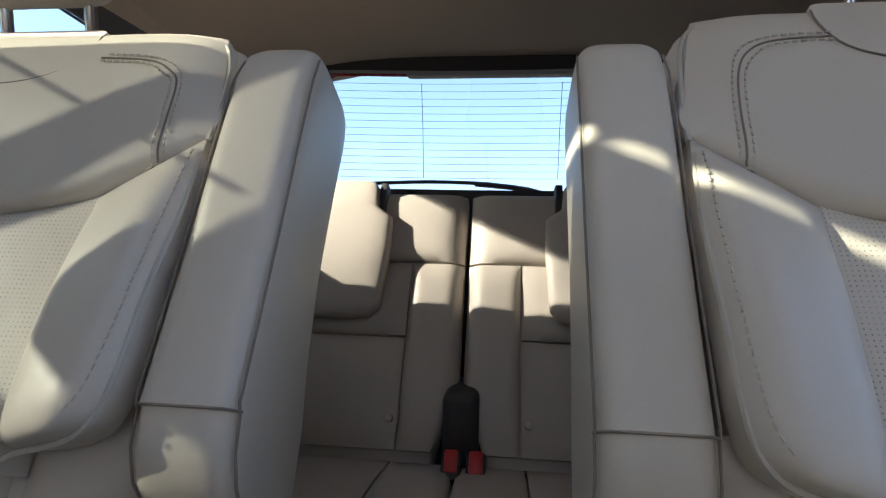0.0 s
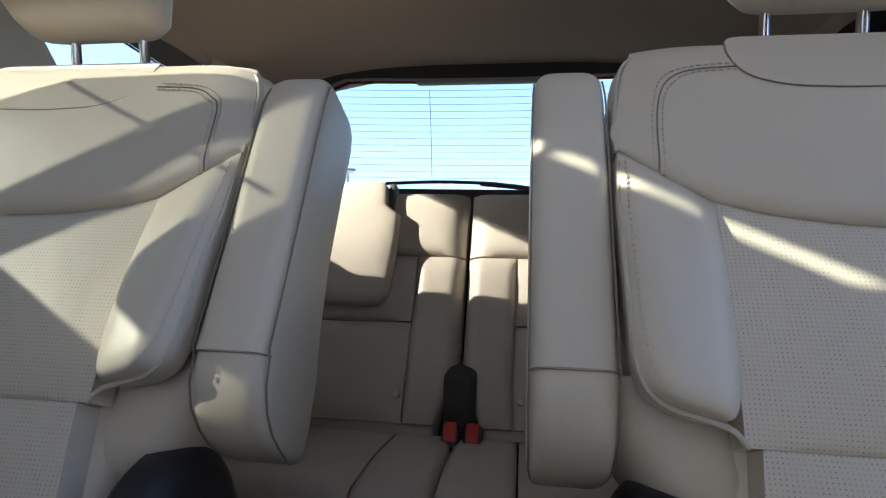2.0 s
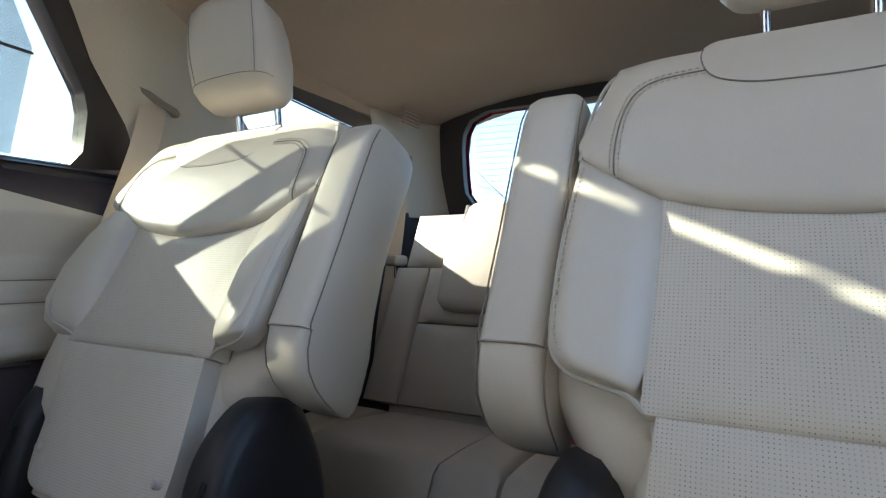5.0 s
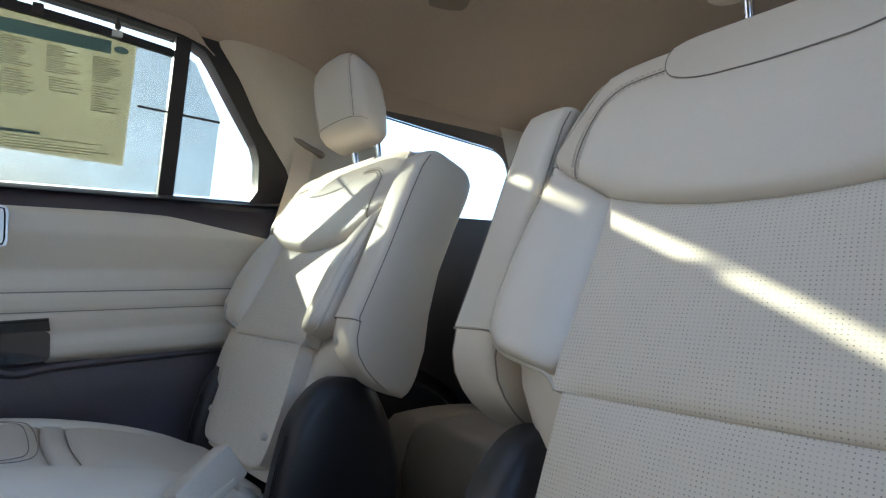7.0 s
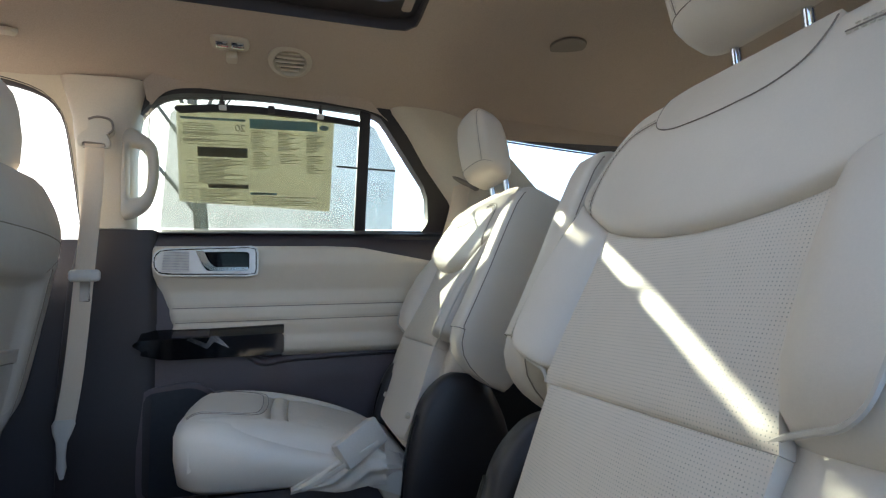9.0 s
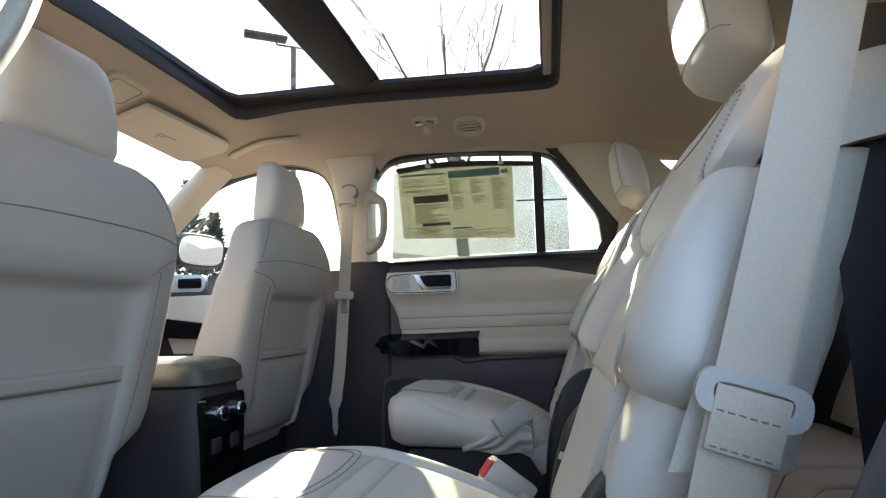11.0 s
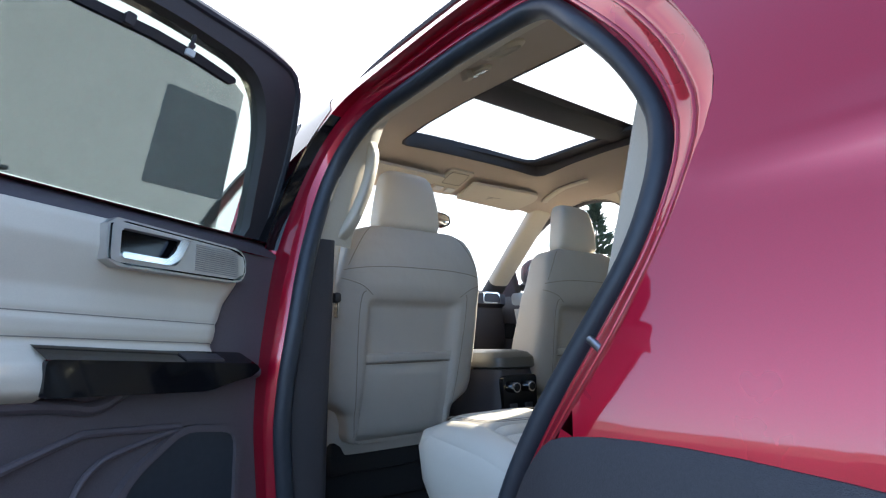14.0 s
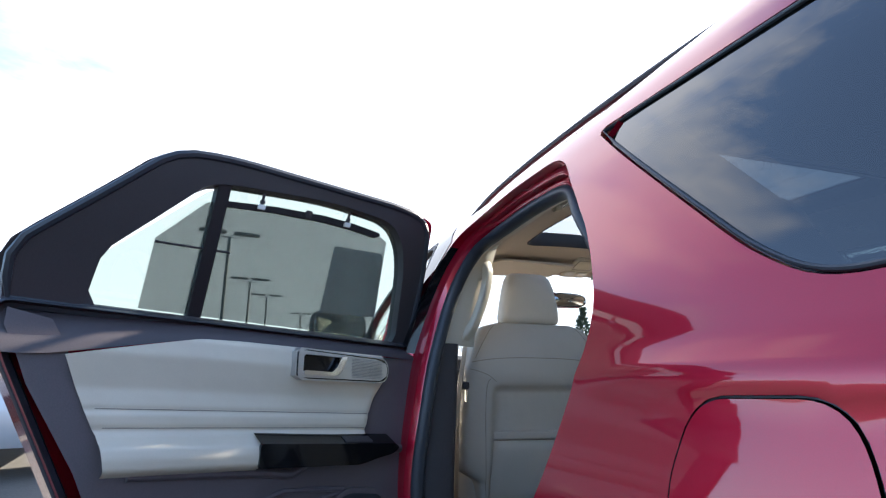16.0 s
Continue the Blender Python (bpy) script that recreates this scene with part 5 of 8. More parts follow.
# ---- front seats, seen from behind ----
def front_seat(cx, label):
    top = thing("front_seat", (cx, -0.7, 0.40), label, "car seat", "front seats")

    def yb(z):
        return soft_lerp([(0.50, -0.505), (0.62, -0.465), (0.80, -0.425), (1.00, -0.388), (1.12, -0.366), (1.20, -0.378), (1.25, -0.40)], z)

    def step(a, b, x):
        t = min(1.0, max(0.0, (x - a) / (b - a)))
        return t * t * (3 - 2 * t)

    def relief(x, z):
        """The recessed panel of the back, framed by padded sides and an overhanging roll."""
        return -0.024 * (1 - step(0.150, 0.168 + 0.010 * step(0.75, 1.0, z), abs(x))) * (1 - step(1.006, 1.024, z)) + 0.006 * math.exp(-((z - 1.06) / 0.03) ** 2) * (1 - step(0.19, 0.25, abs(x)))
    BK = [(0.592, 0.150, 0.04), (0.600, 0.180, 0.06), (0.625, 0.192, 0.075), (0.685, 0.200, 0.090), (0.705, 0.232, 0.092), (0.725, 0.262, 0.094), (0.76, 0.273, 0.096), (0.90, 0.276, 0.086), (1.06, 0.272, 0.074), (1.14, 0.256, 0.066), (1.19, 0.240, 0.060), (1.215, 0.226, 0.054), (1.234, 0.206, 0.044), (1.248, 0.155, 0.026)]
    out = 1 if cx > 0 else -1
    zs = [0.592 + 0.638 * k / 60 for k in range(61)] + [1.236, 1.242, 1.248]
    bm = bmesh.new()
    rings = []
    for z in zs:
        hw, d = lerp([(r[0], r[1]) for r in BK], z), lerp([(r[0], r[2]) for r in BK], z)
        ring = []
        for a, b in oval(hw, d, 120, 6.0):
            y = yb(z) - d + b
            if b > 0.5 * d:
                y += relief(a, z)
            pucker = 0.0022 * math.sin(z * 95) * math.exp(-((b - 0.3 * d) / (0.5 * d)) ** 2) * step(0.8, 0.95, abs(a) / hw) if a * out > 0 and 0.6 < z < 1.05 else 0.0
            ring.append(Vector((cx + a + pucker * out, y + 0.0015 * noise.noise(Vector((a * 14 + cx, z * 14, 2.0))), z)))
        rings.append(ring)
    # same cream leather as the headrest, with the back's shade darkened into its colour
    part("backrest", loft(bm, rings), M_SHADELEATHER, top, crease=60)

    def on(x, z, off=0.0):
        hw, d = lerp([(r[0], r[1]) for r in BK], z), lerp([(r[0], r[2]) for r in BK], z)
        return Vector((cx + x, yb(z) - d + d * max(0.0, 1 - min(1.0, abs(x) / hw) ** 6) ** (1 / 6) + relief(x, z) + off, z))

    def bp(name, w, z0, z1, lift, back):
        """A padded piece inside the recess."""
        bm = bmesh.new()
        g = sheet(bm, lambda u, v: on(w * (2 * u - 1), z0 + (z1 - z0) * v, 0.002 + lift * puff(u, v, 8)), 22, 12)
        rim = g[0] + [r[-1] for r in g[1:]] + g[-1][-2::-1] + [r[0] for r in g[-2:0:-1]]
        bk = [bm.verts.new(v.co + Vector((0, -back, 0))) for v in rim]
        for i in range(len(rim)):
            bm.faces.new((rim[i], rim[(i + 1) % len(rim)], bk[(i + 1) % len(rim)], bk[i]))
        return part(name, bm, M_SHADELEATHER, top, crease=60)
    bp("lower_pocket", 0.158, 0.604, 0.830, 0.012, 0.02)
    bp("pocket_band", 0.160, 0.832, 0.862, 0.015, 0.02)
    bm = bmesh.new()
    for e in (-1, 1):
        sweep(bm, [on(e * x, z, 0.0004) for x, z in [(p.x, p.y) for p in smooth_line([(0.172, 0.62, 0), (0.186, 0.75, 0), (0.200, 0.95, 0), (0.198, 1.03, 0), (0.188, 1.045, 0)], 30)]], oval(0.0013, 0.0013, 5), up=(0, 1, 0))
        sweep(bm, [on(e * x, z, 0.0004) for x, z in [(p.x, p.y) for p in smooth_line([(0.165, 1.035, 0), (0.205, 1.062, 0), (0.262, 1.080, 0)], 16)]], oval(0.0013, 0.0013, 5), up=(0, 1, 0))
        sweep(bm, [on(e * x, z, 0.0004) for x, z in [(p.x, p.y) for p in smooth_line([(0.245, 1.118, 0), (0.225, 1.16, 0), (0.19, 1.215, 0), (0.165, 1.24, 0)], 16)]], oval(0.0012, 0.0012, 5), up=(0, 1, 0))
    sweep(bm, [on(-0.256 + 0.512 * k / 40, 1.122 - 0.018 * (abs(k / 20 - 1)) ** 3, 0.0004) for k in range(41)], oval(0.0015, 0.0015, 5), up=(0, 1, 0))
    sweep(bm, [on(-0.155 + 0.31 * k / 30, 0.831, 0.006) for k in range(31)], oval(0.0016, 0.0016, 5), up=(0, 1, 0))
    tagged(part("seam", bm, M_SEAM, top), kind="stuff")
    bm = bmesh.new()
    rings = []
    for z, hw, d, y in ((1.252, 0.108, 0.030, -0.455), (1.257, 0.119, 0.040, -0.455), (1.275, 0.122, 0.045, -0.452), (1.33, 0.115, 0.047, -0.449), (1.39, 0.102, 0.046, -0.452), (1.425, 0.091, 0.042, -0.457), (1.442, 0.080, 0.034, -0.462), (1.450, 0.066, 0.022, -0.466), (1.453, 0.048, 0.012, -0.468)):
        rings.append([Vector((cx + a, y + b, z)) for a, b in oval(hw, d, 40, 4)])
    hr = part("headrest", loft(bm, rings), M_LEATHER, top, crease=60)
    for e in (-0.06, 0.06):
        bm = bmesh.new()
        sweep(bm, [(cx + e, -0.46, 1.20), (cx + e, -0.455, 1.265)], oval(0.007, 0.007, 8), up=(1, 0, 0))
        part("post", bm, M_CHROME, hr)
    bm = bmesh.new()
    rings = [[Vector((cx + a, -0.78 + b, z)) for a, b in oval(gx, gy, 40, 5)] for z, gx, gy in ((0.56, 0.235, 0.25), (0.66, 0.255, 0.27), (0.71, 0.25, 0.265), (0.725, 0.21, 0.23))]
    # cushion in the shade-darkened cream too
    part("cushion", loft(bm, rings), M_SHADELEATHER, top)
    bm = rb((cx - 0.235, -1.0, 0.402), (cx + 0.235, -0.56, 0.57), 0.02)
    box(bm, (cx - 0.215, -0.66, 0.50), (cx + 0.215, -0.54, 0.60), 0.015)
    part("seat_base", bm, M_CARPET, top)
    return top


front_seat(0.418, "cream leather driver's seat with map pocket, seen from behind")
front_seat(-0.431, "cream leather passenger seat with map pocket, seen from behind")


# ---- third row bench, two halves ----
def bench(sgn, label):
    top = thing("third_row_seat", (sgn * 0.30, 1.2, 0.46), label, "car seat", "third row seats")

    def at(w, s, n):
        return Vector((-0.026 + sgn * w, 1.143 + 0.429 * s - 0.903 * n, 0.604 + 0.903 * s + 0.429 * n))

    def panel(name, w0, w1, s0, s1, lift=0.012, nu=14, nv=14, notch=0.0):
        bm = bmesh.new()

        def f(u, v):
            w, s = w0 + (w1 - w0) * u, s0 + (s1 - s0) * v
            w += notch * max(0.0, 0.25 - v) / 0.25 * (1 - u)
            return at(w, s, lift * puff(u, v, 7) - 0.005 - (0.018 * (w < 0.03) * (0.03 - w) / 0.03))
        g = sheet(bm, f, nu, nv)
        rim = g[0] + [r[-1] for r in g[1:]] + g[-1][-2::-1] + [r[0] for r in g[-2:0:-1]]
        bk = [bm.verts.new(v.co + (at(0, 0, -0.04) - at(0, 0, 0))) for v in rim]
        for i in range(len(rim)):
            bm.faces.new((rim[i], rim[(i + 1) % len(rim)], bk[(i + 1) % len(rim)], bk[i]))
        return part(name, bm, M_SHADELEATHER, top, crease=60)
    # all bench padding wears the cream leather darkened for the shade back here
    panel("inner_bolster", 0.005, 0.113, 0.02, 0.397, 0.014, 10, 20, notch=0.045)
    panel("upper_panel", 0.005, 0.50, 0.402, 0.567, 0.014, 26, 12)
    panel("back_insert", 0.117, 0.42, 0.238, 0.397)
    panel("lower_insert", 0.117, 0.42, 0.02, 0.233)
    panel("outer_bolster", 0.424, 0.53, 0.02, 0.397)
    bm = bmesh.new()
    rings = [[at(0.258 + a, s, -0.07 + b) for a, b in oval(hw, d, 32, 6)] for s, hw, d in ((0.0, 0.21, 0.045), (0.13, 0.235, 0.055), (0.20, 0.252, 0.055), (0.535, 0.25, 0.052), (0.572, 0.235, 0.035))]
    part("back_shell", loft(bm, rings), M_SHADELEATHER, top)
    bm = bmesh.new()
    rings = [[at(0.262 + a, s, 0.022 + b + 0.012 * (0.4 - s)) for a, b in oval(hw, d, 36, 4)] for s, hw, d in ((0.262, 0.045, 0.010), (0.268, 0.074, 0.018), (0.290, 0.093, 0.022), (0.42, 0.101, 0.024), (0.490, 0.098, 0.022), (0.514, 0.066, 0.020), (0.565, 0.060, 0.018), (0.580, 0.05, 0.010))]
    part("headrest", loft(bm, rings), M_SHADELEATHER, top, "folded cream headrest", crease=60)
    for e in (-0.069, 0.069):
        bm = bmesh.new()
        rings = [[at(0.262 + e + a, s, 0.0 + b) for a, b in oval(0.009, 0.022, 12, 4)] for s in (0.508, 0.513, 0.575, 0.580)]
        part("headrest_hinge", loft(bm, rings), M_DARK, top)
    bm = bmesh.new()
    loft(bm, [[at(0.130 + a, 0.075 + b, n) for a, b in oval(r, r, 12)] for n, r in ((0.0, 0.008), (0.012, 0.008), (0.0145, 0.004))])
    part("button", bm, M_GREYPLASTIC, top)
    # cushion
    def c(u, v):
        w, y = 0.004 + 0.56 * u, 0.80 + 0.37 * v
        return Vector((-0.026 + sgn * w, y, 0.615 - 0.02 * v - 0.10 * max(0, (0.16 - v) / 0.16) ** 2.2 + 0.012 * math.sin(math.pi * v)))
    for u0, u1 in ((0.0, 0.215), (0.222, 0.79), (0.797, 1.0)):
        bm = bmesh.new()
        g = sheet(bm, lambda u, v: c(u0 + (u1 - u0) * u, v) + Vector((0, 0, 0.008 * puff(u, v, 10) - 0.004)), 12, 20)
        rim = g[0] + [r[-1] for r in g[1:]] + g[-1][-2::-1] + [r[0] for r in g[-2:0:-1]]
        bk = [bm.verts.new(Vector((v.co.x, v.co.y + 0.01, v.co.z - 0.10))) for v in rim]
        for i in range(len(rim)):
            bm.faces.new((rim[i], rim[(i + 1) % len(rim)], bk[(i + 1) % len(rim)], bk[i]))
        part("cushion", bm, M_SHADELEATHER, top, crease=60)
    bm = rb((min(sgn * 0.02, sgn * 0.55), 0.84, 0.45), (max(sgn * 0.02, sgn * 0.55), 1.20, 0.54), 0.01)
    part("seat_base", bm, M_DARK, top)
    return top


bench(-1, "cream leather third row seat half in shaded colour with folded headrest, partly sunlit")
bench(1, "cream leather third row seat half in shaded colour behind the driver's side chair")
bm = rb((-0.053, 1.140, 0.59), (0.013, 1.30, 0.732), 0.016, 4)
tagged(part("latch_cover", bm, M_DARK), "black plastic cover between the third row backs", "cover")
for x in (-0.028, 0.028):
    bkt = thing("belt_buckle", (x - 0.01, 1.12, 0.60), "red seat belt buckle on the third row cushion", "belt buckle", "third row buckles")
    m = Matrix.Translation((x * 0.78 - 0.010, 1.118, 0.612)) @ Euler((radians(-40), 0, 0)).to_matrix().to_4x4()
    part("body", box(bmesh.new(), (-0.017, -0.018, -0.030), (0.017, 0.018, 0.022), 0.006, 2, m), M_DARK, bkt)
    part("release_button", box(bmesh.new(), (-0.012, -0.021, -0.018), (0.012, -0.014, 0.0225), 0.003, 2, m), M_BUCKLE, bkt, "red release button")

# ---- doors ----
# the door in its own frame: a runs back from the hinge line, z up, d outwards from the trim's face


def lean(z):
    """How far the glass stands inside the sill line at a height."""
    return max(0.0, z - 1.165) * 0.40


def rear_door(name, put, label, wide):
    """put(a, z, d): a point of the door, a along it, d outwards. All parts hang under one thing."""
    top = thing(name, put(0.0, 0.45, 0.05), label, "car door", "rear doors")
    P = lambda a, z, d: put(a, z, d - lean(z))
    # window frame: pressed metal, black inside
    c1 = (0.3, 1.34)
    bm = bmesh.new()
    dv = 0.0 if wide else 0.025
    if wide:
        WHOLE = [(-0.125, 1.150), (-0.115, 1.40), (-0.075, 1.560), (0.05, 1.578), (0.60, 1.578), (0.735, 1.562), (1.0, 1.275), (0.99, 1.150)]
    else:
        WHOLE = [(-0.105, 1.150), (-0.075, 1.40), (-0.03, 1.545), (0.05, 1.568), (0.60, 1.572), (0.715, 1.555), (0.955, 1.255), (0.955, 1.150)]
    arc = [(-0.062, 1.168), (-0.020, 1.40), (0.013, 1.470), (0.057, 1.510), (0.106, 1.524), (0.30, 1.534), (0.585 + dv, 1.512)]
    PANE = arc + [(0.575 + dv, 1.172)]
    PANE2 = [(0.605 + dv, 1.170), (0.610 + dv, 1.498), (0.630 + dv, 1.488), (0.826, 1.285), (0.838, 1.170)]
    frame_out = radial(rounded(WHOLE, [0.02, 0.1, 0.07, 0.1, 0.2, 0.12, 0.05, 0.02], 8), c1, 96)
    glass_all = rounded(arc + [(0.638 + dv, 1.500), (0.826, 1.290), (0.838, 1.165)], [0.01, 0.05, 0.03, 0.03, 0.03, 0.1, 0.02, 0.02, 0.03, 0.01], 5)
    frame_in = radial(glass_all, c1, 96)
    plate(bm, frame_out, lambda a, z, d: P(a, z, 0.085 + d), 0.05, frame_in)
    part("window_frame", bm, M_FRAME if not wide else M_DARK, top, "black window frame")
    bm = bmesh.new()
    plate(bm, radial(grow(rounded(WHOLE, [0.02, 0.1, 0.07, 0.1, 0.2, 0.12, 0.05, 0.02], 8), 0.010), c1, 96), lambda a, z, d: P(a, z, 0.138 + d), 0.012, radial(grow(glass_all, 0.012), c1, 96))
    part("outer_frame", bm, M_DARK, top)
    if wide:
        bm = bmesh.new()
        plate(bm, rounded([(-0.150, 1.13), (-0.162, 1.40), (-0.140, 1.572), (-0.06, 1.592), (-0.06, 1.13)], [0.01, 0.05, 0.02, 0.01, 0.01], 4), lambda a, z, d: P(a, z, 0.152 + d), 0.012)
        part("outer_flange", bm, M_RED, top, "red outer edge of the door frame")
    bm = bmesh.new()
    sweep(bm, [P(a, z, 0.09) for a, z in radial(grow(rounded(WHOLE, [0.02, 0.1, 0.07, 0.1, 0.2, 0.12, 0.05, 0.02], 8), -0.008), c1, 96)], oval(0.011, 0.011, 8), up=tuple(put(0, 1, -1) - put(0, 1, 0)), closed=True)
    part("weatherstrip", bm, M_RUBBER, top)
    bm = bmesh.new()
    plate(bm, [(0.574 + dv, 1.165), (0.580 + dv, 1.515), (0.612 + dv, 1.512), (0.608 + dv, 1.165)], lambda a, z, d: P(a, z, 0.092 + d), 0.03)
    part("divider", bm, M_FRAME, top, "black window divider bar")
    bm = bmesh.new()
    plate(bm, PANE, lambda a, z, d: P(a, z, 0.112 + d), 0.004)
    part("pane", bm, M_PRIVACY, top, "tinted glass")
    bm = bmesh.new()
    plate(bm, PANE2, lambda a, z, d: P(a, z, 0.112 + d), 0.004)
    part("pane", bm, M_PRIVACY, top, "tinted glass")
    # pulled-up sun shade: mesh, rod, hooks, stiffener
    Q = lambda a, z, d: P(a, z - (0.012 if wide and z > 1.2 else 0.0), d)
    bm = bmesh.new()
    plate(bm, [(0.024 if wide else 0.040, 1.175), (0.062 if wide else 0.085, 1.478), (0.105, 1.496), (0.30, 1.502), (0.577 + dv, 1.482), (0.572 + dv, 1.175)], lambda a, z, d: Q(a, z, 0.104 + d), 0.001)
    plate(bm, [(0.606 + dv, 1.175), (0.611 + dv, 1.478), (0.628 + dv, 1.470), (0.722, 1.360), (0.722, 1.175)], lambda a, z, d: Q(a, z, 0.104 + d), 0.001)
    shade = part("sun_shade", bm, M_MESH, top, "grey mesh sun shade pulled up")
    bm = bmesh.new()
    loop = rounded([(0.095, 1.490), (0.10, 1.498), (0.20, 1.507), (0.30, 1.509), (0.45, 1.501), (0.580 + dv, 1.486), (0.580 + dv, 1.472), (0.45, 1.485), (0.30, 1.491), (0.20, 1.489), (0.11, 1.482)], 0.004, 3)
    plate(bm, loop, lambda a, z, d: Q(a, z, 0.098 + d), 0.010)
    part("shade_rod", bm, M_FRAME, shade)
    bm = bmesh.new()
    sweep(bm, [Q(0.54, 1.357, 0.098), Q(0.722, 1.350, 0.098)], oval(0.003, 0.003, 6))
    part("stiffener", bm, M_DARK, shade)
    for a, z in ((0.222, 1.500), (0.490, 1.492)):
        bm = bmesh.new()
        plate(bm, rounded([(a - 0.010, z - 0.008), (a - 0.010, z + 0.004), (a + 0.010, z + 0.004), (a + 0.010, z - 0.008)], 0.002, 2), lambda a_, z_, d: Q(a_, z_, 0.092 + d), 0.006)
        part("shade_hook", bm, M_LAMP, shade, "white plastic clip")
        bm = bmesh.new()
        plate(bm, [(a - 0.003, z + 0.004), (a - 0.003, z + 0.034), (a + 0.003, z + 0.034), (a + 0.003, z + 0.004)], lambda a_, z_, d: Q(a_, z_, 0.095 + d), 0.006)
        plate(bm, [(a - 0.006, z + 0.008), (a - 0.006, z + 0.016), (a + 0.006, z + 0.016), (a + 0.006, z + 0.008)], lambda a_, z_, d: Q(a_, z_, 0.0935 + d), 0.006)
        part("shade_peg", bm, M_DARK, shade)
    bm = bmesh.new()
    plate(bm, rounded([(0.343, 1.490), (0.343, 1.510), (0.362, 1.510), (0.362, 1.490)], 0.004, 3), lambda a_, z, d: Q(a_, z, 0.090 + d), 0.010)
    part("shade_pull", bm, M_DARK, shade)
    # upper trim sill, dark
    sill = lambda a: lerp([(-0.10, 1.108), (0.05, 1.112), (0.50, 1.112), (0.60, 1.108), (0.92, 1.045)], a)
    bm = bmesh.new()
    sl = 1.078 if wide else 1.04
    sheet(bm, lambda u, v: put(-0.09 + sl * u, sill(-0.09 + sl * u) + (1.170 - sill(-0.09 + sl * u)) * v, 0.006 + 0.085 * v ** 1.8), 24, 6)
    sheet(bm, lambda u, v: put(-0.09 + sl * u, 1.170 - 0.002 * v, 0.091 + 0.03 * v), 24, 2)
    part("sill_trim", bm, M_DARKTRIM, top, "dark soft plastic sill")
    k1, k2 = (0.442, 0.352) if wide else (0.386, 0.310)
    # cream panel with horizontal seams
    prof = [(1.112, 0.004), (1.105, -0.008), (1.06, -0.012), (1.005, 0.004), (0.985, 0.010), (0.945, 0.006), (0.938, 0.012), (0.932, 0.004), (0.905, 0.006), (0.898, 0.014), (0.88, 0.0), (0.862, -0.030), (0.84, -0.036), (0.815, -0.032), (0.803, -0.010), (0.800, 0.01)]
    prof = [(p, q) for p, q in reversed(prof)]

    def cream(a, z, u):
        """A point of the padded panel; its front end curves back, its rear end slopes."""
        if u < 0.25:
            a += (1 - u / 0.25) * lerp([(0.80, 0.062), (0.89, 0.055), (0.94, 0.045), (0.99, 0.022), (1.03, 0.0)], z)
        if wide:
            a -= max(0.0, u - 0.45) / 0.55 * lerp([(0.80, 0.125), (0.885, 0.107), (0.92, 0.087), (1.108, 0.0)], z)
        d = sum(lerp(prof, z + e) for e in (-0.004, 0.0, 0.004)) / 3
        return put(a, z, d + 0.03 * max(0.0, (0.02 - u) / 0.02) ** 2 + 0.0012 * noise.noise(Vector((a * 9, z * 16, 1.0))))
    a0, a1 = 0.028, (0.90 if wide else 0.83)
    bm = bmesh.new()
    sheet(bm, lambda u, v: cream(a0 + (a1 - a0) * u, 0.884 + (sill(a0 + (a1 - a0) * u) - 0.884) * v, u), 40, 48)
    part("cream_panel", bm, M_DOORCREAM, top, "cream stitched leather upper trim", crease=70)
    bm = bmesh.new()
    k0 = (k1 - 0.005 - a0) / (a1 - a0)
    g = sheet(bm, lambda u, v: cream(a0 + (a1 - a0) * (k0 + (1 - k0) * u), 0.800 + 0.084 * v, k0 + (1 - k0) * u), 24, 20)
    side = [r[0] for r in g]
    back = [bm.verts.new(v.co + (put(0, 1, 0.05) - put(0, 1, 0))) for v in side]
    for p, q, r, t in zip(side, side[1:], back[1:], back):
        bm.faces.new((p, q, r, t))
    part("armrest_pad", bm, M_DOORCREAM, top, "padded cream leather armrest", crease=70)
    # stitch lines
    bm = bmesh.new()
    for z in (0.941, 0.901):
        sweep(bm, [cream(a0 + (a1 - a0) * u, z, u) for u in [0.03 + 0.94 * k / 30 for k in range(31)]], oval(0.0013, 0.0013, 5))
    tagged(part("seam", bm, M_SEAM, top), kind="stuff")
    # lower trim, dark, with pocket and speaker
    bm = bmesh.new()
    lowline = lambda a: lerp([(-0.08, 0.34), (0.67, 0.36), (0.73, 0.60), (0.815, 0.80), (0.93, 0.99), (0.975, 1.10)] if wide else [(-0.08, 0.34), (0.64, 0.36), (0.70, 0.60), (0.78, 0.80), (0.90, 0.99), (0.95, 1.10)], a)

    def lt(u, v):
        a = -0.075 + (1.055 if wide else 1.02) * u
        z1 = 0.90 if a < 0.40 else max(0.82, lowline(a) + 0.004, lerp([(0.755, 0.82), (0.785, 0.90), (0.815, 0.955), (0.895, 1.118), (0.98, 1.135)] if wide else [(0.80, 0.82), (0.86, 0.95), (0.95, 1.11)], a))
        z0 = min(lowline(a), z1 - 0.005)
        z = z0 + (z1 - z0) * v
        hollow = 0.020 * max(0.0, 1 - ((a - 0.48) / 0.26) ** 2) * max(0.0, 1 - ((z - 0.60) / 0.13) ** 2)
        return put(a, z, 0.016 + hollow)
    sheet(bm, lt, 40, 30)
    sheet(bm, lambda u, v: put(-0.085 + 0.235 * u, 0.83 + (1.110 - 0.83) * v, 0.010 + 0.014 * u), 6, 8)
    part("lower_trim", bm, M_DOORTRIM, top, "dark moulded lower trim")
    bm = bmesh.new()
    spk = rounded([(0.025, 0.44), (0.025, 0.715), (0.155, 0.728), (0.255, 0.655), (0.33, 0.52), (0.34, 0.44)], 0.03, 4)
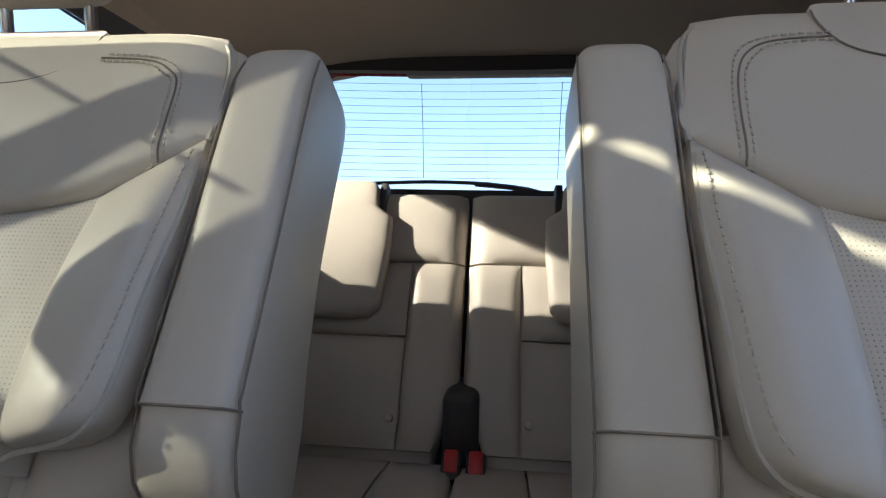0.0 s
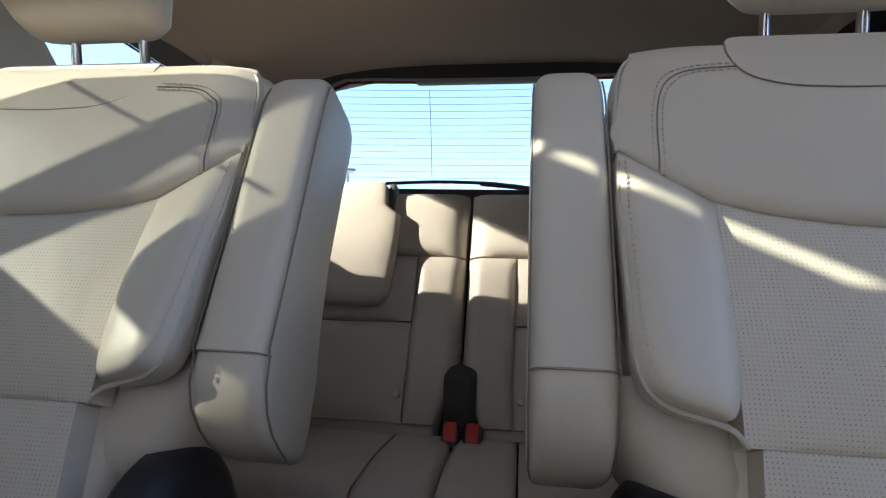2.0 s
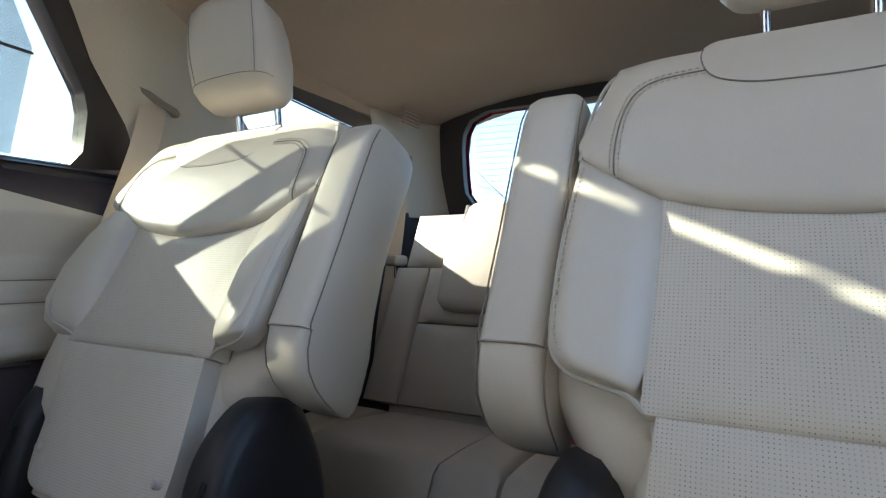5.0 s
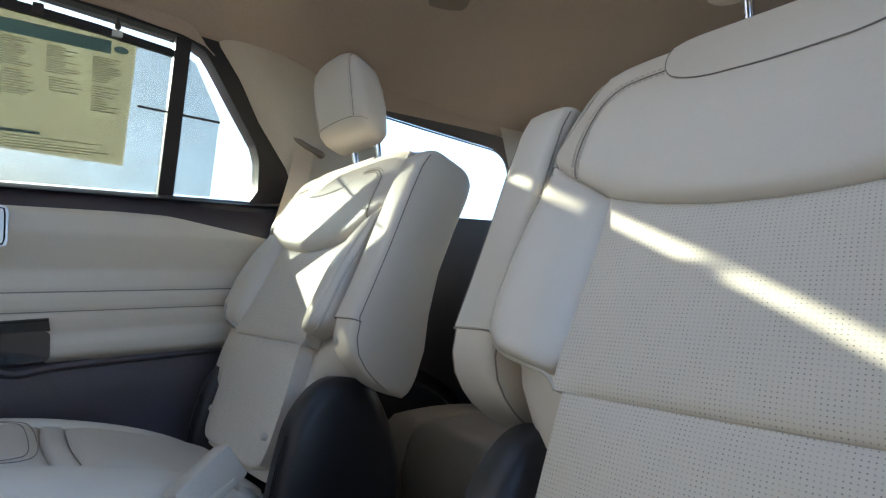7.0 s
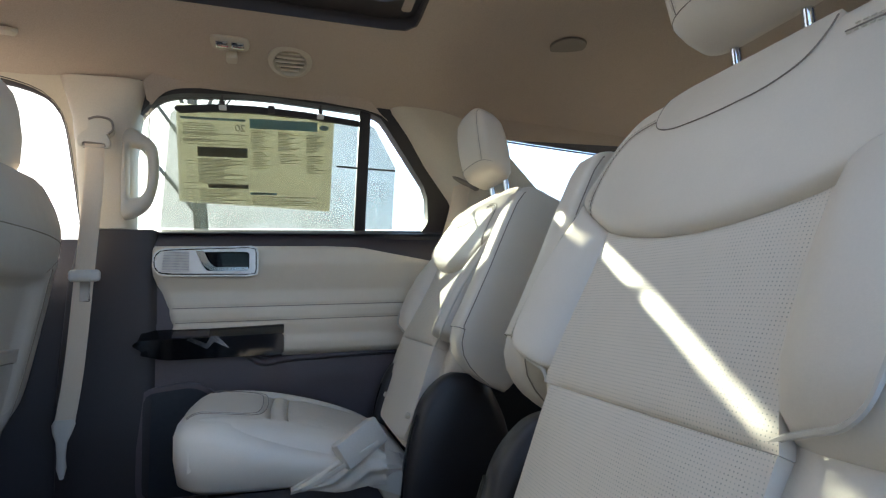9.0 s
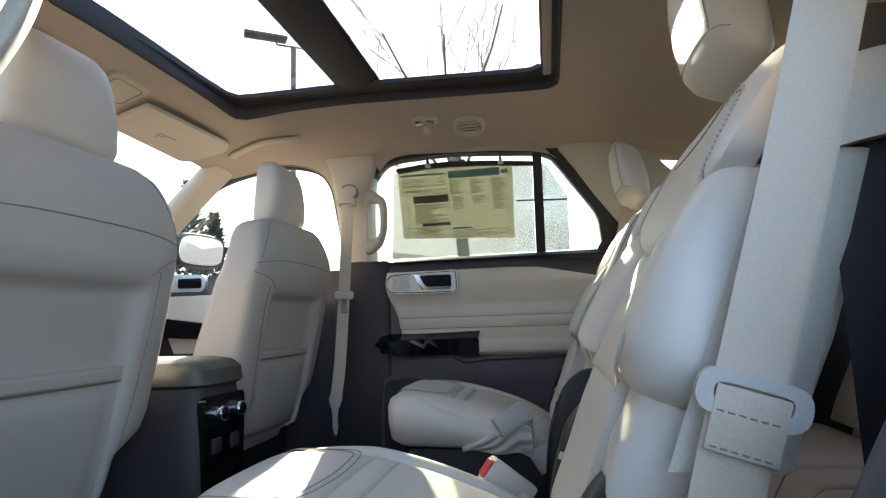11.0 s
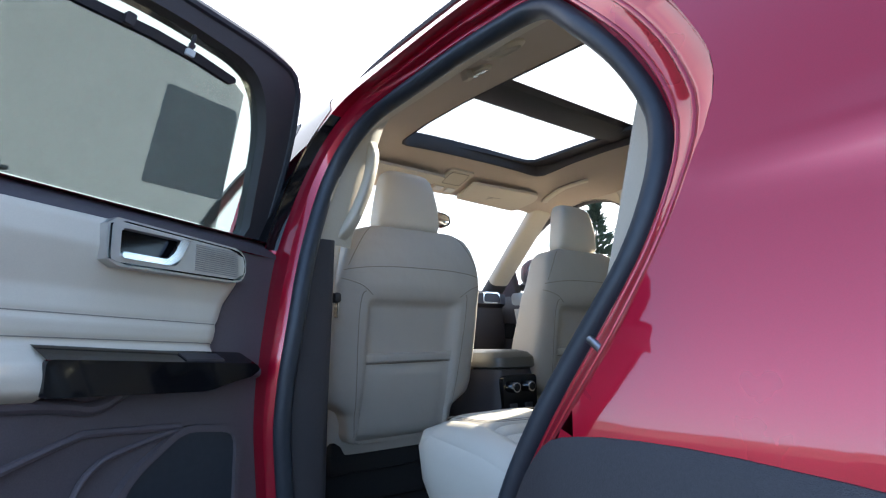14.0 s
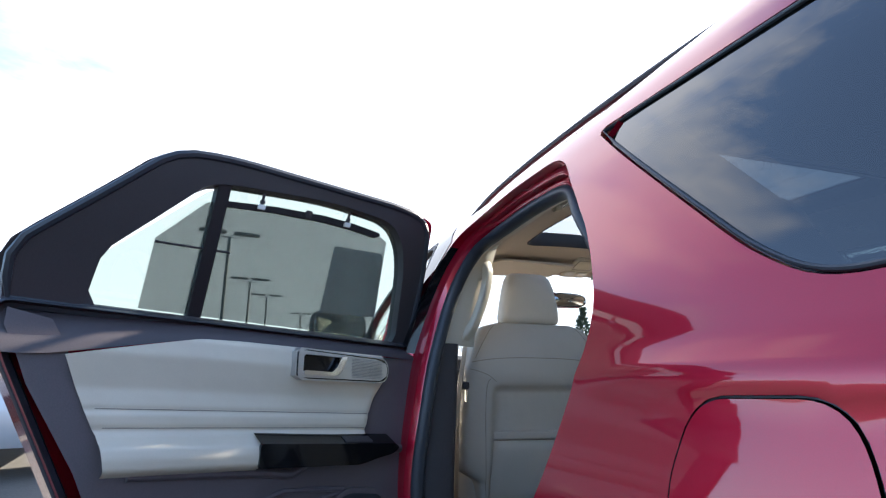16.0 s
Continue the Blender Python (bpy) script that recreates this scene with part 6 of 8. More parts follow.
    plate(bm, radial(grow(spk, 0.014), (0.13, 0.6), 60), lambda a, z, d: put(a, z, 0.002 + d), 0.03, radial(spk, (0.13, 0.6), 60))
    part("speaker_bezel", bm, M_DOORTRIM, top)
    bm = bmesh.new()
    plate(bm, spk, lambda a, z, d: put(a, z, 0.010 + d), 0.02)
    part("speaker_grille", bm, M_RUBBER, top)
    # moulded ledge that dips under the switch panel and a pocket line
    bm = bmesh.new()
    sweep(bm, [put(a, z, 0.012) for a, z in [(p.x, p.y) for p in smooth_line([(0.72, 0.800, 0), (0.55, 0.797, 0), (0.40, 0.792, 0), (0.33, 0.785, 0), (0.27, 0.815, 0), (0.18, 0.835, 0), (0.02, 0.838, 0), (-0.05, 0.84, 0)], 40)]], oval(0.012, 0.0132, 10), up=tuple(put(0, 1, -1) - put(0, 1, 0)))
    if wide:
        # moulded lines of the map pocket
        for line, rr in (([(0.62, 0.62), (0.55, 0.668), (0.372, 0.735), (0.322, 0.743), (0.16, 0.738)], 0.007), ([(0.365, 0.50), (0.356, 0.633), (0.317, 0.691), (0.243, 0.715), (0.159, 0.733)], 0.006)):
            sweep(bm, [put(p.x, p.y, 0.012) for p in smooth_line([(*q, 0) for q in line], 30)], oval(rr, rr, 8), up=tuple(put(0, 1, -1) - put(0, 1, 0)))
    part("ledge", bm, M_DOORTRIM, top)
    # switch panel, piano black, with switch
    bm = bmesh.new()
    sw = rounded([(0.004, 0.848), (0.02, 0.860), (k1, 0.866), (k1, 0.808), (k1 - 0.30, 0.806), (k1 - 0.36, 0.822), (0.03, 0.832)], [0.01, 0.008, 0.012, 0.012, 0.02, 0.02, 0.01], 4)
    plate(bm, sw, lambda a, z, d: put(a, z, -0.042 + d), 0.07)
    sheet(bm, lambda u, v: put(0.02 + (k1 - 0.02) * u, 0.8595 + 0.006 * u + 0.024 * v, -0.042 + 0.05 * v), 12, 3)
    sp = part("switch_panel", bm, M_BLACK, top, "piano black switch panel")
    bm = rb((0, 0, 0), (1, 1, 1), 0.0)
    for v in bm.verts:
        v.co = put(0.10 + 0.09 * v.co.x, 0.860 + 0.012 * v.co.z + 0.008 * v.co.y, -0.036 + 0.026 * v.co.z)
    part("switch", bm, M_DARK, sp)
    if not wide:
        bm = bmesh.new()
        plate(bm, [(0.136, 0.858), (0.150, 0.863), (0.186, 0.846), (0.198, 0.866), (0.214, 0.866), (0.244, 0.832), (0.206, 0.850), (0.188, 0.832)], lambda a, z, d: put(a, z, -0.044 + d), 0.004)
        part("chrome_accent", bm, M_CHROME, sp)
    # handle in its metal bezel
    bz = rounded([(0.055, 1.036), (0.055, 1.096), (k2, 1.104), (k2, 1.032)], [0.028, 0.028, 0.01, 0.01], 6)
    bm = bmesh.new()
    plate(bm, radial(grow(bz, 0.007), (0.18, 1.067), 72), lambda a, z, d: put(a, z, -0.031 + d), 0.05, radial(grow(bz, 0.0), (0.18, 1.067), 72))
    bezel = part("handle_bezel", bm, M_SATIN, top, "satin silver handle surround")
    bm = bmesh.new()
    plate(bm, radial(grow(bz, 0.0030), (0.18, 1.067), 72), lambda a, z, d: put(a, z, -0.0325 + d), 0.02, radial(grow(bz, -0.0005), (0.18, 1.067), 72))
    part("bezel_gap", bm, M_BLACK, bezel)
    bm = bmesh.new()
    recess = rounded([(k2 - 0.128, 1.041), (k2 - 0.143, 1.066), (k2 - 0.150, 1.094), (k2 - 0.016, 1.094), (k2 - 0.016, 1.041)], 0.010, 4)
    plate(bm, radial(bz, (k2 - 0.09, 1.068), 72), lambda a, z, d: put(a, z, -0.034 + d), 0.03, radial(recess, (k2 - 0.09, 1.068), 72))
    part("metal_plate", bm, M_SATIN, bezel, "brushed metal handle plate")
    bm = bmesh.new()
    plate(bm, grow(recess, 0.004), lambda a, z, d: put(a, z, -0.016 + d), 0.01)
    part("recess", bm, M_BLACK, bezel)
    bm = bmesh.new()
    lev = rounded([(k2 - 0.154, 1.096), (k2 - 0.134, 1.096), (k2 - 0.118, 1.064), (k2 - 0.104, 1.051), (k2 - 0.018, 1.051), (k2 - 0.018, 1.040), (k2 - 0.112, 1.040), (k2 - 0.134, 1.056)], 0.005, 4)
    plate(bm, lev, lambda a, z, d: put(a, z, -0.039 + d), 0.010)
    part("handle", bm, M_CHROME, bezel, "satin metal inner handle")
    bm = bmesh.new()
    for k in range(13):
        sweep(bm, [put(0.072 + 0.0005 * k, 1.042 + 0.0042 * k, -0.0345), put(k2 - 0.170, 1.042 + 0.0042 * k, -0.0345)], oval(0.0009, 0.0009, 4))
    part("speaker_slots", bm, M_ZINC, bezel)
    # outer skin and edges
    bm = bmesh.new()
    edge = [(-0.09, 0.34), (-0.09, 1.15), (1.0, 1.15), (0.985, 1.06), (0.845, 0.78), (0.745, 0.58), (0.70, 0.34)]
    edge = rounded(edge, [0.02, 0.02, 0.03, 0.1, 0.15, 0.1, 0.03], 4)
    rim = [(a, z) for a, z in edge]
    f0 = [bm.verts.new(put(a, z, 0.024)) for a, z in rim]
    f1 = [bm.verts.new(put(a, z, 0.165)) for a, z in grow(rim, 0.012)]
    f2 = [bm.verts.new(put(a, z, 0.178)) for a, z in grow(rim, 0.006)]
    for x, y in ((f0, f1), (f1, f2)):
        for i in range(len(rim)):
            j = (i + 1) % len(rim)
            bm.faces.new((x[i], x[j], y[j], y[i]))
    bm.faces.new(f2)
    part("outer_skin", bm, M_RED, top)
    bm = bmesh.new()
    sweep(bm, [put(a, z, 0.055) for a, z in grow(rim, -0.004)[8:]], oval(0.012, 0.010, 8), up=tuple(put(0, 1, 0) - put(0, 1, 1)))
    part("edge_seal", bm, M_RUBBER, top)
    bm = bmesh.new()
    plate(bm, rounded([(0.865, 0.955), (0.865, 1.00), (0.905, 1.00), (0.905, 0.955)], 0.006, 3), lambda a, z, d: put(a, z, 0.018 + d), 0.03)
    part("latch", bm, M_SATIN, top)
    return top


# the driver's side door stands open
OA = Vector((0.902, 0.432, 0)).normalized()
ON = Vector((0.432, -0.902, 0)).normalized()
ORG = Vector((1.033, -0.188, 0)) - OA * 0.058
rear_door("rear_door", lambda a, z, d: ORG + OA * a + ON * (d + 0.02) + Vector((0, 0, z + 0.045 * (a - 0.1) * (1 if z < 1.25 else max(0.25, 1 - (z - 1.25) * 3)))), "open red rear door with cream inner trim and mesh shade", True)
# the passenger side door is shut
rear_door("rear_door", lambda a, z, d: Vector((-0.765 - d, -0.236 + a, z)), "shut rear door with cream inner trim and price sheet", False)

# price sheet on the shut door's window
def rp(a, z, d):
    return Vector((-0.765 - d + lean(z), -0.236 + a, z))


note = thing("price_sheet", rp(0.3, 1.35, 0.1), "printed yellowish price sheet taped inside the window", "paper sheet")
bm = bmesh.new()
plate(bm, rounded([(0.098, 1.253), (0.104, 1.503), (0.527, 1.479), (0.519, 1.231)], 0.004, 2), lambda a, z, d: rp(a, z, 0.106 + d), 0.001)
part("paper", bm, M_PAPER, note)
bm = bmesh.new()
edge = rounded([(0.094, 1.249), (0.100, 1.507), (0.531, 1.483), (0.523, 1.227)], 0.004, 4)
hole = rounded([(0.098, 1.253), (0.104, 1.503), (0.527, 1.479), (0.519, 1.231)], 0.004, 4)
plate(bm, edge, lambda a, z, d: rp(a, z, 0.1062 + d), 0.0006, hole)
part("margin", bm, M_PAPEREDGE, note, "pale plastic sleeve edge")


def ink(a0, a1, z0, z1, mat, name="print_block"):
    bm = bmesh.new()
    plate(bm, [(a0, z0), (a0, z1), (a1, z1), (a1, z0)], lambda a, z, d: rp(a, z, 0.1045 + d), 0.0006)
    return part(name, bm, mat, note)


ink(0.292, 0.482, 1.452, 1.477, M_INKBLUE)
for z in (1.432, 1.415, 1.404, 1.300, 1.284):
    ink(0.106, 0.286, z, z + 0.0012, M_INK, "rule")
bm = bmesh.new()
plate(bm, [(0.501 + a, 1.463 + b) for a, b in oval(0.014, 0.007, 20)], lambda a, z, d: rp(a, z, 0.1045 + d), 0.0006)
part("oval_mark", bm, M_INKBLUE, note)
ink(0.110, 0.280, 1.468, 1.474, M_INKBLUE)
ink(0.290, 0.365, 1.272, 1.278, M_INKBLUE)
ink(0.150, 0.285, 1.372, 1.398, M_INK)
ink(0.175, 0.285, 1.288, 1.299, M_INK)
rng = random.Random(5)
bmi = bmesh.new()
for col0, col1, zt, zb, n in ((0.115, 0.21, 1.458, 1.412, 9), (0.295, 0.35, 1.446, 1.398, 12), (0.37, 0.43, 1.444, 1.396, 12), (0.45, 0.505, 1.441, 1.394, 12), (0.30, 0.36, 1.388, 1.345, 10), (0.376, 0.436, 1.386, 1.362, 6), (0.452, 0.508, 1.384, 1.336, 11), (0.12, 0.142, 1.36, 1.25, 14), (0.15, 0.28, 1.366, 1.304, 17), (0.15, 0.28, 1.282, 1.246, 9), (0.295, 0.50, 1.266, 1.244, 5)):
    for k in range(n):
        z = zt + (zb - zt) * k / max(n - 1, 1)
        a1 = col0 + (col1 - col0) * rng.uniform(0.45, 1.0)
        plate(bmi, [(col0, z - 0.0009), (col0, z + 0.0009), (a1, z + 0.0009), (a1, z - 0.0009)], lambda a, zz, d: rp(a, zz, 0.1047 + d), 0.0005)
tagged(part("print_lines", bmi, M_INKPALE, note), kind="stuff")
cu = bpy.data.curves.new("digits", "FONT")
cu.body, cu.size, cu.extrude = "20", 0.028, 0.0003
dg = new("digits", cu)
dg.data.materials.append(M_INK)
dg.matrix_world = Matrix(((0, 0.40, -0.92, 0), (-1, 0, 0, 0), (0, 0.92, 0.40, 0), (0, 0, 0, 1)))
dg.matrix_world = Matrix.Translation(rp(0.280, 1.442, 0.1035)) @ Euler((radians(90), 0, radians(-90))).to_matrix().to_4x4() @ Matrix.Rotation(radians(-22), 4, "X")
dg.parent = note
dg.matrix_parent_inverse = note.matrix_world.inverted()
# grey sheet on the open door's glass, seen from its back
def lp(a, z, d):
    return ORG + OA * a + ON * (d + 0.02 - lean(z)) + Vector((0, 0, z))


bm = bmesh.new()
plate(bm, rounded([(0.020, 1.238), (0.048, 1.420), (0.060, 1.433), (0.233, 1.430), (0.225, 1.235)], 0.004, 2), lambda a, z, d: lp(a, z, 0.119 + d), 0.001)
tagged(part("paper_notice", bm, M_PAPERDARK), "grey backside of a paper notice on the open door's window", "paper sheet")

# ---- inner trim of the body ----
for side in (-1, 1):
    # b-pillar: cream above, dark below
    bm = bmesh.new()
    rings = []
    for z, y0, y1, x in ((1.150, -0.375, -0.292, 0.768), (1.22, -0.378, -0.310, 0.752), (1.35, -0.388, -0.310, 0.722), (1.45, -0.398, -0.262, 0.698), (1.53, -0.44, -0.175, 0.678)) if side == 1 else (
            (1.158, -0.372, -0.245, 0.752), (1.22, -0.372, -0.243, 0.742), (1.35, -0.376, -0.240, 0.722), (1.45, -0.382, -0.226, 0.705), (1.51, -0.396, -0.206, 0.690), (1.545, -0.405, -0.200, 0.680)):
        cy, h = (y0 + y1) / 2, (y1 - y0) / 2
        rings.append([Vector((side * (x + 0.05 + b), cy + a, z)) for a, b in oval(h, 0.055, 24, 4)])
    part("b_pillar_trim", loft(bm, rings), M_CREAMPLASTIC, car, "cream plastic pillar trim")
    bm = bmesh.new()
    rings = []
    ye = 0.0 if side == 1 else 0.045
    for z, y0, y1, x in ((0.40, -0.42, -0.225 + ye, 0.77), (0.75, -0.42, -0.225 + ye, 0.765), (1.0, -0.40, -0.228 + ye, 0.756), (1.156, -0.372, -0.232 + ye, 0.752)):
        cy, h = (y0 + y1) / 2, (y1 - y0) / 2
        rings.append([Vector((side * (x + (0.080 if side == 1 else 0.06) + b), cy + a, z)) for a, b in oval(h, 0.062, 24, 5)])
    part("b_pillar_base", loft(bm, rings), M_DARK, car, "dark plastic lower pillar trim")
    # c-pillar trim, cream, between door and quarter window
    bm = bmesh.new()

    def cpil(u, v):
        z = 1.13 + 0.42 * v
        y0 = lerp([(1.13, 0.70), (1.25, 0.655), (1.50, 0.47), (1.56, 0.42)], z)
        y1 = lerp([(1.13, 1.09), (1.25, 1.00), (1.45, 0.80), (1.56, 0.74)], z)
        tuck = 0.030 * min(1.0, max(0.0, (z - 1.36) / 0.08)) * (1 - u) ** 1.5 if side == -1 else 0.0
        return Vector((side * (0.775 - 0.16 * (z - 1.13) ** 1.15 - 0.016 * math.sin(math.pi * u) + 0.02 * (1 - u) ** (6 if side == 1 else 16) - tuck), y0 + (y1 - y0) * u, z))
    sheet(bm, cpil, 20, 20)
    part("c_pillar_trim", bm, M_CREAMPLASTIC, car, "cream plastic pillar trim with belt slot")
    # dark lower quarter trim
    bm = bmesh.new()
    sheet(bm, lambda u, v: Vector((side * (0.755 - 0.05 * math.sin(math.pi * min(1, v * 1.2)) * 0.6 - 0.02 * u), 0.74 + 1.16 * u, 0.42 + 0.735 * v)), 24, 16)
    sheet(bm, lambda u, v: Vector((side * (0.755 + (0.05 if side == 1 else 0.13) * v), (0.86 if side == 1 else 0.70) + 1.04 * u, 1.155)), 12, 2)
    part("quarter_trim", bm, M_DARK, car, "dark plastic trim beside the third row")
    # header over quarter window
    bm = bmesh.new()
    sheet(bm, lambda u, v: Vector((side * (0.745 - 0.06 * v), 0.62 + 0.98 * u, 1.455 + 0.075 * v)), 14, 4)
    part("quarter_header", bm, M_HEADLINER, car)
    # d-pillar trim
    bm = bmesh.new()

    def dpil(u, v):
        z = 1.14 + 0.43 * v
        y0 = lerp([(1.14, 1.46), (1.30, 1.47), (1.47, 1.40), (1.58, 1.30)], z)
        return Vector((side * (0.765 - 0.14 * (z - 1.14) ** 1.1 - 0.13 * u ** 2.2), y0 + (1.87 - y0) * u, z))
    sheet(bm, dpil, 16, 16)
    part("d_pillar_trim", bm, M_CREAMPLASTIC, car, "cream plastic rear pillar trim with air vent")
    bm = bmesh.new()
    for k in range(5):
        box(bm, (side * 0.665 - 0.006, 1.50, 1.44 + 0.012 * k), (side * 0.665 + 0.006, 1.60, 1.446 + 0.012 * k), 0.0015, 1)
    part("rear_vent", bm, M_HEADLINER, car)
    # grab handle on the b-pillar
    gh = thing("grab_handle", (side * 0.70, -0.22, 1.30), "cream plastic grab handle on the door pillar", "grab handle", "grab handles")
    bm = bmesh.new()
    dy = 0.0 if side == 1 else 0.035
    if side == -1:
        # a flat loop that stands out behind the pillar
        slot_c = (-0.222, 1.305)
        rim = radial(rounded([(-0.262, 1.180), (-0.234, 1.180), (-0.194, 1.208), (-0.174, 1.275), (-0.174, 1.345), (-0.180, 1.386), (-0.232, 1.424), (-0.262, 1.424)], [0.01, 0.02, 0.03, 0.03, 0.03, 0.02, 0.02, 0.01], 6), slot_c, 72)
        hole = radial(rounded([(-0.245, 1.232), (-0.212, 1.238), (-0.199, 1.262), (-0.197, 1.32), (-0.203, 1.366), (-0.245, 1.376)], 0.012, 6), slot_c, 72)
        rows = []
        for k, e in ((0.0, 0.030), (0.0, 0.010), (0.12, 0.002), (0.3, -0.002), (0.7, -0.002), (0.88, 0.002), (1.0, 0.010), (1.0, 0.030)):
            rows.append([bm.verts.new((-0.703 - e - 0.25 * max(0.0, -0.225 - (y0 + (y1 - y0) * k)), y0 + (y1 - y0) * k, z0 + (z1 - z0) * k)) for (y0, z0), (y1, z1) in zip(rim, hole)])
        for p, q in zip(rows, rows[1:]):
            for i in range(72):
                bm.faces.new((p[i], p[(i + 1) % 72], q[(i + 1) % 72], q[i]))
        part("grip", bm, M_CREAMPLASTIC, gh, crease=60)
    else:
        # a moulded panel behind the seal with a bar standing out of it
        rear = [(1.150, 0.835, -0.262), (1.25, 0.820, -0.238), (1.35, 0.792, -0.212), (1.48, 0.735, -0.180), (1.52, 0.710, -0.168)]
        fore = [(1.150, 0.702, -0.316), (1.25, 0.690, -0.294), (1.35, 0.674, -0.270), (1.48, 0.648, -0.232), (1.52, 0.632, -0.215)]

        def panel(u, v):
            z = 1.150 + 0.37 * v
            r = Vector((lerp([(k, x) for k, x, y in rear], z), lerp([(k, y) for k, x, y in rear], z), z))
            f = Vector((lerp([(k, x) for k, x, y in fore], z), lerp([(k, y) for k, x, y in fore], z), z))
            return r.lerp(f, u) + Vector((-0.35, 0.93, 0)) * (0.010 + 0.012 * math.sin(math.pi * u))
        sheet(bm, panel, 24, 30)
        part("panel", bm, M_CREAMPLASTIC, gh, "cream moulded pillar panel")
        bm = bmesh.new()
        line = smooth_line([(0.712, -0.262, 1.450), (0.694, -0.244, 1.436), (0.679, -0.236, 1.408), (0.677, -0.240, 1.375), (0.684, -0.250, 1.32), (0.700, -0.266, 1.26), (0.716, -0.280, 1.215), (0.734, -0.300, 1.185), (0.744, -0.318, 1.172)], 30)
        sweep(bm, [p + Vector((0.004, 0.021, 0)) for p in line], oval(1, 0.62, 20, 4), up=(0.55, -0.8, 0.2), scale=[0.020 + 0.012 * (abs(k / 14.5 - 1)) ** 4 for k in range(30)])
        part("grip", bm, M_CREAMPLASTIC, gh, crease=60)
    # ceiling air vent and reading lamp
    av = thing("air_vent", (side * 0.545, 0.165, 1.57), "round louvred ceiling air vent", "air vent", "ceiling vents")
    tilt = Matrix.Translation((side * 0.553, 0.168, liner(0.553, 0.168) - 0.004)) @ Euler((0, radians(24 * side), 0)).to_matrix().to_4x4()
    bm = bmesh.new()
    loft(bm, [[tilt @ Vector((a, b, h)) for a, b in oval(r, r, 32)] for r, h in ((0.056, 0.004), (0.055, -0.004), (0.043, -0.010), (0.038, -0.004), (0.037, 0.006))], cap=False)
    part("ring", bm, M_CREAMPLASTIC, av)
    bm = bmesh.new()
    loft(bm, [[tilt @ Vector((a, b, h)) for a, b in oval(r, r, 24)] for r, h in ((0.038, 0.004), (0.001, 0.004))])
    part("duct", bm, M_RUBBER, av)
    for k in range(5):
        h = math.sqrt(max(0.0, 0.037 ** 2 - (0.014 * (k - 2)) ** 2))
        bm = box(bmesh.new(), (0.014 * (k - 2) - 0.0035, -h, -0.006), (0.014 * (k - 2) + 0.0035, h, 0.001), 0.001, 1, tilt)
        part("louvre", bm, M_CREAMPLASTIC, av)
    rl = thing("reading_lamp", (side * 0.51, 0.03, 1.59), "small oblong ceiling reading lamp with coat hook", "lamp", "reading lamps")
    tl = Matrix.Translation((side * 0.510, 0.025, liner(0.510, 0.025) - 0.003)) @ Euler((0, radians(20 * side), 0)).to_matrix().to_4x4()
    bm = bmesh.new()
    loft(bm, [[tl @ Vector((a, b, h)) for a, b in oval(r, r * 1.9, 32, 4)] for r, h in ((0.024, 0.003), (0.023, -0.005), (0.019, -0.008))])
    part("housing", bm, M_CREAMPLASTIC, rl)
    for k in (-1, 1):
        part("lens", box(bmesh.new(), (-0.011, k * 0.018 - 0.015, -0.011), (0.011, k * 0.018 + 0.015, -0.006), 0.003, 2, tl), M_CHROME, rl)
    part("coat_hook", box(bmesh.new(), (side * 0.040 - 0.012, -0.012, -0.022), (side * 0.040 + 0.012, 0.014, 0.004), 0.005, 2, tl), M_CREAMPLASTIC, rl)

# headliner lip over the shut rear door's window
LIP = [(-0.192, 1.492), (-0.172, 1.518), (-0.150, 1.534), (-0.107, 1.545), (0.0, 1.549), (0.135, 1.543), (0.28, 1.530), (0.365, 1.514), (0.415, 1.492), (0.455, 1.464)]
low = smooth_line([(-0.692 - 0.040 * max(0.0, (y - 0.36) / 0.18), 0.161 + (y - 0.161) * 0.983, 0.957 + (z - 0.957) * 0.983) for y, z in LIP], 60)
bm = bmesh.new()
fade = lambda p: 1 - 0.95 * min(1.0, max(0.0, (p.y - 0.30) / 0.13)) ** 2
g = [[bm.verts.new(p + (Vector((dx, -0.012 * max(0.0, (-0.10 - p.y) / 0.1), 0)) * k + Vector((0, 0, dz))) * fade(p) + Vector((0, 0, 0.03 * (1 - fade(p))))) for p in low] for k, dx, dz in ((1, -0.012, 0.004), (0, 0.0, 0.0), (1, 0.012, 0.010), (1.5, 0.022, 0.05))]
for p, q in zip(g, g[1:]):
    for i in range(59):
        bm.faces.new((p[i], p[i + 1], q[i + 1], q[i]))
part("headliner_lip", bm, M_HEADLINER, car)

# speaker disc in the rear headliner
bm = bmesh.new()
loft(bm, [[Vector((-0.345 + a, 0.858 + b, liner(-0.345, 0.858) + h)) for a, b in oval(r, r, 28)] for r, h in ((0.048, 0.002), (0.046, -0.003), (0.002, -0.004))])
tagged(part("ceiling_speaker", bm, M_SEAM), "round brown cloth speaker disc in the headliner", "speaker")


# ---- seat belts ----
def belt(name, pts, label, width=0.024, normal=(0, -1, 0)):
    top = thing(name, pts[0], label, "seat belt", "seat belts")
    bm = bmesh.new()
    n = [Vector(normal)] * 40
    sweep(bm, smooth_line(pts, 40), oval(width, 0.0016, 12, 3), up=list(n))
    part("webbing", bm, M_WEB, top)
    return top


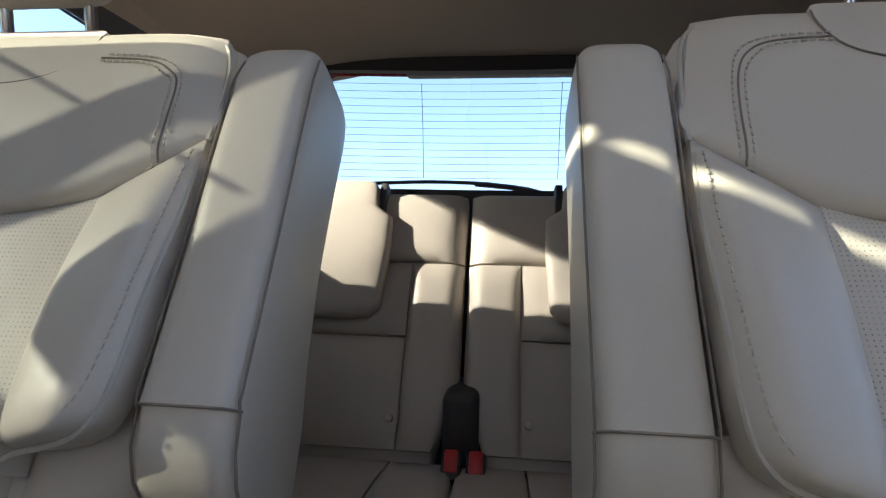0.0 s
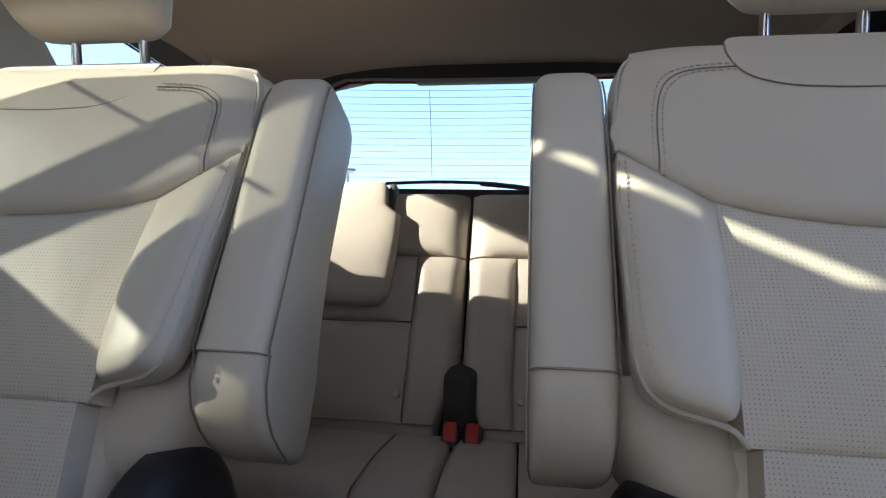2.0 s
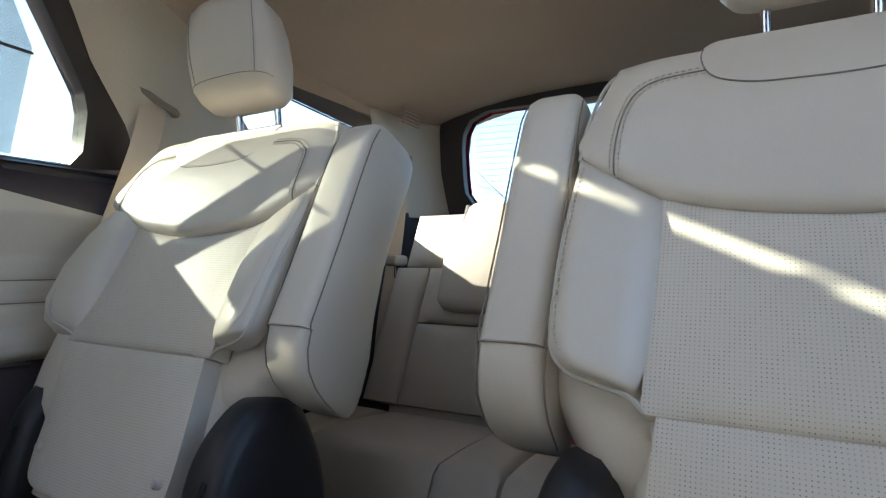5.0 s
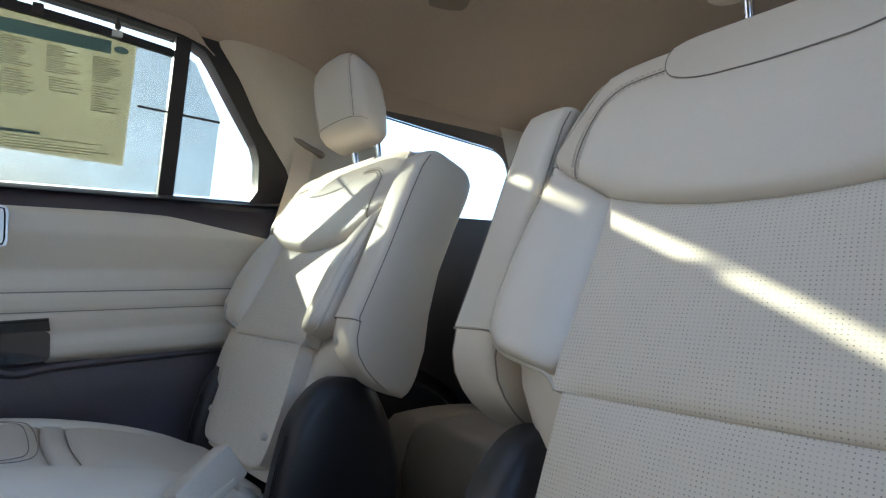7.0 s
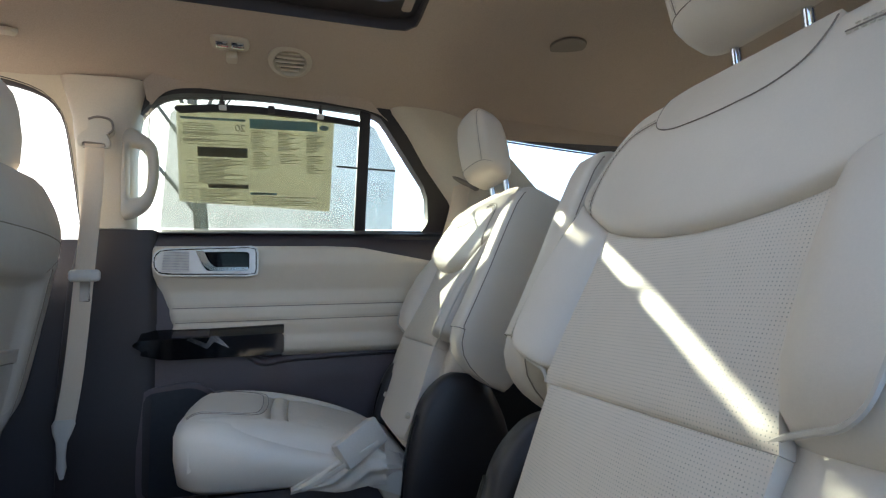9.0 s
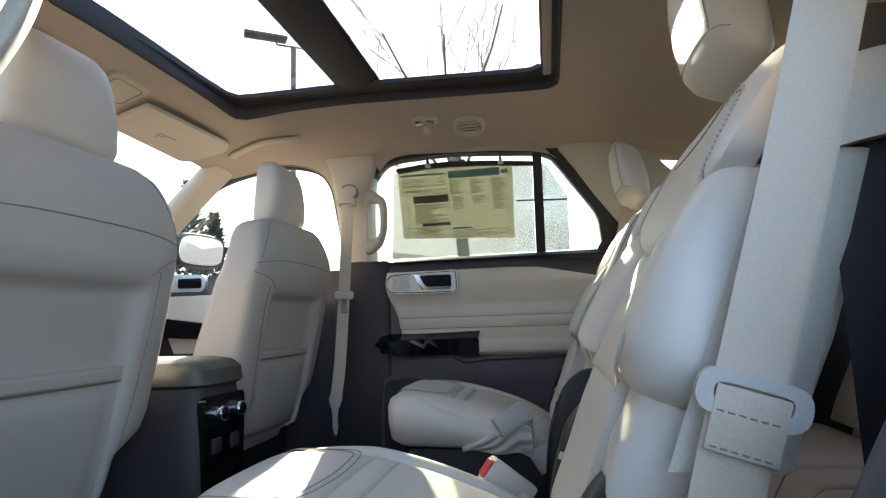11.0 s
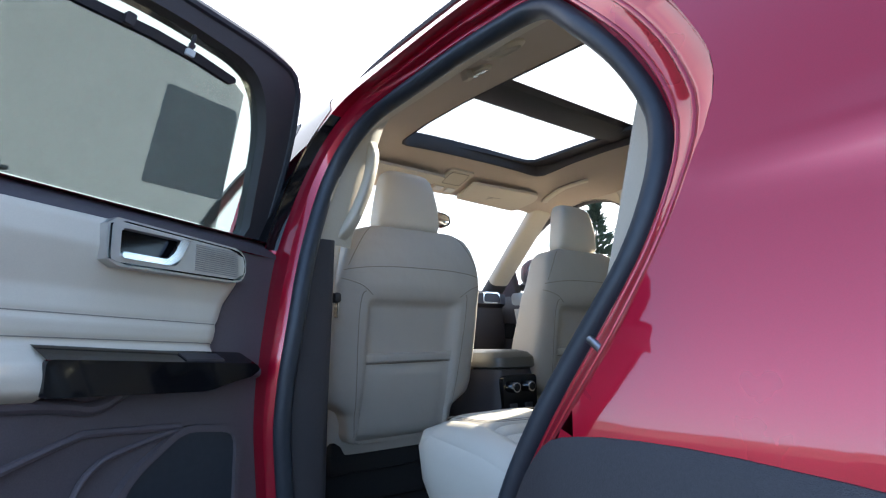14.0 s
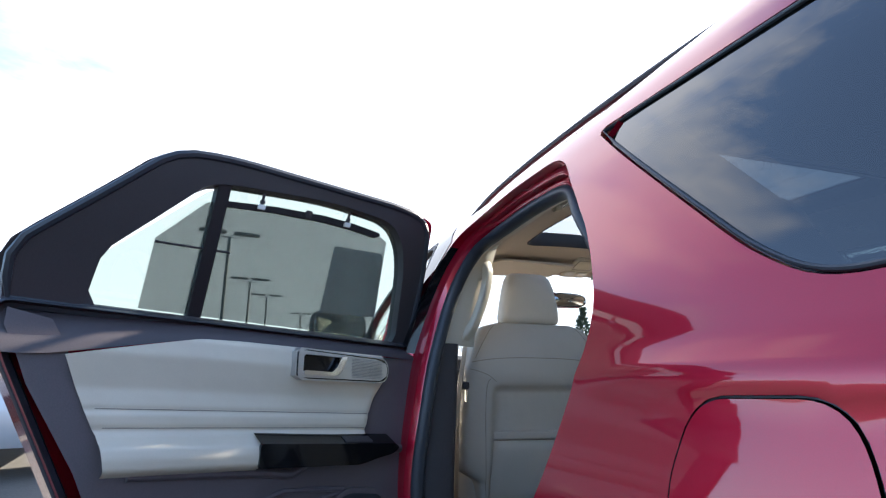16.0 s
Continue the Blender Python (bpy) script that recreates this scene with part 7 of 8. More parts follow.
# driver's side second row, in front of the c-pillar
b = belt("seat_belt", [(0.745, 0.70, 1.36), (0.744, 0.655, 1.24), (0.744, 0.610, 1.08), (0.744, 0.565, 0.93), (0.745, 0.542, 0.855), (0.748, 0.515, 0.765), (0.75, 0.47, 0.60), (0.752, 0.45, 0.46)], "cream belt hanging beside the captain's chair with latch plate", 0.027, (1, 0, 0))
m = Matrix.Translation((0.750, 0.546, 0.862)) @ Euler((radians(-17), 0, 0)).to_matrix().to_4x4()
bm = bmesh.new()
plate(bm, radial(rounded([(-0.042, -0.018), (0.042, -0.018), (0.042, 0.018), (-0.042, 0.018)], 0.017, 5), (0, 0), 48), lambda a, c, d: m @ Vector((0.004 - d, a, c)), 0.008, radial(rounded([(-0.029, -0.008), (0.029, -0.008), (0.029, 0.008), (-0.029, 0.008)], 0.007, 5), (0, 0), 48))
part("latch_plate", bm, M_GREYPLASTIC, b, "cream plastic belt guide")
bm = box(bmesh.new(), (0.001, -0.0275, -0.046), (0.005, 0.0275, 0.006), 0.002, 2, m)
part("belt_fold", bm, M_WEB, b)
bm = bmesh.new()
for z in (-0.042, -0.014):
    stitches(bm, [m @ Vector((0.0052, -0.024 + 0.048 * k / 6, z)) for k in range(7)], 0.005, 0.003, 0.0008, (1, 0, 0))
tagged(part("stitching", bm, M_SEAM, b), kind="stuff")
bm = bmesh.new()
sweep(bm, smooth_line([(0.765, 0.66, 1.372), (0.752, 0.685, 1.362), (0.750, 0.715, 1.356), (0.760, 0.74, 1.350)], 12), oval(0.010, 0.010, 8))
part("belt_slot", bm, M_SEAM, b)
# passenger side second row, behind the chair
b = belt("seat_belt", [(-0.745, 0.69, 1.315), (-0.742, 0.665, 1.20), (-0.742, 0.58, 0.95), (-0.742, 0.50, 0.72), (-0.74, 0.44, 0.50)], "cream belt running from the pillar slot behind the chair", 0.026, (1, -0.3, 0))
bm = bmesh.new()
sweep(bm, smooth_line([(-0.762, 0.632, 1.345), (-0.752, 0.66, 1.330), (-0.742, 0.70, 1.308), (-0.735, 0.725, 1.296), (-0.742, 0.735, 1.292)], 14), oval(0.011, 0.009, 8))
part("belt_slot", bm, M_SEAM, b, "dark belt slot rim")
# third row, passenger side
b = belt("seat_belt", [(-0.668, 1.50, 1.315), (-0.668, 1.495, 1.20), (-0.675, 1.47, 1.00), (-0.69, 1.44, 0.80), (-0.70, 1.42, 0.60)], "cream belt hanging by the rear pillar with latch plate", 0.024, (0.85, -0.5, 0))
part("latch_plate", rb((-0.700, 1.44, 0.965), (-0.645, 1.51, 1.0), 0.012, 3), M_GREYPLASTIC, b)
part("latch_tongue", rb((-0.675, 1.465, 0.925), (-0.665, 1.49, 0.968), 0.003, 1), M_CHROME, b)
part("belt_anchor", rb((-0.705, 1.46, 1.31), (-0.650, 1.545, 1.335), 0.01, 2), M_SEAM, b)
# front passenger belt on the b-pillar
b = belt("seat_belt", [(-0.655, -0.306, 1.360), (-0.660, -0.308, 1.25), (-0.672, -0.326, 1.03), (-0.680, -0.345, 0.80), (-0.687, -0.364, 0.67)], "cream front belt hanging on the door pillar", 0.022, (1, 0, 0))
bm = bmesh.new()
ringc = (-0.306, 1.372)
plate(bm, radial(rounded([(-0.342, 1.352), (-0.346, 1.376), (-0.326, 1.398), (-0.288, 1.398), (-0.272, 1.372), (-0.270, 1.350)], 0.010, 5), ringc, 60), lambda y, z, d: Vector((-0.652 - d, y, z)), 0.010, radial(rounded([(-0.334, 1.354), (-0.332, 1.366), (-0.282, 1.362), (-0.280, 1.350)], 0.004, 4), (-0.306, 1.360), 60))
part("belt_ring", bm, M_CREAMPLASTIC, b)
part("belt_slot", rb((-0.662, -0.335, 1.350), (-0.657, -0.278, 1.366), 0.003, 1), M_SEAM, b, "dark slot of the belt guide")
bm = bmesh.new()
plate(bm, rounded([(-0.322, 1.392), (-0.322, 1.425), (-0.300, 1.430), (-0.272, 1.422), (-0.268, 1.398), (-0.282, 1.384)], 0.008, 5), lambda y, z, d: Vector((-0.658 - d, y, z)), 0.03)
part("height_adjuster", bm, M_CREAMPLASTIC, b)
sweep_bm = sweep(bmesh.new(), smooth_line([(-0.655, -0.322, 1.424), (-0.655, -0.300, 1.431), (-0.655, -0.272, 1.423), (-0.655, -0.266, 1.400), (-0.656, -0.276, 1.388)], 20), oval(0.003, 0.003, 6), up=(1, 0, 0))
part("adjuster_rim", sweep_bm, M_SEAM, b)
part("latch_plate", rb((-0.682, -0.36, 1.015), (-0.660, -0.29, 1.045), 0.009, 3), M_GREYPLASTIC, b)
part("latch_tongue", rb((-0.675, -0.335, 0.965), (-0.668, -0.312, 1.018), 0.002, 1), M_CHROME, b)
bm = bmesh.new()
loft(bm, [[Vector((-0.688 + c, y + a, z)) for a, c in oval(w, 0.006, 16, 3)] for z, y, w in ((0.680, -0.364, 0.022), (0.668, -0.366, 0.026), (0.650, -0.368, 0.022), (0.625, -0.369, 0.012), (0.590, -0.369, 0.009), (0.565, -0.368, 0.011), (0.540, -0.367, 0.004))])
part("belt_anchor", bm, M_GREYPLASTIC, b)
# driver's belt, a sliver beside the seat
b = belt("seat_belt", [(0.70, -0.33, 1.385), (0.705, -0.36, 1.2), (0.715, -0.40, 1.02), (0.718, -0.42, 0.9), (0.72, -0.42, 0.6)], "cream driver's belt on the door pillar", 0.022, (1, 0, 0))
part("latch_plate", rb((0.690, -0.41, 1.008), (0.712, -0.365, 1.036), 0.008, 2), M_DARK, b)
part("latch_tongue", rb((0.692, -0.400, 0.966), (0.698, -0.380, 1.010), 0.002, 1), M_CHROME, b)

# ---- centre console ----
con = thing("centre_console", (0, -0.7, 0.40), "dark centre console with padded armrest lid and rear climate knobs", "console")
bm = bmesh.new()
loft(bm, [[Vector((a, -0.72 + c, z)) for a, c in oval(hx, hy, 32, 7)] for z, hx, hy in ((0.405, 0.115, 0.36), (0.60, 0.108, 0.352), (0.77, 0.100, 0.347), (0.795, 0.096, 0.342))])
part("body", bm, M_DARK, con)
bm = bmesh.new()
loft(bm, [[Vector((a, -0.58 + c - 0.2 * (z - 0.8), z)) for a, c in oval(hx, hy, 36, 5)] for z, hx, hy in ((0.796, 0.098, 0.212), (0.803, 0.107, 0.222), (0.835, 0.108, 0.222), (0.852, 0.098, 0.205), (0.860, 0.07, 0.17))])
part("armrest_lid", bm, material("console_leather", (0.075, 0.068, 0.055), 0.4, grain=0.1, scale=250, bump=0.4), con, "dark olive padded lid")
bm = bmesh.new()
plate(bm, rounded([(-0.078, 0.50), (0.078, 0.50), (0.082, 0.775), (-0.082, 0.775)], 0.02, 4), lambda a, z, d: Vector((a, -0.366 - d, z)), 0.02)
part("rear_panel", bm, M_BLACK, con)
for x in (-0.037, 0.037):
    bm = bmesh.new()
    loft(bm, [[Vector((x + a, y, 0.735 + c)) for a, c in oval(r, r, 24)] for y, r in ((-0.366, 0.019), (-0.348, 0.019), (-0.344, 0.017))])
    k = part("knob", bm, M_CHROME, con, "chrome ringed knob")
    bm = bmesh.new()
    loft(bm, [[Vector((x + a, y, 0.735 + c)) for a, c in oval(r, r, 24)] for y, r in ((-0.346, 0.014), (-0.342, 0.013), (-0.3415, 0.002))])
    part("knob_face", bm, M_BLACK, k)
    part("socket", rb((x - 0.018, -0.368, 0.645), (x + 0.018, -0.361, 0.680), 0.004, 2), M_DARK, con)

# ---- dashboard and front roof fittings ----
dash = thing("dashboard", (0, -1.25, 0.9), "dark dashboard with chrome rimmed air vents", "dashboard")
bm = bmesh.new()
rows = []
for y, z in ((-1.475, 1.095), (-1.40, 1.14), (-1.31, 1.165), (-1.23, 1.165), (-1.185, 1.145), (-1.18, 1.09), (-1.21, 1.07), (-1.20, 0.99), (-1.19, 0.92), (-1.22, 0.80), (-1.28, 0.66), (-1.38, 0.5)):
    rows.append([bm.verts.new((x * (1 if y > -1.3 else 0.97), y - 0.05 * (abs(x) / 0.76) ** 2, z)) for x in [-0.78 + 1.56 * k / 24 for k in range(25)]])
for p, q in zip(rows, rows[1:]):
    for i in range(24):
        bm.faces.new((p[i], p[i + 1], q[i + 1], q[i]))
part("dash_top", bm, M_DARK, dash)
for x in (-0.665, -0.12, 0.12, 0.665):
    bm = bmesh.new()
    plate(bm, radial(rounded([(x - 0.075, 1.092), (x + 0.075, 1.092), (x + 0.065, 1.155), (x - 0.065, 1.155)], 0.022, 5), (x, 1.122), 60), lambda a, z, d: Vector((a, -1.180 - d - 0.05 * (abs(a) / 0.76) ** 2, z)), 0.03,
          radial(rounded([(x - 0.066, 1.100), (x + 0.066, 1.100), (x + 0.057, 1.147), (x - 0.057, 1.147)], 0.018, 5), (x, 1.122), 60))
    vent = part("vent", bm, M_CHROME, dash, "chrome vent rim")
    for k in range(4):
        part("slat", rb((x - 0.064, -1.220 - 0.05 * (abs(x) / 0.76) ** 2, 1.105 + 0.012 * k), (x + 0.064, -1.193 - 0.05 * (abs(x) / 0.76) ** 2, 1.108 + 0.012 * k), 0.001, 1), M_BLACK, vent)
for sd in (-1, 1):
    vz = thing("sun_visor", (sd * 0.34, -0.76, 1.56), "cream sun visor folded up with printed label", "sun visor", "sun visors")
    vis = lambda a, y, d: Vector((sd * a, y, 1.548 + 0.11 * (y + 0.65) - 0.10 * max(0.0, a - 0.2) ** 2 + d))
    bm = bmesh.new()
    plate(bm, rounded([(0.07, -0.665), (0.115, -0.845), (0.49, -0.858), (0.485, -0.70), (0.445, -0.642)], [0.02, 0.02, 0.03, 0.04, 0.03], 5), vis, 0.010)
    part("flap", bm, M_CREAMPLASTIC, vz)
    bm = bmesh.new()
    plate(bm, [(0.225, -0.750), (0.255, -0.825), (0.375, -0.815), (0.345, -0.738)], lambda a, y, d: vis(a, y, d - 0.0015), 0.001)
    part("label", bm, M_LAMP, vz)
    bm = bmesh.new()
    for k in range(5):
        o, q = 0.0055 * k, 0.013 * k
        plate(bm, [(0.237 + o, -0.758 - q), (0.239 + o, -0.763 - q), (0.338 + o - 0.03 * (k % 2), -0.753 - q), (0.336 + o - 0.03 * (k % 2), -0.748 - q)], lambda a, y, d: vis(a, y, d - 0.0022), 0.0006)
    part("label_lines", bm, M_SEAM, vz)
    gr = thing("roof_grip", (sd * 0.60, -0.56, 1.55), "folded cream grab handle at the roof edge", "grab handle", "roof grips")
    bm = bmesh.new()
    pts = smooth_line([(sd * x, y, liner(x, y) - e) for x, y, e in ((0.548, -0.70, 0.001), (0.532, -0.672, 0.007), (0.524, -0.57, 0.009), (0.530, -0.468, 0.007), (0.546, -0.44, 0.001))], 24)
    sweep(bm, pts, oval(0.016, 0.007, 12, 3))
    part("grip", bm, M_CREAMPLASTIC, gr)
    bm = bmesh.new()
    sweep(bm, [p + Vector((-sd * 0.014, 0, 0.004)) for p in map(Vector, pts)], oval(0.0022, 0.003, 6))
    part("gap", bm, M_SEAM, gr)
ovc = thing("overhead_console", (0, -0.72, 1.56), "cream overhead console with lamps and switches", "console")
lay = lambda x, y, d: Vector((x, y, liner(0, y) - 0.010 + d))
bm = bmesh.new()
plate(bm, rounded([(-0.066, -0.825), (0.066, -0.825), (0.066, -0.645), (-0.066, -0.645)], 0.02, 5), lay, 0.02)
part("housing", bm, M_CREAMPLASTIC, ovc)
bm = bmesh.new()
sweep(bm, [lay(x, y, -0.0005) for x, y in rounded([(-0.048, -0.735), (0.048, -0.735), (0.048, -0.660), (-0.048, -0.660)], 0.012, 5)], oval(0.0012, 0.0012, 5), closed=True)
part("seam", bm, M_SEAM, ovc)
for x in (-0.032, 0.032):
    bm = bmesh.new()
    plate(bm, rounded([(x - 0.022, -0.80), (x + 0.022, -0.80), (x + 0.022, -0.762), (x - 0.022, -0.762)], 0.005, 3), lambda a, y, d: lay(a, y, d - 0.002), 0.003)
    part("lens", bm, M_LAMP, ovc)
rv = thing("rear_view_mirror", (0.02, -0.87, 1.43), "black rear-view mirror on the windshield", "mirror")
bm = bmesh.new()
loft(bm, [[Vector((0.02 + a, y, 1.425 + c)) for a, c in oval(h, k, 28, 3.2)] for y, h, k in ((-0.862, 0.118, 0.034), (-0.885, 0.122, 0.038), (-0.91, 0.09, 0.025))])
part("housing", bm, M_BLACK, rv)
bm = bmesh.new()
sweep(bm, [(0.02, -0.90, 1.43), (0.01, -0.98, 1.47), (0.0, -1.03, 1.46)], oval(0.012, 0.012, 8))
part("stalk", bm, M_DARK, rv)
bm = bmesh.new()
loft(bm, [[Vector((0.02 + a, y, 1.425 + c)) for a, c in oval(h, k, 28, 3.2)] for y, h, k in ((-0.8615, 0.110, 0.029), (-0.8605, 0.108, 0.028), (-0.860, 0.002, 0.001))])
part("mirror_glass", bm, M_MIRROR, rv)

# striker on the driver's side c-pillar
stk = thing("door_striker", (0.925, 0.668, 0.878), "zinc plated door striker on the red pillar", "door striker")
SN, SL = Vector((-0.30, -0.85, 0.43)).normalized(), Vector((0.02, 0.45, 0.89)).normalized()
SL = (SL - SN * SL.dot(SN)).normalized()
SW = SN.cross(SL)
sput = lambda a, b, d: Vector((0.910, 0.668, 0.878)) + SW * a + SL * b + SN * d
bm = bmesh.new()
plate(bm, rounded([(-0.009, -0.026), (0.009, -0.026), (0.009, 0.026), (-0.009, 0.026)], 0.008, 5), sput, -0.006)
base = part("base_plate", bm, M_ZINC, stk)
bm = bmesh.new()
sweep(bm, smooth_line([sput(0, 0.0, 0.0), sput(0, 0.003, 0.016), sput(0, 0.004, 0.030), sput(0, 0.004, 0.038)], 10), oval(0.005, 0.005, 12), up=tuple(SW))
part("pin", bm, M_ZINC, stk)
bm = bmesh.new()
for b in (-0.020, 0.020):
    loft(bm, [[sput(x, b + y, h) for x, y in oval(r, r, 12)] for h, r in ((-0.002, 0.005), (0.003, 0.0045), (0.0035, 0.002))])
part("screw_heads", bm, M_ZINC, base)

# ---- beyond the car ----
def far(az, dist, h=0.0):
    """A place by its bearing (degrees from straight behind the car towards the passenger side), distance and height."""
    return Vector((-math.sin(radians(az)) * dist, math.cos(radians(az)) * dist, GROUND + h))


# ring of hills
bm = bmesh.new()
n = 180
rows = [[], [], []]
for k in range(n):
    az = 360 * k / n
    h = 26 + 75 * max(0.0, math.cos(radians(az - 95))) + 55 * max(0.0, math.cos(radians(min(90, 4.0 * abs(az - 112))))) + 16 * noise.noise(Vector((k * 0.09, 3.1, 0))) + 8 * noise.noise(Vector((k * 0.4, 7.7, 0)))
    for r, (dd, hh) in zip(rows, ((760, -2), (980, 0.55), (1250, 1.0))):
        r.append(bm.verts.new(far(az, dd, max(0, hh) * h + (-1 if hh < 0 else 0))))
for p, q in zip(rows, rows[1:]):
    for i in range(n):
        bm.faces.new((p[i], p[(i + 1) % n], q[(i + 1) % n], q[i]))
tagged(part("hills", bm, M_HILL), "hazy brown hills round the valley", "hills", kind="structure")


def bare_tree(base, height, seed, spread=0.36, label="bare deciduous tree with fine twigs"):
    rng = random.Random(seed)
    top = thing("bare_tree", base, label, "tree", "bare trees")
    wood, twigs = bmesh.new(), bmesh.new()

    def limb(p, d, length, r, level):
        pts, q = [p], p
        dd = d.copy()
        for k in range(4):
            dd = (dd + Vector((rng.uniform(-1, 1), rng.uniform(-1, 1), rng.uniform(-0.3, 0.6))) * 0.16).normalized()
            q = q + dd * (length / 4)
            pts.append(q)
        bm_ = wood if level < 3 else twigs
        sides = 8 if level < 2 else 4 if level < 4 else 3
        sweep(bm_, pts, oval(1, 1, sides), up=(0.3, 0.2, 1) if abs(dd.z) < 0.9 else (1, 0, 0), scale=[r * (1 - 0.13 * k) for k in range(5)], cap=False)
        if level >= 5:
            return
        for k in range({0: 7, 1: 5, 2: 4, 3: 4, 4: 3}[level]):
            t = rng.uniform(0.35, 1.0)
            i = min(int(t * 4), 3)
            at = pts[i].lerp(pts[i + 1], t * 4 - i)
            a = rng.uniform(0, 2 * math.pi)
            side = dd.orthogonal().normalized()
            side.rotate(Matrix.Rotation(a, 3, dd))
            nd = (dd * rng.uniform(0.55, 0.95) + side * rng.uniform(0.5, 0.95) * spread / 0.36 + Vector((0, 0, 0.18))).normalized()
            limb(at, nd, length * rng.uniform(0.48, 0.68), r * (0.30 if level < 2 else 0.55) * (1.1 - 0.3 * t), level + 1)
    limb(Vector(base), Vector((0, 0, 1)), height * 0.52, height * (0.014 if spread > 0.2 else 0.008), 0)
    part("trunk", wood, M_BARK, top, smooth=True)
    tagged(part("twigs", twigs, M_TWIG, top), kind="stuff")
    return top


for az, dist, h, sd, wd in ((20.5, 24, 7.8, 1, 0.36), (24, 40, 8, 2, 0.36), (60, 24, 7.5, 3, 0.36), (74, 34, 8.0, 4, 0.36), (84, 48, 13.0, 5, 0.46), (97.0, 22, 23, 7, 0.22), (92.5, 60, 10, 6, 0.42), (156, 45, 9.5, 9, 0.36), (161, 60, 10, 10, 0.36)):
    bare_tree(far(az, dist), h, sd, wd)


def conifer(base, height, seed):
    rng = random.Random(seed)
    top = thing("conifer", base, "dark green conifer with ragged branches", "tree", "conifers")
    bm = bmesh.new()
    sweep(bm, [base, base + Vector((0, 0, height))], oval(height * 0.018, height * 0.018, 8), up=(1, 0, 0), scale=[1, 0.1])
    part("trunk", bm, M_BARK, top)
    bm = bmesh.new()
    for k in range(900):
        t = rng.random() ** 0.8
        z = height * (0.08 + 0.92 * t)
        a = rng.uniform(0, 2 * math.pi)
        rr = height * 0.20 * (1 - t) ** 0.8 * rng.uniform(0.35, 1.1)
        p = base + Vector((math.cos(a) * rr, math.sin(a) * rr, z))
        l = height * rng.uniform(0.025, 0.06)
        d = Vector((math.cos(a), math.sin(a), rng.uniform(0.1, 1.0))).normalized()
        s = d.orthogonal().normalized() * l * 0.28
        s.rotate(Matrix.Rotation(rng.uniform(0, 6.3), 3, d))
        u = d.cross(s)
        q = [bm.verts.new(v) for v in (p - d * l * 0.4, p + s, p + d * l, p - s, p + u)]
        for i, j, m_ in ((0, 1, 2), (0, 2, 3), (0, 4, 2)):
            bm.faces.new((q[i], q[j], q[m_]))
    tagged(part("needles", bm, M_NEEDLE, top, smooth=False), kind="stuff")
    return top


for az, dist, h, sd in ((126.5, 26, 7.6, 1), (124, 30, 7.0, 2), (129, 34, 7.0, 3), (149, 40, 6.5, 5), (146, 46, 6.0, 6)):
    conifer(far(az, dist), h, sd)


def lamp_post(az, dist, h, turn, heads=2, size=1.0):
    base = far(az, dist)
    top = thing("street_lamp", base, "tall dark car park lamp post with flat heads", "street lamp", "lamp posts")
    m = Matrix.Translation(base) @ Matrix.Rotation(radians(turn), 4, "Z")
    bm = bmesh.new()
    sweep(bm, [m @ Vector((0, 0, 0)), m @ Vector((0, 0, h))], oval(0.075 * size, 0.075 * size, 10), up=(1, 0, 0))
    part("post", bm, M_POLE, top)
    bm = bmesh.new()
    sweep(bm, [m @ Vector((-0.45 * size, 0, h)), m @ Vector((0.45 * size, 0, h))], oval(0.03, 0.03, 6))
    for x in (-0.45, 0.45):
        sweep(bm, [m @ Vector((x * size, 0, h)), m @ Vector((x * size, 0, h + 0.18))], oval(0.03, 0.03, 6), up=(1, 0, 0))
    part("bracket", bm, M_POLE, top)
    for e in ((-1, 1) if heads == 2 else (0,)):
        bm = box(bmesh.new(), (e * 0.72 * size - 0.55 * size, -0.22, h + 0.16), (e * 0.72 * size + 0.55 * size, 0.22, h + 0.27), 0.03, 2, m)
        part("lamp_head", bm, M_POLE, top)
    return top


lamp_post(116.5, 17.0, 10.3, 124, 2, 1.25)
lamp_post(18.0, 42, 6.3, 40, 1)
lamp_post(-172, 24, 7.2, 12)
lamp_post(-175.7, 38, 7.6, 8)
lamp_post(-177.9, 48, 8.0, 8)
lamp_post(178.2, 66, 8.6, 8)
lamp_post(88.2, 75, 10.5, 0, 1)
# curved street lamp
base = far(146.5, 36)
cl = thing("street_lamp", base, "grey street lamp with a curved arm", "street lamp", "lamp posts")
side = Vector((math.cos(radians(32)), math.sin(radians(32)), 0)) * -1
bm = bmesh.new()
sweep(bm, smooth_line([base, base + Vector((0, 0, 8)), base + Vector((0, 0, 12.2)), base + Vector((0, 0, 13.0)) + side * 1.0, base + Vector((0, 0, 13.1)) + side * 3.6], 24), oval(0.09, 0.09, 8), up=(0.3, 1, 0))
part("post", bm, M_POLE, cl)
hm = Matrix.Translation(base + Vector((0, 0, 13.05)) + side * 3.9) @ Matrix.Rotation(math.atan2(side.y, side.x), 4, "Z")
part("lamp_head", box(bmesh.new(), (-0.4, -0.16, -0.08), (0.4, 0.16, 0.06), 0.04, 2, hm), M_POLE, cl)


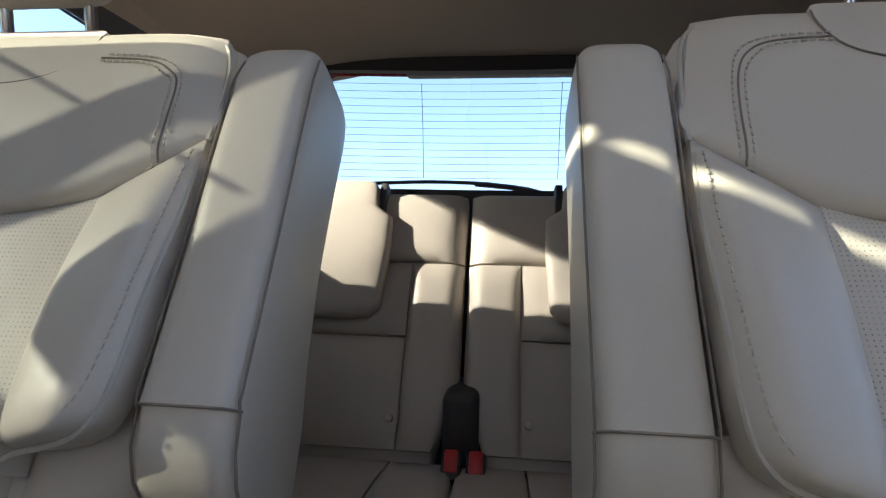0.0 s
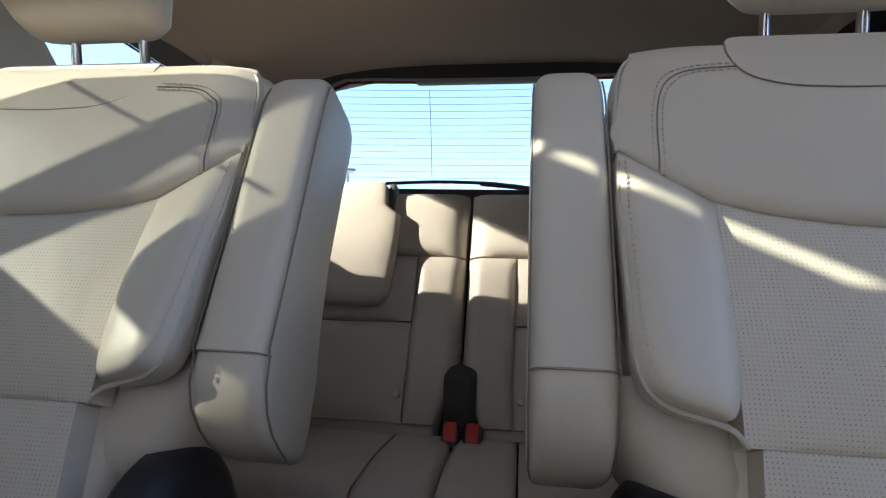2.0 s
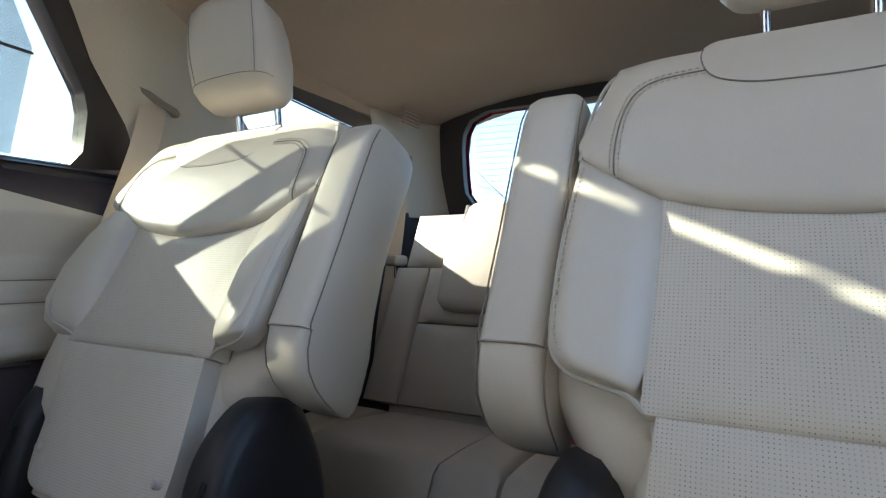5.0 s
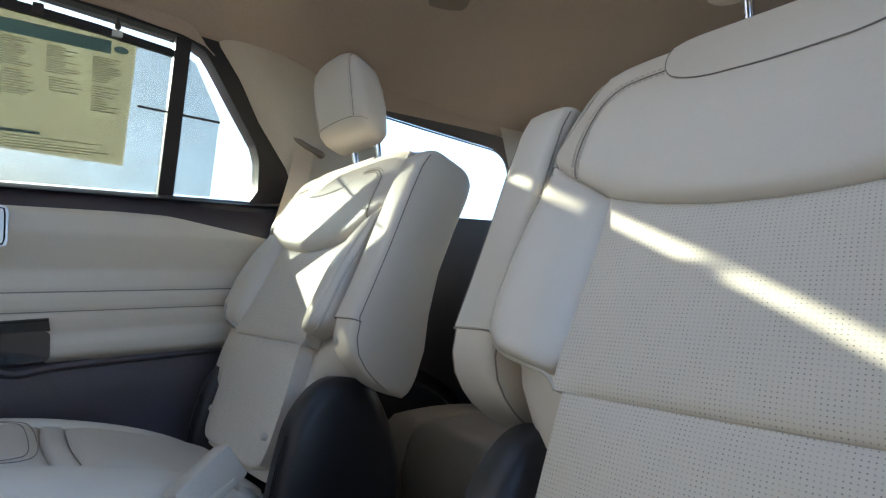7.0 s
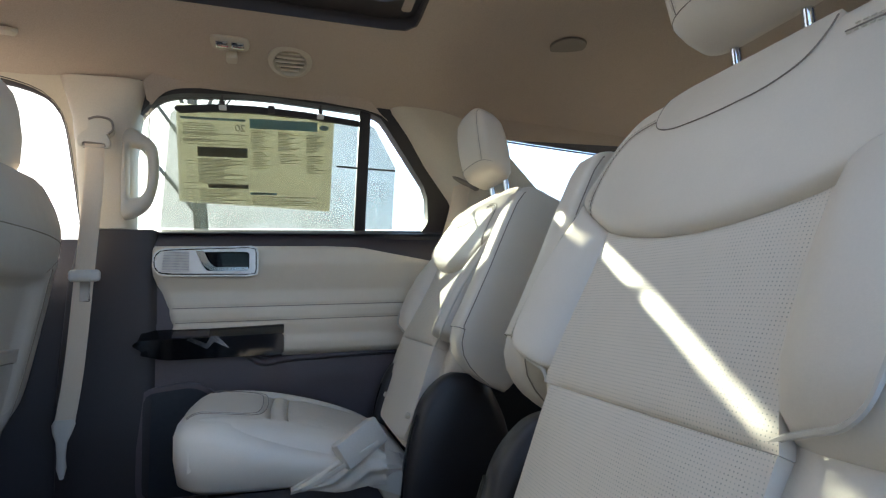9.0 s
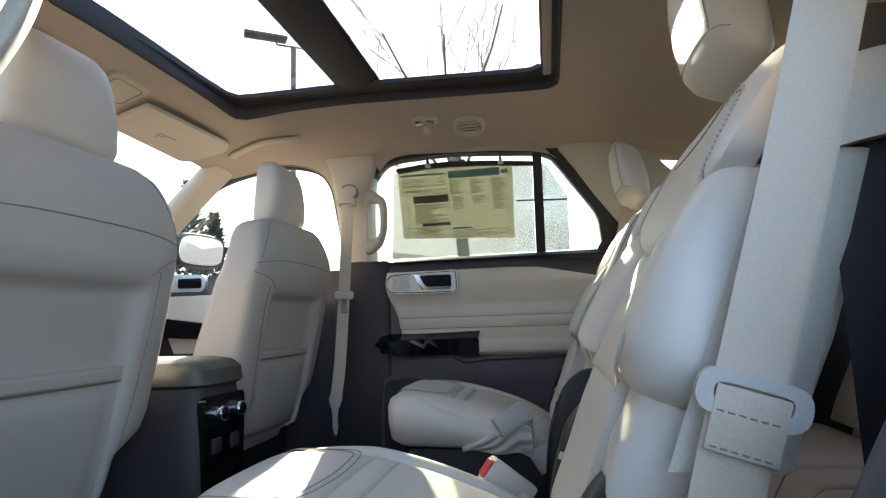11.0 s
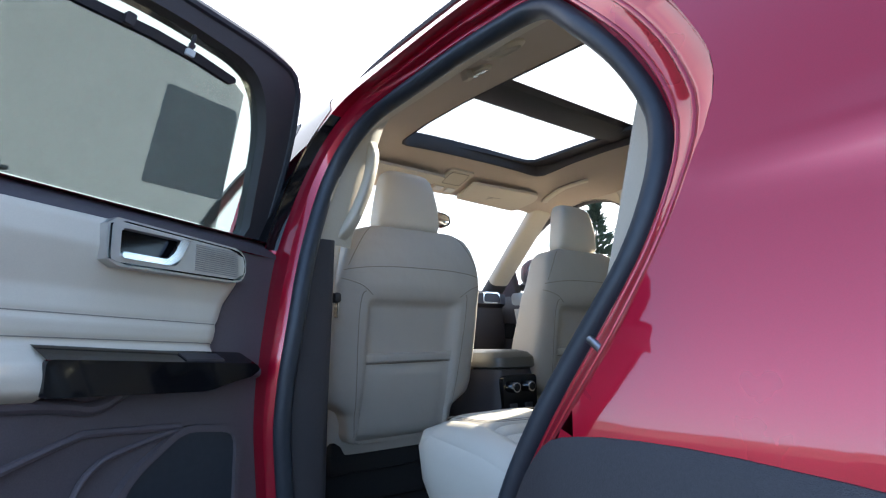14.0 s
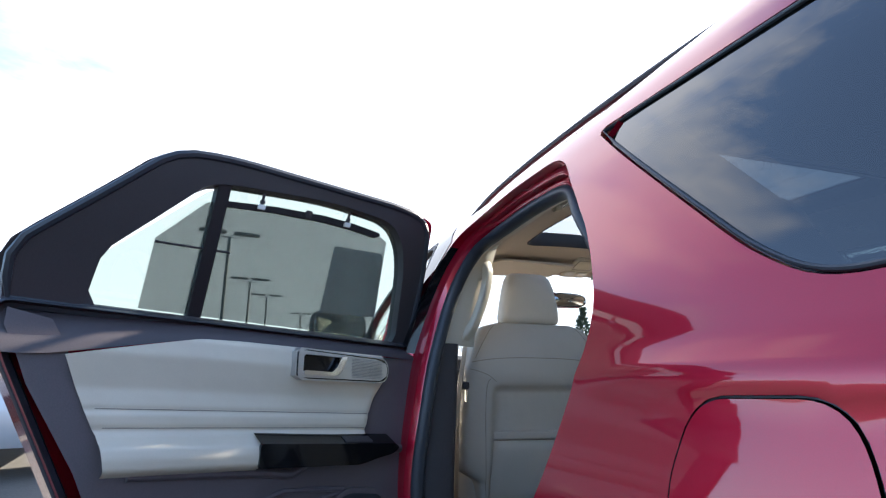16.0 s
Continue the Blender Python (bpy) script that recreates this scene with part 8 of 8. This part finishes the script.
def parked(at, turn, colour, label, h=1.0):
    """A parked car: body, cabin, windows, wheels."""
    top = thing("parked_car", at, label, "car", "parked cars")
    m = Matrix.Translation(at) @ Matrix.Rotation(radians(turn), 4, "Z")
    paint = material("parked_paint", colour, 0.35, 0.3, coat=1.0)

    def ring(y, w, z0, z1):
        return [m @ Vector((a, y, (z0 + z1) / 2 + b)) for a, b in oval(w, (z1 - z0) / 2, 24, 5)]
    bm = bmesh.new()
    loft(bm, [ring(-2.45, 0.70, 0.45, 0.80 * h), ring(-2.35, 0.86, 0.32, 0.92 * h), ring(-1.2, 0.94, 0.28, 1.08 * h), ring(1.6, 0.95, 0.28, 1.12 * h), ring(2.3, 0.90, 0.34, 1.08 * h), ring(2.4, 0.80, 0.5, 0.95 * h)])
    part("body", bm, paint, top)
    bm = bmesh.new()
    loft(bm, [[m @ Vector((a, b * 1.0 + 0.35, z)) for a, b in oval(w, l, 32, 5)] for z, w, l in ((1.06 * h, 0.88, 1.75), (1.3 * h, 0.80, 1.55), (1.60 * h, 0.68, 1.25), (1.72 * h, 0.60, 1.10))])
    part("cabin", bm, M_BLACK, top)
    bm = bmesh.new()
    loft(bm, [[m @ Vector((a, b * 1.0 + 0.35, z)) for a, b in oval(w, l, 32, 5)] for z, w, l in ((1.64 * h, 0.685, 1.25), (1.72 * h, 0.66, 1.20), (1.76 * h, 0.55, 1.05))])
    part("roof", bm, paint, top)
    for x in (-0.86, 0.86):
        for y in (-1.5, 1.5):
            bm = bmesh.new()
            loft(bm, [[m @ Vector((x + e, y + a, 0.36 + b)) for a, b in oval(r, r, 24)] for e, r in ((-0.11, 0.33), (-0.10, 0.36), (0.10, 0.36), (0.11, 0.33))])
            part("wheel", bm, M_RUBBER, top)
    return top


parked(far(92.5, 9.5), 0, (0.05, 0.055, 0.06), "dark grey parked suv beside the lamp posts", 1.12)
parked(far(75, 10.5), 0, (0.55, 0.55, 0.56), "pale silver parked suv", 1.0)
parked(far(112, 10.5), 0, (0.05, 0.06, 0.08), "dark blue parked suv", 1.0)
parked(far(-176.5, 7.5), 0, (0.03, 0.03, 0.035), "black parked suv ahead of the car", 1.0)
parked(far(-150, 9.5), 10, (0.6, 0.6, 0.6), "white parked suv ahead of the car", 1.0)
